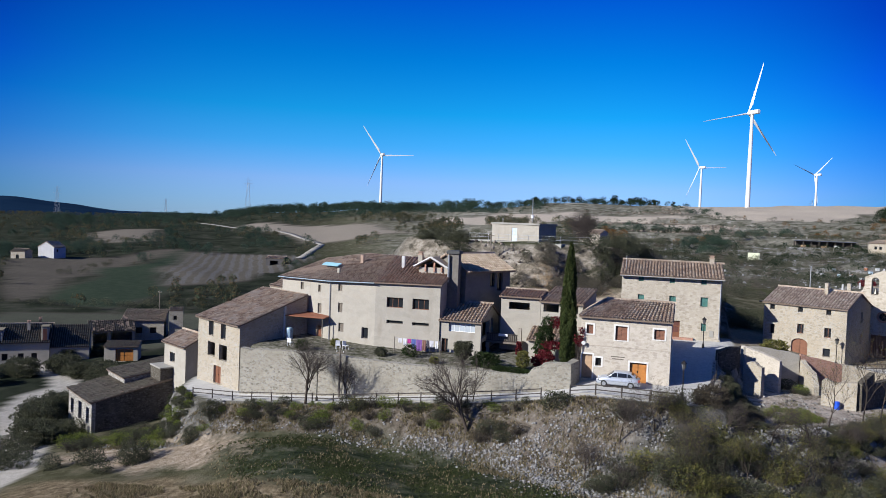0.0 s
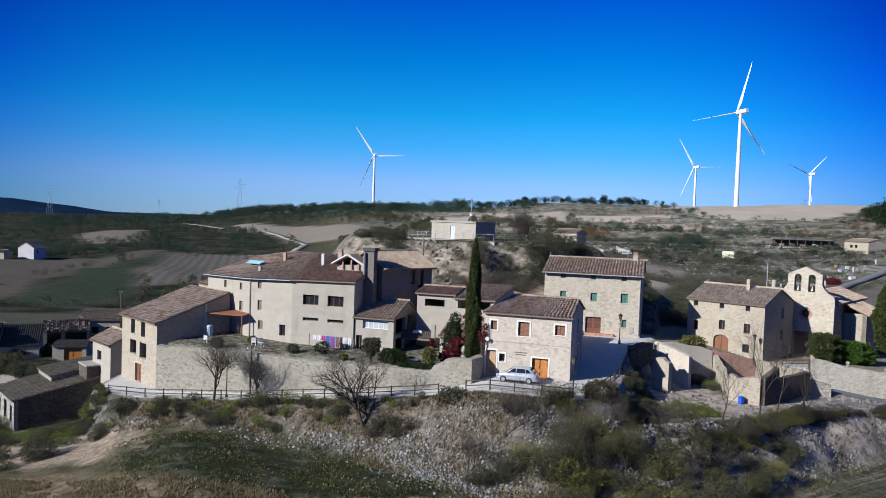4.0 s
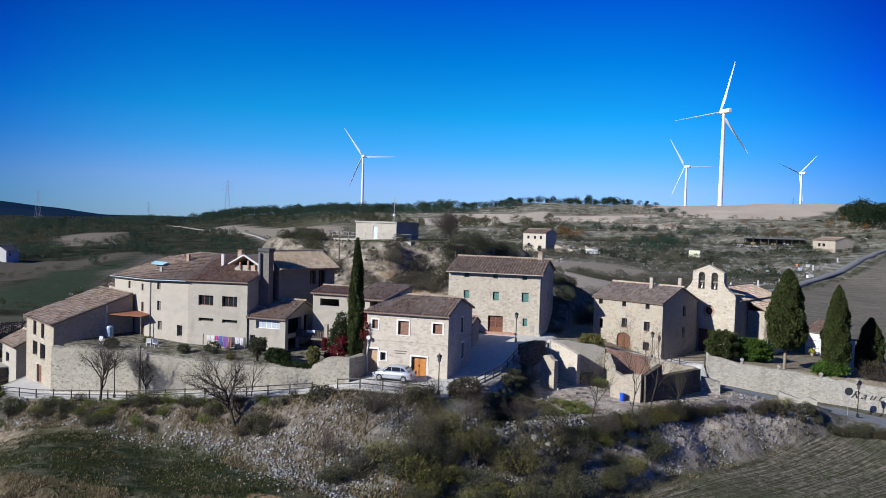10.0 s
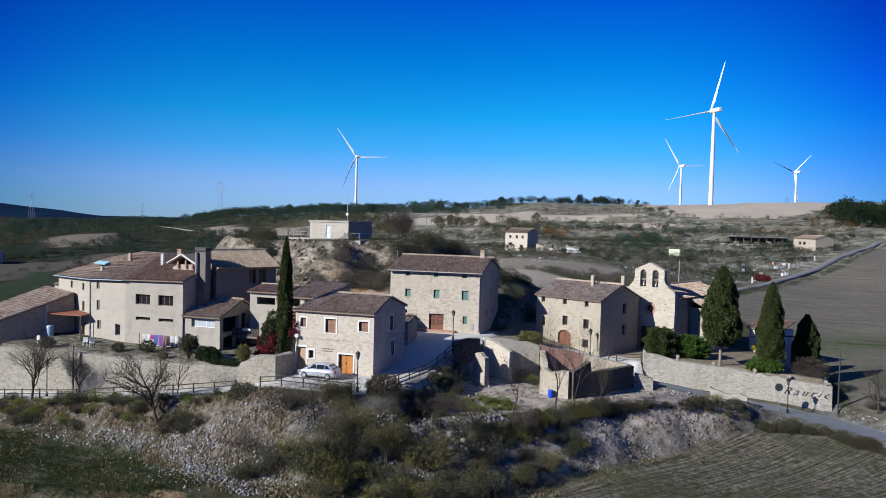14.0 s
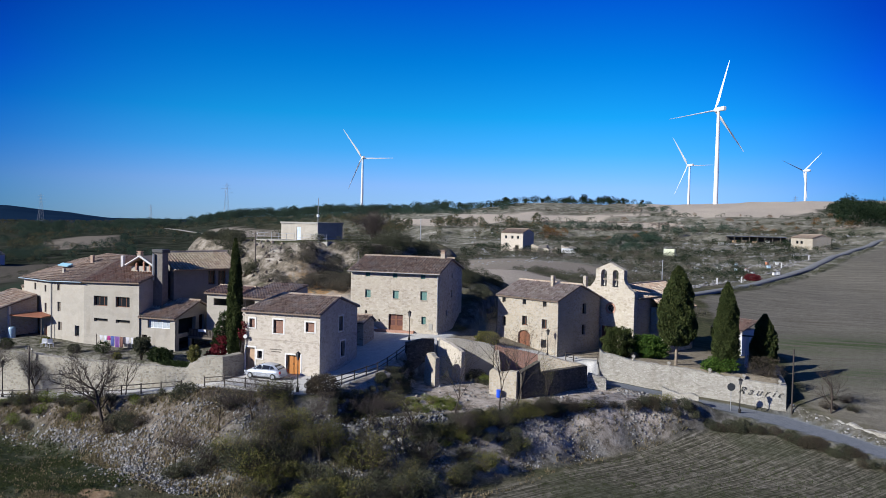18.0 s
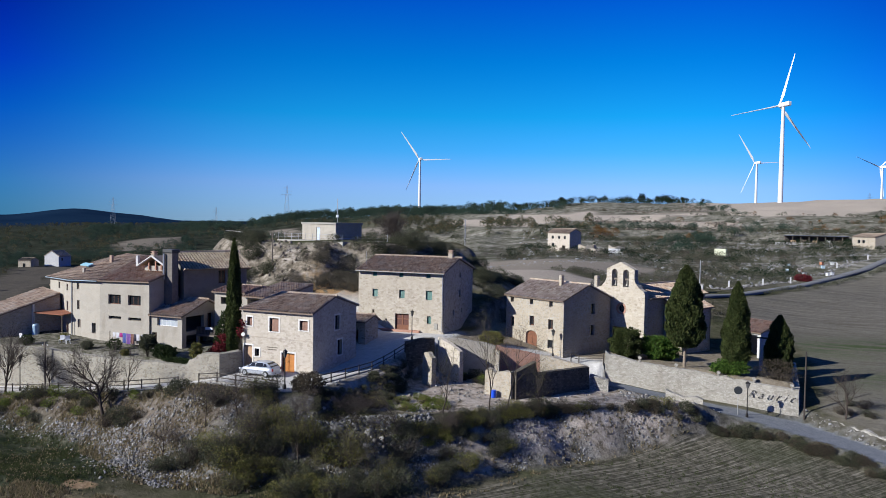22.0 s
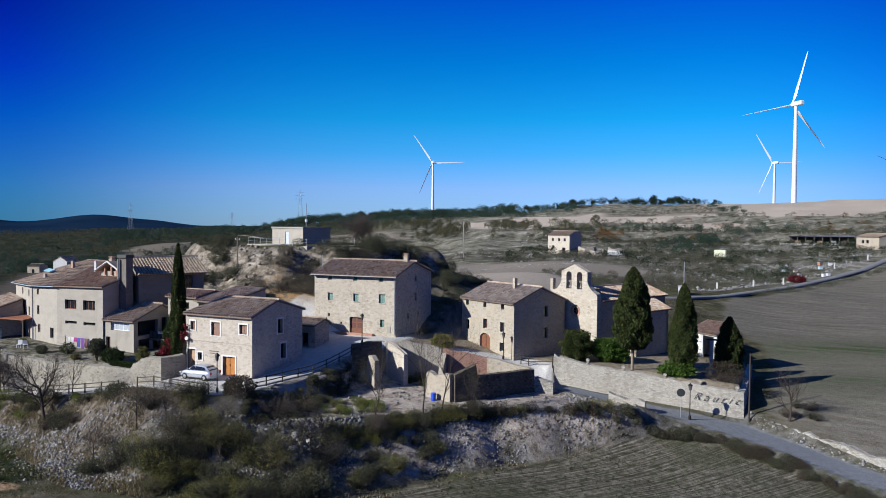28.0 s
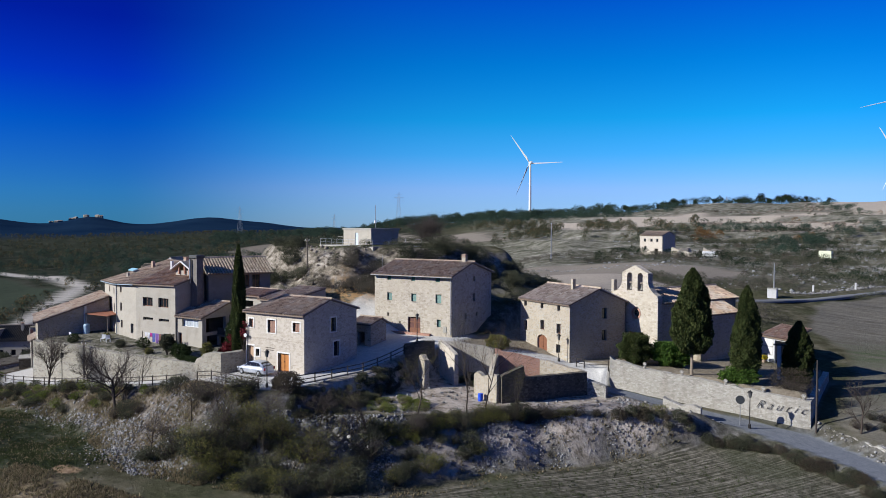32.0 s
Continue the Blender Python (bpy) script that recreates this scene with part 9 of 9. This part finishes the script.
rubble("slope_stones", "pale rubble and broken terrace walls on the slope", np.concatenate([
    ledge([(36, 287), (50, 281), (66, 278)], 520, 1.6, 1), ledge([(44, 330), (56, 336), (73, 349)], 620, 2.4, 2), ledge([(42, 360), (56, 368), (80, 378)], 420, 2.4, 3),
    ledge([(33, 366), (37, 366), (42, 367)], 350, 2.2, 4), ledge([(30, 196), (36, 212), (46, 236), (62, 274), (74, 296)], 500, 0.6, 5),
    ledge([(-36, 306), (-24, 303), (-8, 306)], 300, 2.4, 6), ledge([(-60, 245), (-35, 250), (-10, 262)], 220, 4.5, 7), ledge([(58, 372), (78, 384), (98, 392)], 380, 2.6, 13), ledge([(50, 308), (64, 318), (80, 330)], 360, 2.6, 14), ledge([(-6, 376), (12, 372), (30, 366)], 260, 2.4, 15)]), 0.2, 0.7, 227, ROCK)
rubble("terrace_stones", "stone ledges along the edges of the far fields", np.concatenate([
    ledge([(-20, 668), (-8, 662), (6, 640)], 260, 3, 8), ledge([(-90, 640), (-40, 632), (0, 626)], 200, 3, 9), ledge([(-70, 488), (-20, 500), (10, 492), (28, 468)], 420, 3, 10),
    ledge([(-30, 440), (-5, 438), (5, 440)], 160, 2.5, 11), ledge([(60, 440), (90, 446), (120, 440)], 120, 2, 12)]), 0.4, 1.8, 228, CRAG)


def pine(x, y, height, seed, label):
    rng = np.random.default_rng(seed)
    ob = thing("pine", pose(x, y, ground_z(x, y)), label, "tree", "pines on the ridge")
    part("trunk", a_rod((0, 0, -0.5), (0.1, 0, height * 0.6), height * 0.03, height * 0.015), BARK, ob)
    lobes = [(rng.normal(0, 0.12) * height, rng.normal(0, 0.1) * height, height * rng.uniform(0.12, 0.8), height * 0.24, height * 0.22, height * 0.2) for _ in range(7)]
    c, d = blob_points(rng, 900, lobes, 0.5)
    V, T = leaf_cards(c, height * 0.055, rng, 0.3, 1.4, d * 0.5)
    part("crown", raw_mesh("crown", V, tris=T), DARK_PINE, ob)


for i, (az, h) in enumerate(((5.1, 13), (3.2, 11.5), (0.9, 6), (2.2, 8), (2.5, 6), (4.6, 7), (6.5, 6), (8.2, 7), (9.5, 6), (10.9, 8), (11.7, 9), (12.1, 6), (15.8, 9))):
    x, y = polar(az, 800)
    pine(x, y, h, 300 + i, "single dark pine standing on the ridge line")
# dark trees and hedges below the road, by the valley houses
for i, (x, y, s) in enumerate(((-98, 99, 3.4), (-103, 95, 3.4), (-86, 95, 3.4), (-104, 88, 3.4), (-81, 93, 3.4), (-80, 80, 3.2), (-75, 71.5, 3.0), (-79, 76, 3.0), (-71, 67, 2.6), (-67.5, 65.6, 2.0), (-93, 97, 2.8), (-101, 101, 2.6), (-107, 108, 2.6), (-103, 113, 2.4), (-90, 99, 2.8), (-109, 92, 3.2))):
    bush("hedge", pose(x, y, ground_z(x, y) - 0.3), "dark green hedge below the valley houses", [(0, 0, s * 0.5, s, s * 0.7, s * 0.55), (s * 0.5, 0, s * 0.6, s * 0.5, s * 0.5, s * 0.45)], SCRUB, 6000, 0.14, 350 + i, 8, "hedges in the valley", "hedge")
# village on the far hill
for i in range(14):
    az, r = 57.6 + 1.6 * math.sin(i * 2.3), 2780 + 25 * math.cos(i * 1.7)
    x, y = polar(az, r, 20)
    z = ground_z(x, y)
    t = thing("house", pose(x, y, z, 0, 0, i * 37), "small grey house of the distant hill village", "house", "houses of the distant village")
    part("wall", a_box(-6, 6, -5, 5, -4, 6), STONE_W, t)
    bm = bmesh.new()
    vs = [bm.verts.new(v) for v in ((-6.4, -5.4, 5.9), (6.4, -5.4, 5.9), (6.4, 5.4, 5.9), (-6.4, 5.4, 5.9), (-6.4, 0, 8.2), (6.4, 0, 8.2))]
    for f in ((0, 1, 5, 4), (2, 3, 4, 5), (0, 4, 3), (1, 2, 5), (3, 2, 1, 0)):
        bm.faces.new([vs[k] for k in f])
    part("roof", bm, TILES, t)
